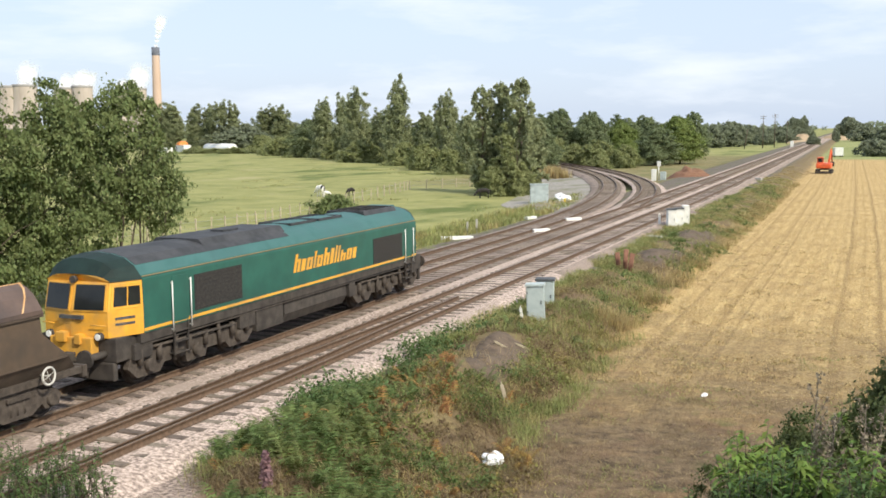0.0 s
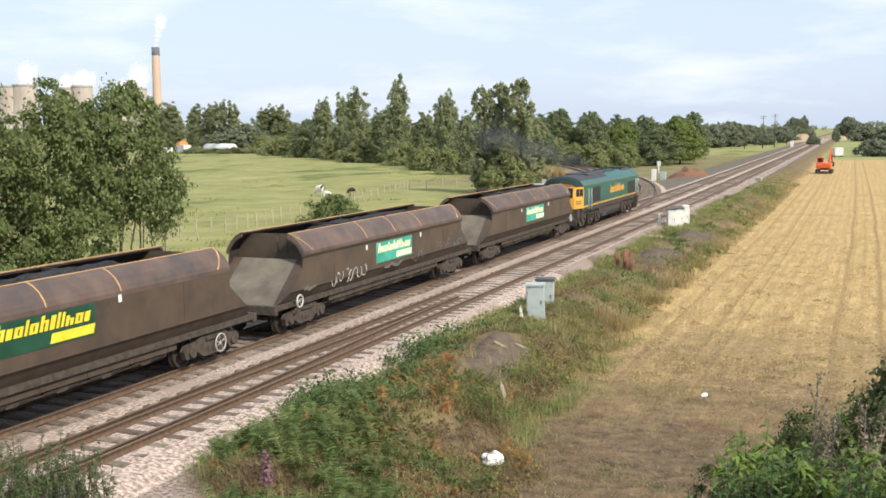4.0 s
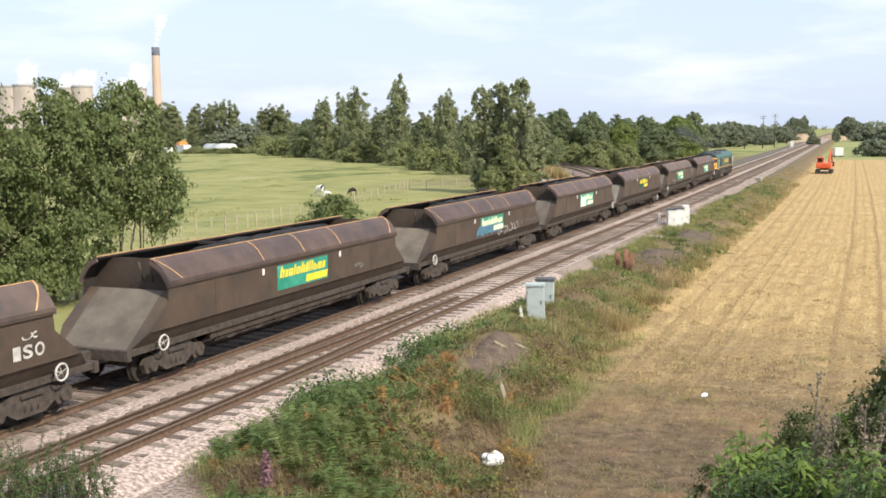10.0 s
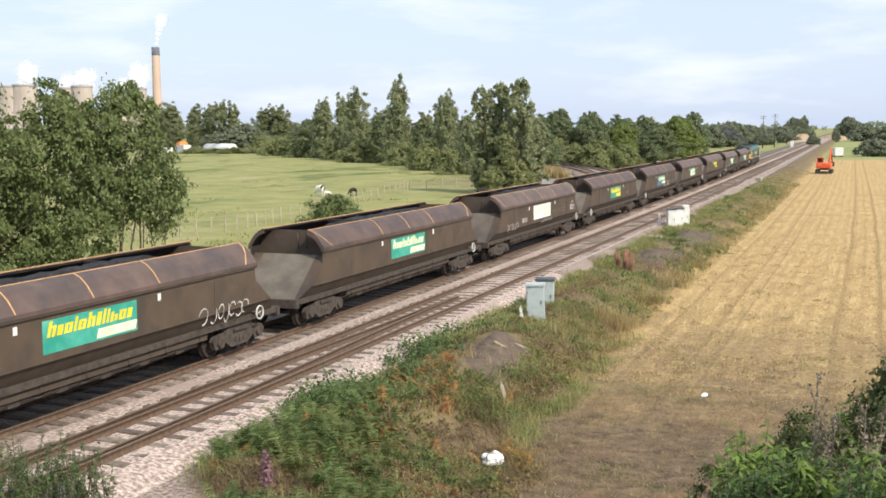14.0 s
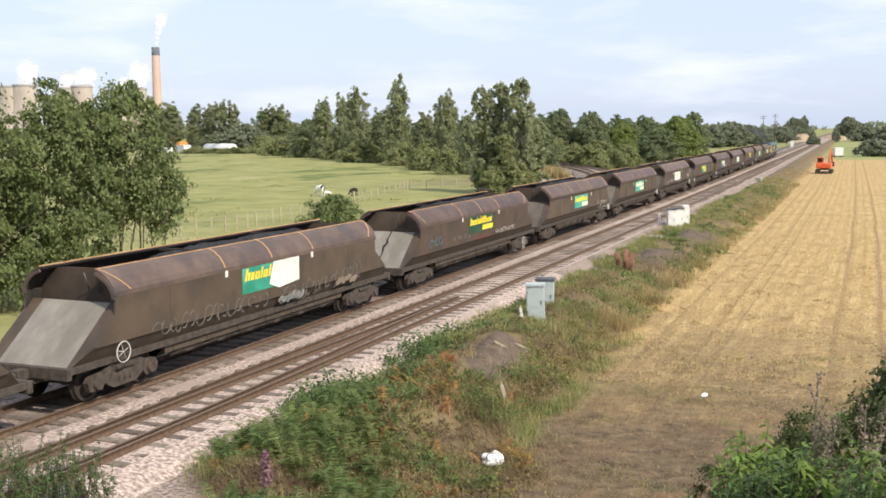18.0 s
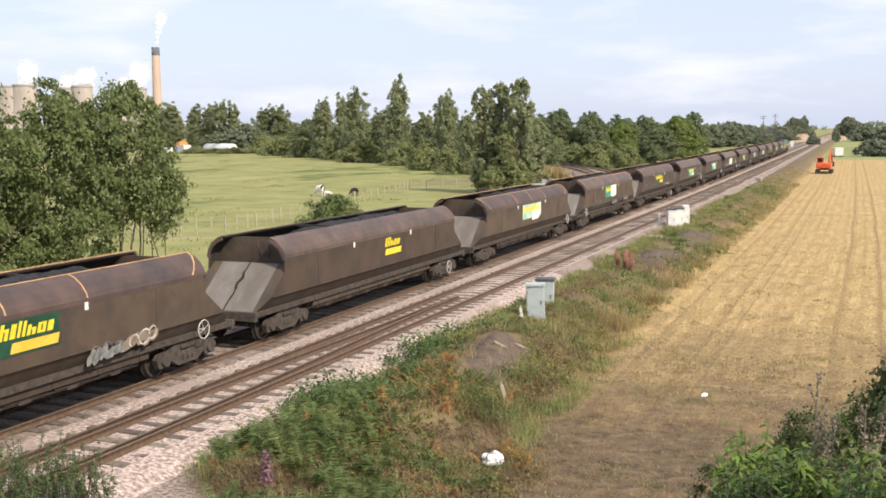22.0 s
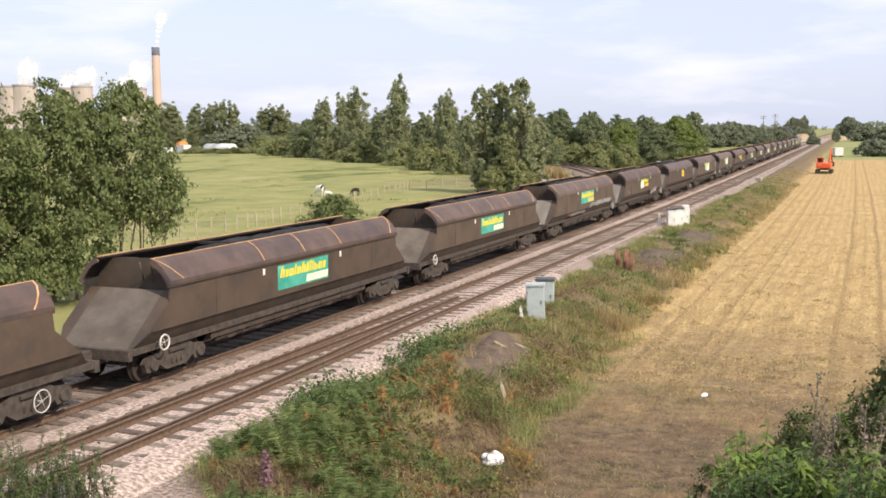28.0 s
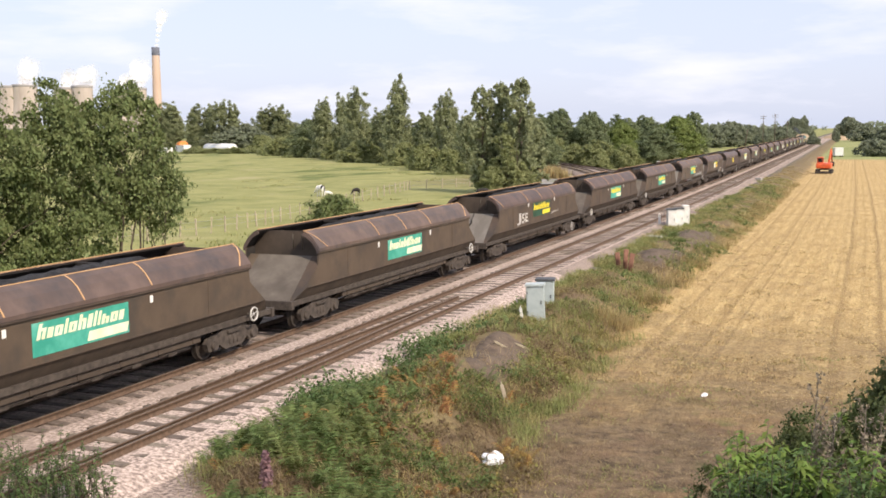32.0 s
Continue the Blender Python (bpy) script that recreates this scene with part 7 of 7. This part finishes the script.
def leafy_cover(name, n, x0, x1, y0, y1, keep, mat, label, size, tall, per=70, leaf=0.05):
    """Low leafy plants: small domes of leaves set close together."""
    c = np.array(scatter(rng, n, x0, x1, y0, y1, keep))
    k = len(c)
    s_ = size * rng.uniform(0.5, 1.4, k)
    b = np.stack([c[:, 0], c[:, 1], c[:, 2] + tall * s_ / size * 0.5, s_, tall * s_ / size * 0.6, np.zeros(k), np.zeros(k)], 1)
    v, f = spray_leaves(rng, b, per, leaf)
    stuff(name, from_arrays(name, v, f, mat), label, "weeds")


leafy_cover("bramble", 95, 5.0, 6.6, 21.5, 33, lambda x, y: patch(x, y, 0.5, 71) > -0.1, M_HERB, "dark green bramble clumps along the top of the bank", 0.34, 0.50, 150, 0.06)
leafy_cover("low_weeds", 1100, 6.0, 11.4, 16.5, 40, lambda x, y: patch(x, y, 0.45, 73) > -0.05 and foot(x, y) and not bald(x, y), M_OLIVE, "low olive-green weeds on the bank", 0.20, 0.16, 60, 0.045)
leafy_cover("green_weeds", 420, 7.2, 10.6, 20, 33, lambda x, y: patch(x, y, 0.4, 75) > 0.12 and foot(x, y) and not bald(x, y), M_BRACKEN, "fresh green weeds in the hollow of the bank", 0.22, 0.24, 80, 0.05)
leafy_cover("withered_weeds", 1000, 6.0, 11.8, 16.5, 34, lambda x, y: patch(x, y, 0.5, 77) > -0.08 and foot(x, y) and not bald(x, y), M_DEAD, "withered brown weeds on the bank", 0.20, 0.16, 60, 0.045)
leafy_cover("bank_weeds", 1100, 5.35, 10.2, 38, 130, lambda x, y: patch(x, y, 0.3, 85) > 0.05 and foot(x, y), M_BRACKEN, "green weeds and grass tufts along the bank", 0.26, 0.26, 50, 0.07)
leafy_cover("field_edge_weeds", 460, 8.5, 9.8, 26, 110, lambda x, y: patch(x, y, 0.25, 79) > 0.05, M_OLIVE, "green weeds along the foot of the bank", 0.22, 0.30, 60, 0.05)
c = scatter(rng, 2600, 10.6, 19, 19, 36, lambda x, y: patch(x, y, 0.5, 83) > 0.05)
stuff("dead_stalks", blade_mesh("dead_stalks", tufts(rng, c, 5, 0.25), 0.16, 0.010, 2.6, M_DEAD, rng, curl=0.36), "brown dead stalks trodden into the bare earth", "weeds")
# stubble and litter on the field
c = scatter(rng, 66000, 9.7, 36, 24, 95, lambda x, y: (y > 39 or (y > 30 and patch(x, y, 0.3, 4) > 0.05)) and (math.sin(x * 21 + patch(x, y, 0.1, 1) * 3) > -0.2 or y < 38))
stuff("stubble", blade_mesh("stubble", np.asarray(c), 0.09, 0.022, 1.2, M_STUBBLE, rng), "cut golden straw stubble on the field", "stubble")
c = scatter(rng, 32000, 9.5, 22, 19, 46, lambda x, y: patch(x, y, 0.6, 8) > 0.0)
stuff("straw_litter", blade_mesh("straw_litter", np.asarray(c), 0.09, 0.008, 2.8, M_LITTER, rng, curl=0.34), "straw and dead grass littered on bare earth", "grass")
c = scatter(rng, 3000, 9.6, 30, 31, 74, lambda x, y: patch(x, y, 0.7, 18) > 0.05)
stuff("straw_clumps", blade_mesh("straw_clumps", tufts(rng, c, 14, 0.10), 0.13, 0.02, 1.6, M_STUBBLE, rng, curl=0.5), "loose clumps of golden straw on the field", "stubble")
c = scatter(rng, 1500, 9.6, 19, 17, 40, lambda x, y: patch(x, y, 0.35, 12) > 0.18)
stuff("field_weeds", blade_mesh("field_weeds", tufts(rng, c, 12, 0.16), 0.10, 0.014, 1.4, M_GRASS, rng), "short green weeds on the trodden earth", "weeds")
# weedy strip on the meadow side and drifts of tussock grass
c = scatter(rng, 2600, -11.5, -6.2, 40, 150, lambda x, y: patch(x, y, 0.3, 6) > -0.15 and x < branch_a(y) - 2.4)
stuff("trackside_weeds", blade_mesh("trackside_weeds", tufts(rng, c, 10, 0.25), 0.55, 0.045, 0.6, M_GRASS, rng), "rank green weeds beside the siding", "weeds")
c = scatter(rng, 900, -30, -20, 148, 185, lambda x, y: x < branch_a(y) - 3)
stuff("reeds", blade_mesh("reeds", tufts(rng, c, 12, 0.3), 1.5, 0.07, 0.25, M_STRAW, rng), "pale tall reeds beyond the gravel", "reeds")
c = scatter(rng, 2600, -85, -14, 50, 200, lambda x, y: patch(x, y * 0.5, 0.12, 3) > 0.22 and x < branch_a(y) - 4)
stuff("meadow_tussocks", blade_mesh("meadow_tussocks", tufts(rng, c, 12, 0.5), 0.26, 0.06, 0.8, M_GRASS, rng), "darker tussocks of coarse meadow grass", "grass")


# bracken: arching fronds with paired leaflets
def fronds(name, roots, long, mat, label, rng, wide=0.30):
    vs, n = [], 14
    for (x, y, z), L in roots:
        a = rng.uniform(0, math.tau)
        d, s = Vector((math.cos(a), math.sin(a), 0)), Vector((-math.sin(a), math.cos(a), 0))
        rise = rng.uniform(0.35, 0.80)
        prev = Vector((x, y, z))
        for k in range(1, n + 1):
            f = k / n
            p = Vector((x, y, z)) + d * (L * f * 0.85) + Vector((0, 0, L * (rise * math.sin(f * 2.2))))
            w = L * wide * (1 - f) ** 0.8 * (0.35 + 0.65 * min(1, f * 3)) + 0.01
            step = (p - prev) * 0.74
            for q in (-1, 1):
                tip = p + s * (q * w) + d * (w * 0.25) - Vector((0, 0, w * 0.22))
                vs += [prev, prev + step, tip + step * 0.15, tip]
            prev = p
    v = np.array([tuple(p) for p in vs])
    stuff(name, from_arrays(name, v, np.arange(len(v)).reshape(-1, 4), mat), label, "bracken")


def roots(n, x0, x1, y0, y1, keep, lo, hi):
    return [((x, y, z), rng.uniform(lo, hi)) for x, y, z in scatter(rng, n, x0, x1, y0, y1, keep)]


fronds("bracken", roots(3800, 5.3, 10.4, 13.0, 25.0, lambda x, y: patch(x, y, 0.5, 21) > -0.22 and stones_end(y) + 0.1 < x < 9.7 - 0.55 * (y - 17.5), 0.4, 0.85), 1, M_BRACKEN, "dense green bracken on the bank", rng)
fronds("bracken", roots(620, 5.6, 9.0, 20, 38, lambda x, y: patch(x, y, 0.5, 23) > 0.05 and not bald(x, y), 0.35, 0.65), 1, M_BRACKEN, "green bracken in patches along the bank", rng)
fronds("dying_bracken", roots(1150, 6.2, 11.0, 15, 29, lambda x, y: patch(x, y, 0.6, 31) > 0.12 and foot(x, y) and not bald(x, y), 0.3, 0.62), 1, M_BRACKEN_DRY, "orange-brown dying bracken on the bank", rng)


# leafy herbs with stems: at the foot of the picture and by the bridge bank
def herb_clump(name, roots_, mat, label, category, rng, leaf=0.07, long=2.6, leaves=34, stem_mat=None):
    bm = bmesh.new()
    vs = []
    for (x, y, z), h in roots_:
        lean = Vector((rng.normal() * 0.14, rng.normal() * 0.14, 1)) * h
        p = Vector((x, y, z))
        bend = Vector((rng.normal() * 0.05 * h, rng.normal() * 0.05 * h, 0))
        mid = p + lean * 0.5 + bend
        tube(bm, p, mid, 0.011, 0.008, n=5, caps=False)
        tube(bm, mid, p + lean, 0.008, 0.003, n=5, caps=False)
        for k in range(leaves):
            f = 0.15 + 0.85 * rng.random() ** 0.8
            q = (p.lerp(mid, f * 2) if f < 0.5 else mid.lerp(p + lean, f * 2 - 1))
            a = rng.uniform(0, math.tau)
            o = Vector((math.cos(a), math.sin(a), rng.uniform(-0.5, 0.5)))
            s = Vector((-math.sin(a), math.cos(a), rng.uniform(-0.4, 0.4)))
            L = leaf * long * rng.uniform(0.6, 1.2) * (1.15 - 0.5 * f)
            tip = q + o * L - Vector((0, 0, L * 0.25))
            c_ = q + o * L * 0.45 + Vector((0, 0, L * 0.08))
            vs += [tuple(q), tuple(c_ + s * leaf * 0.4), tuple(tip), tuple(c_ - s * leaf * 0.4)]
    x0, y0, z0 = roots_[0][0]
    top = thing(name, pose(x0, y0, z0), label, category)
    inv = Vector((-x0, -y0, -z0))
    bmesh.ops.translate(bm, vec=inv, verts=bm.verts[:])
    tagged(part("stalk", bm, stem_mat or M_BARK, top), kind="stuff")
    v = np.array(vs) + np.array(inv)
    tagged(part("foliage", from_arrays("foliage", v, np.arange(len(v)).reshape(-1, 4), mat), None, top), kind="stuff")


def around(x, y, r, n, lo, hi):
    out = []
    for _ in range(n):
        a, d = rng.uniform(0, math.tau), r * math.sqrt(rng.random())
        xx, yy = x + math.cos(a) * d, y + math.sin(a) * d
        out.append(((xx, yy, land(xx, yy) - 0.03), rng.uniform(lo, hi)))
    return out


herb_clump("herb_clump", around(4.7, 13.9, 1.1, 100, 0.6, 1.6), M_HERB, "straggling green willowherb growing in the ballast", "herb", rng, 0.045, 2.4, 46)
herb_clump("herb_clump", around(3.4, 14.9, 0.8, 30, 0.4, 0.9), M_HERB, "straggling green weeds growing in the ballast", "herb", rng, 0.04, 2.2, 26)
herb_clump("herb_clump", around(1.5, 15.9, 0.5, 14, 0.3, 0.6), M_HERB, "small green weeds between the tracks", "herb", rng, 0.04, 2.2, 24)
for x, y, r_, n_, lo, hi in ((17.0, 12.1, 0.3, 8, 1.9, 2.4), (17.1, 11.8, 0.4, 14, 2.1, 2.75), (17.4, 11.1, 0.5, 12, 1.5, 2.0), (18.0, 10.8, 0.5, 12, 1.4, 1.9), (17.1, 12.0, 0.5, 10, 2.0, 2.6), (17.0, 10.7, 0.4, 12, 1.3, 1.9), (17.4, 10.1, 0.4, 12, 1.3, 1.9), (17.9, 10.0, 0.4, 12, 1.3, 2.0)):
    herb_clump("sapling_clump", around(x, y, r_, n_, lo, hi), M_SHOOT, "bright green leafy shoots on the bridge bank", "sapling", rng, 0.062, 4.0, 95)
for x, y, r_, n_ in ((17.0, 10.0, 0.5, 80), (17.6, 9.8, 0.6, 80), (18.5, 9.9, 0.6, 70), (17.2, 11.8, 0.8, 80), (18.2, 12.2, 0.8, 80), (17.0, 11.0, 0.55, 70), (17.7, 11.2, 0.55, 70), (18.3, 11.0, 0.55, 70)):
    herb_clump("nettle_clump", around(x, y, r_, n_, 0.6, 0.95 if x < 16.4 else 1.8), M_HERB, "dark green nettles on the bridge bank", "herb", rng, 0.042, 3.6, 60)
herb_clump("nettle_clump", around(12.2, 16.6, 1.2, 50, 0.35, 0.8), M_HERB, "low dark green nettles on the bank", "herb", rng, 0.06, 2.0, 24)
herb_clump("nettle_clump", around(10.6, 17.4, 0.9, 46, 0.35, 0.75), M_HERB, "low green herbs on the bank", "herb", rng, 0.05, 2.2, 28)
# thorn bushes on the bridge bank with bare stems
grow("corner_thorn", 81, 4.2, 3.8, "dome", M_LEAF_THORN, 330, 170, 0.042, stems=4, limbs=8, low=0.1, thick=0.02, grain=0.9)
plant("corner_thorn", 18.85, 13.6, 10, 0.95, 1.06, "dense dark green thorn bush on the bridge bank", "bush", "bush", "bushes by the bridge bank")
plant("corner_thorn", 21.0, 16.5, 120, 1.05, 1.2, "dense dark green thorn bush on the bridge bank", "bush", "bush", "bushes by the bridge bank")
for x, y, t_, sx, sz in ((17.45, 12.5, 60, 0.58, 0.72), (16.8, 12.7, 160, 0.46, 0.60), (18.3, 13.1, 280, 0.64, 0.88), (16.3, 13.4, 20, 0.36, 0.5)):
    plant("corner_thorn", x, y, t_, sx, sz, "low dark green bush among the shoots on the bridge bank", "bush", "bush", "bushes by the bridge bank")
plant("corner_thorn", 20.3, 11.3, 220, 0.8, 0.7, "dense dark green thorn bush on the bridge bank", "bush", "bush", "bushes by the bridge bank")


def dead_twigs(x, y, h, n, label):
    """Dead flowering stems: upright wands with close, rising side shoots full of old seed heads."""
    bm, heads = bmesh.new(), []
    for k in range(n):
        a, r = rng.uniform(0, math.tau), rng.uniform(0, 0.22)
        p = Vector((math.cos(a) * r, math.sin(a) * r, -0.05))
        lean = Vector((rng.normal() * 0.09, rng.normal() * 0.09, 1)) * h * rng.uniform(0.55, 1.0)
        pts = [p + lean * f + Vector((math.sin(f * 5 + k) * 0.05, math.cos(f * 4 + k) * 0.05, 0)) for f in (0, 0.35, 0.7, 1.0)]
        for u_, v_, w_ in zip(pts, pts[1:], (0.014, 0.010, 0.006)):
            tube(bm, u_, v_, w_, w_ * 0.7, n=5, caps=False)
        for j in range(16):
            f = 0.35 + 0.63 * j / 16 + rng.uniform(0, 0.03)
            b = p + lean * f + Vector((math.sin(f * 5 + k) * 0.05, math.cos(f * 4 + k) * 0.05, 0))
            g = rng.uniform(0, math.tau)
            L = h * 0.16 * (1.2 - f) + 0.05
            e = b + Vector((math.cos(g) * L * 0.5, math.sin(g) * L * 0.5, L))
            tube(bm, b, e, 0.005, 0.003, n=4, caps=False)
            heads += [tuple(b.lerp(e, t)) for t in (0.35, 0.6, 0.85, 1.0)]
        heads += [tuple(pts[2].lerp(pts[3], t)) for t in (0.3, 0.6, 1.0)]
    top = thing("dead_plant", at_land(x, y), label, "plant", "dead stems by the bridge bank")
    tagged(part("stalk", bm, M_STALK, top), kind="stuff")
    v, f = leaf_quads(rng, heads, 0.026, 0.035, 4)
    tagged(part("seed_head", from_arrays("seed_head", v, f, M_SEED), None, top), kind="stuff")


M_STALK = material("grey_dead_stalk", (0.15, 0.125, 0.095), (0.27, 0.235, 0.19), 5, 0.95, bump=0.4)
M_SEED = leaf_material("grey_seed_head", (0.208, 0.168, 0.120), (0.352, 0.296, 0.216))
dead_twigs(17.5, 11.0, 3.2, 4, "tall grey dead flower stems among the bushes")
dead_twigs(17.7, 10.8, 2.7, 9, "bare grey dead stems among the bushes")
dead_twigs(18.0, 10.8, 2.3, 8, "bare grey dead stems among the bushes")


# purple flower spike
def flower_spike(x, y, h):
    top = thing("flower_spike", at_land(x, y), "tall purple-pink flower spike standing over the bracken", "flower")
    part("stem", tube(bmesh.new(), (0, 0, -0.1), (0, 0, h * 0.72), 0.012, 0.008, n=6), M_BARK, top)
    r = np.random.default_rng(4)
    pts = [(0, 0, h * (0.62 + 0.38 * k / 26)) for k in range(27)]
    v, f = leaf_quads(r, pts, 0.05, [0.15 * (1 - k / 40) for k in range(27)], 34)
    part("bloom", from_arrays("florets", v, f, leaf_material("purple_floret", (0.23, 0.135, 0.150), (0.34, 0.215, 0.225))), None, top)


flower_spike(7.98, 15.9, 1.38)


# ---- smoke and steam, in rigid drifting clots of fine flecks ----
def vapour(name, colour, thick):
    """Vapour that thins out towards the rim of each clot, with ragged gaps."""
    m = bpy.data.materials.new(name)
    m.use_nodes = True
    n, l = m.node_tree.nodes, m.node_tree.links
    co = n.new("ShaderNodeTexCoord")
    ln = n.new("ShaderNodeVectorMath")
    ln.operation = "LENGTH"
    l.new(co.outputs["Object"], ln.inputs[0])
    tx = n.new("ShaderNodeTexNoise")
    tx.inputs["Scale"].default_value, tx.inputs["Detail"].default_value = 1.8, 5
    l.new(co.outputs["Object"], tx.inputs["Vector"])
    ad = n.new("ShaderNodeMath")
    ad.operation = "MULTIPLY_ADD"
    ad.inputs[1].default_value = 0.9
    l.new(tx.outputs["Fac"], ad.inputs[0])
    l.new(ln.outputs["Value"], ad.inputs[2])
    mr = n.new("ShaderNodeMapRange")
    mr.interpolation_type = "SMOOTHSTEP"
    for k, v in (("From Min", 1.34 if thick > 0.5 else 1.16), ("From Max", 0.72 if thick > 0.5 else 0.5), ("To Min", 0.0), ("To Max", thick)):
        mr.inputs[k].default_value = v
    l.new(ad.outputs[0], mr.inputs["Value"])
    df, tr, clear = n.new("ShaderNodeBsdfDiffuse"), n.new("ShaderNodeBsdfTranslucent"), n.new("ShaderNodeBsdfTransparent")
    df.inputs["Color"].default_value = tr.inputs["Color"].default_value = (*colour, 1)
    a1, a2 = n.new("ShaderNodeMixShader"), n.new("ShaderNodeMixShader")
    a1.inputs[0].default_value = 0.5
    l.new(df.outputs[0], a1.inputs[1])
    l.new(tr.outputs[0], a1.inputs[2])
    l.new(mr.outputs["Result"], a2.inputs[0])
    l.new(clear.outputs[0], a2.inputs[1])
    l.new(a1.outputs[0], a2.inputs[2])
    l.new(a2.outputs[0], n["Material Output"].inputs["Surface"])
    return m


M_STEAM = vapour("steam", (0.97, 0.97, 0.97), 0.92)
M_SMOKE = vapour("exhaust_smoke", (0.10, 0.11, 0.13), 0.42)
DRIFT = []


def clot_mesh(mat, sheets):
    """Crossed dished sheets one unit in radius."""
    vs, fs = [], []
    for k in range(sheets):
        rot = Euler((radians(84), 0, radians(36))).to_matrix()
        base = len(vs)
        n_ = 20
        for r in (0.0, 0.5, 1.0):
            for i in range(n_):
                a_ = i * math.tau / n_
                vs.append(tuple(rot @ Vector((math.cos(a_) * r, math.sin(a_) * r, 0.18 * r * r))))
        for j in range(2):
            for i in range(n_):
                fs.append((base + j * n_ + i, base + j * n_ + (i + 1) % n_, base + (j + 1) * n_ + (i + 1) % n_, base + (j + 1) * n_ + i))
    return from_arrays("clot", vs, fs, mat)


STEAM_CLOT, SMOKE_CLOT = clot_mesh(M_STEAM, 1), clot_mesh(M_SMOKE, 1)


def plume(base, width, height, sway, label, seed, rise, n_=5):
    """A steam plume of several clots that climb slowly."""
    top = thing("steam_plume", pose(*base), label, "steam", "steam plumes of the power station")
    r = np.random.default_rng(seed)
    for k in range(n_):
        f = (k + 0.15) / n_
        c = Vector((sway[0] * f ** 1.3, sway[1] * f ** 1.3, height * f - 2.5))
        rad = width * ((0.7 + 0.5 * f) if n_ < 7 else (0.3 + 1.0 * f * f)) * r.uniform(0.85, 1.15)
        ob = part("steam_clot", STEAM_CLOT, None, top)
        ob.scale = (rad, rad, rad * r.uniform(0.75, 1.1))
        DRIFT.append((ob, c, Vector((sway[0] / height, sway[1] / height, 1)) * rise, r.uniform(-40, 40)))


def side(k):
    return (RIGHT.x * k, RIGHT.y * k)


for k, (i, w_, h_) in enumerate(((0, 34, 64), (3, 40, 46), (2, 26, 40), (5, 36, 66), (4, 30, 40))):
    t_ = TOWERS[i]
    plume((t_.x, t_.y, t_.z - 14), w_ * 1.15, h_ * 1.05, side(18), "white steam plume over a cooling tower", 300 + k, 12, 3)
plume((CHIM.x, CHIM.y, CHIM.z - 10), 22, 98, side(22), "white smoke plume rising from the tall chimney", 350, 16, 7)


def smoke_trail():
    for k in range(9):
        top = thing("exhaust_smoke", pose(0, 0, 0), "thin dark diesel exhaust drifting behind the locomotive", "smoke", "exhaust smoke of the locomotive")
        rad = 0.75 + 0.09 * k
        ob = part("smoke_clot", SMOKE_CLOT, None, top)
        ob.scale = (rad * 1.25, rad * 1.25, rad * 0.95)
        SMOKE.append((top, k, 1.0 + k * 1.9, 4.0 + 0.26 * k + 0.25 * math.sin(k * 2.1), -0.2 * k))


SMOKE = []
smoke_trail()


def motions():
    """The train draws away along the line at some eleven metres a second; steam climbs, smoke trails, a horse shifts."""
    for ob, off in MOVERS:
        walk(ob, [(k / 2, on_line(off + d)) for k, d in enumerate(RUN)])
    for ob, start, drift, spin in DRIFT:
        walk(ob, [(t, pose(*(start + drift * (t / 32.0)), 0, spin * t / 32, 0)) for t in (0, 16, 32)])
    for top, k, back, z, dx in SMOKE:     # smoke leaves the exhaust once the engine works hard
        rows = []
        for j, d in enumerate(RUN):
            g = smooth((j / 2 - 1.0 - 0.16 * k) / 1.3)
            y = 27.6 + d - back * g
            rows.append((j / 2, pose(curve_x(y) + dx * g, y, 1.9 + (z - 1.9) * g, 0, 0, 0)))
        walk(top, rows)
    for ob, x, y, turn, step in HORSES:
        if step:
            walk(ob, [(t, at_land(x + step * t / 32, y, turn)) for t in (0, 16, 32)])


# ---- sleepers, piece by piece, last ----
def lay_sleepers():
    bm = box(bmesh.new(), -1.28, 1.28, -0.125, 0.125, -0.30, -0.155, 0.02)
    me = mesh_of("sleeper", bm, M_SLEEPER)
    for top, fx, y0, y1, far, spacing, lift in TRACKS:
        y, count = max(y0, 8 if top is not TRACKS[3][0] else 92), 0
        rest_v, rest_f = [], []
        while y < min(y1, 420):
            s = side_of(fx, y)
            turn = math.atan2(s.y, s.x)
            if count < 220:
                ob = new("sleeper", me)
                ob.parent = top
                ob.matrix_basis = pose(fx(y), y, lift + random.uniform(-0.012, 0.008), 0, 0, math.degrees(turn) + random.uniform(-1.2, 1.2))
            else:
                c = Vector((fx(y), y, -0.155 + lift))
                n_ = Vector((-s.y, s.x, 0))
                k = len(rest_v)
                rest_v += [c + s * a_ + n_ * b_ + Vector((0, 0, dz)) for dz in (-0.12, 0) for a_, b_ in ((-1.28, -0.125), (1.28, -0.125), (1.28, 0.125), (-1.28, 0.125))]
                rest_f += [(k + 4, k + 5, k + 6, k + 7), (k, k + 1, k + 5, k + 4), (k + 1, k + 2, k + 6, k + 5), (k + 2, k + 3, k + 7, k + 6), (k + 3, k, k + 4, k + 7)]
            y += spacing
            count += 1
        if rest_v:
            tagged(part("sleepers", from_arrays("sleepers", rest_v, rest_f, M_SLEEPER), None, top), kind="stuff")


lay_sleepers()


motions()
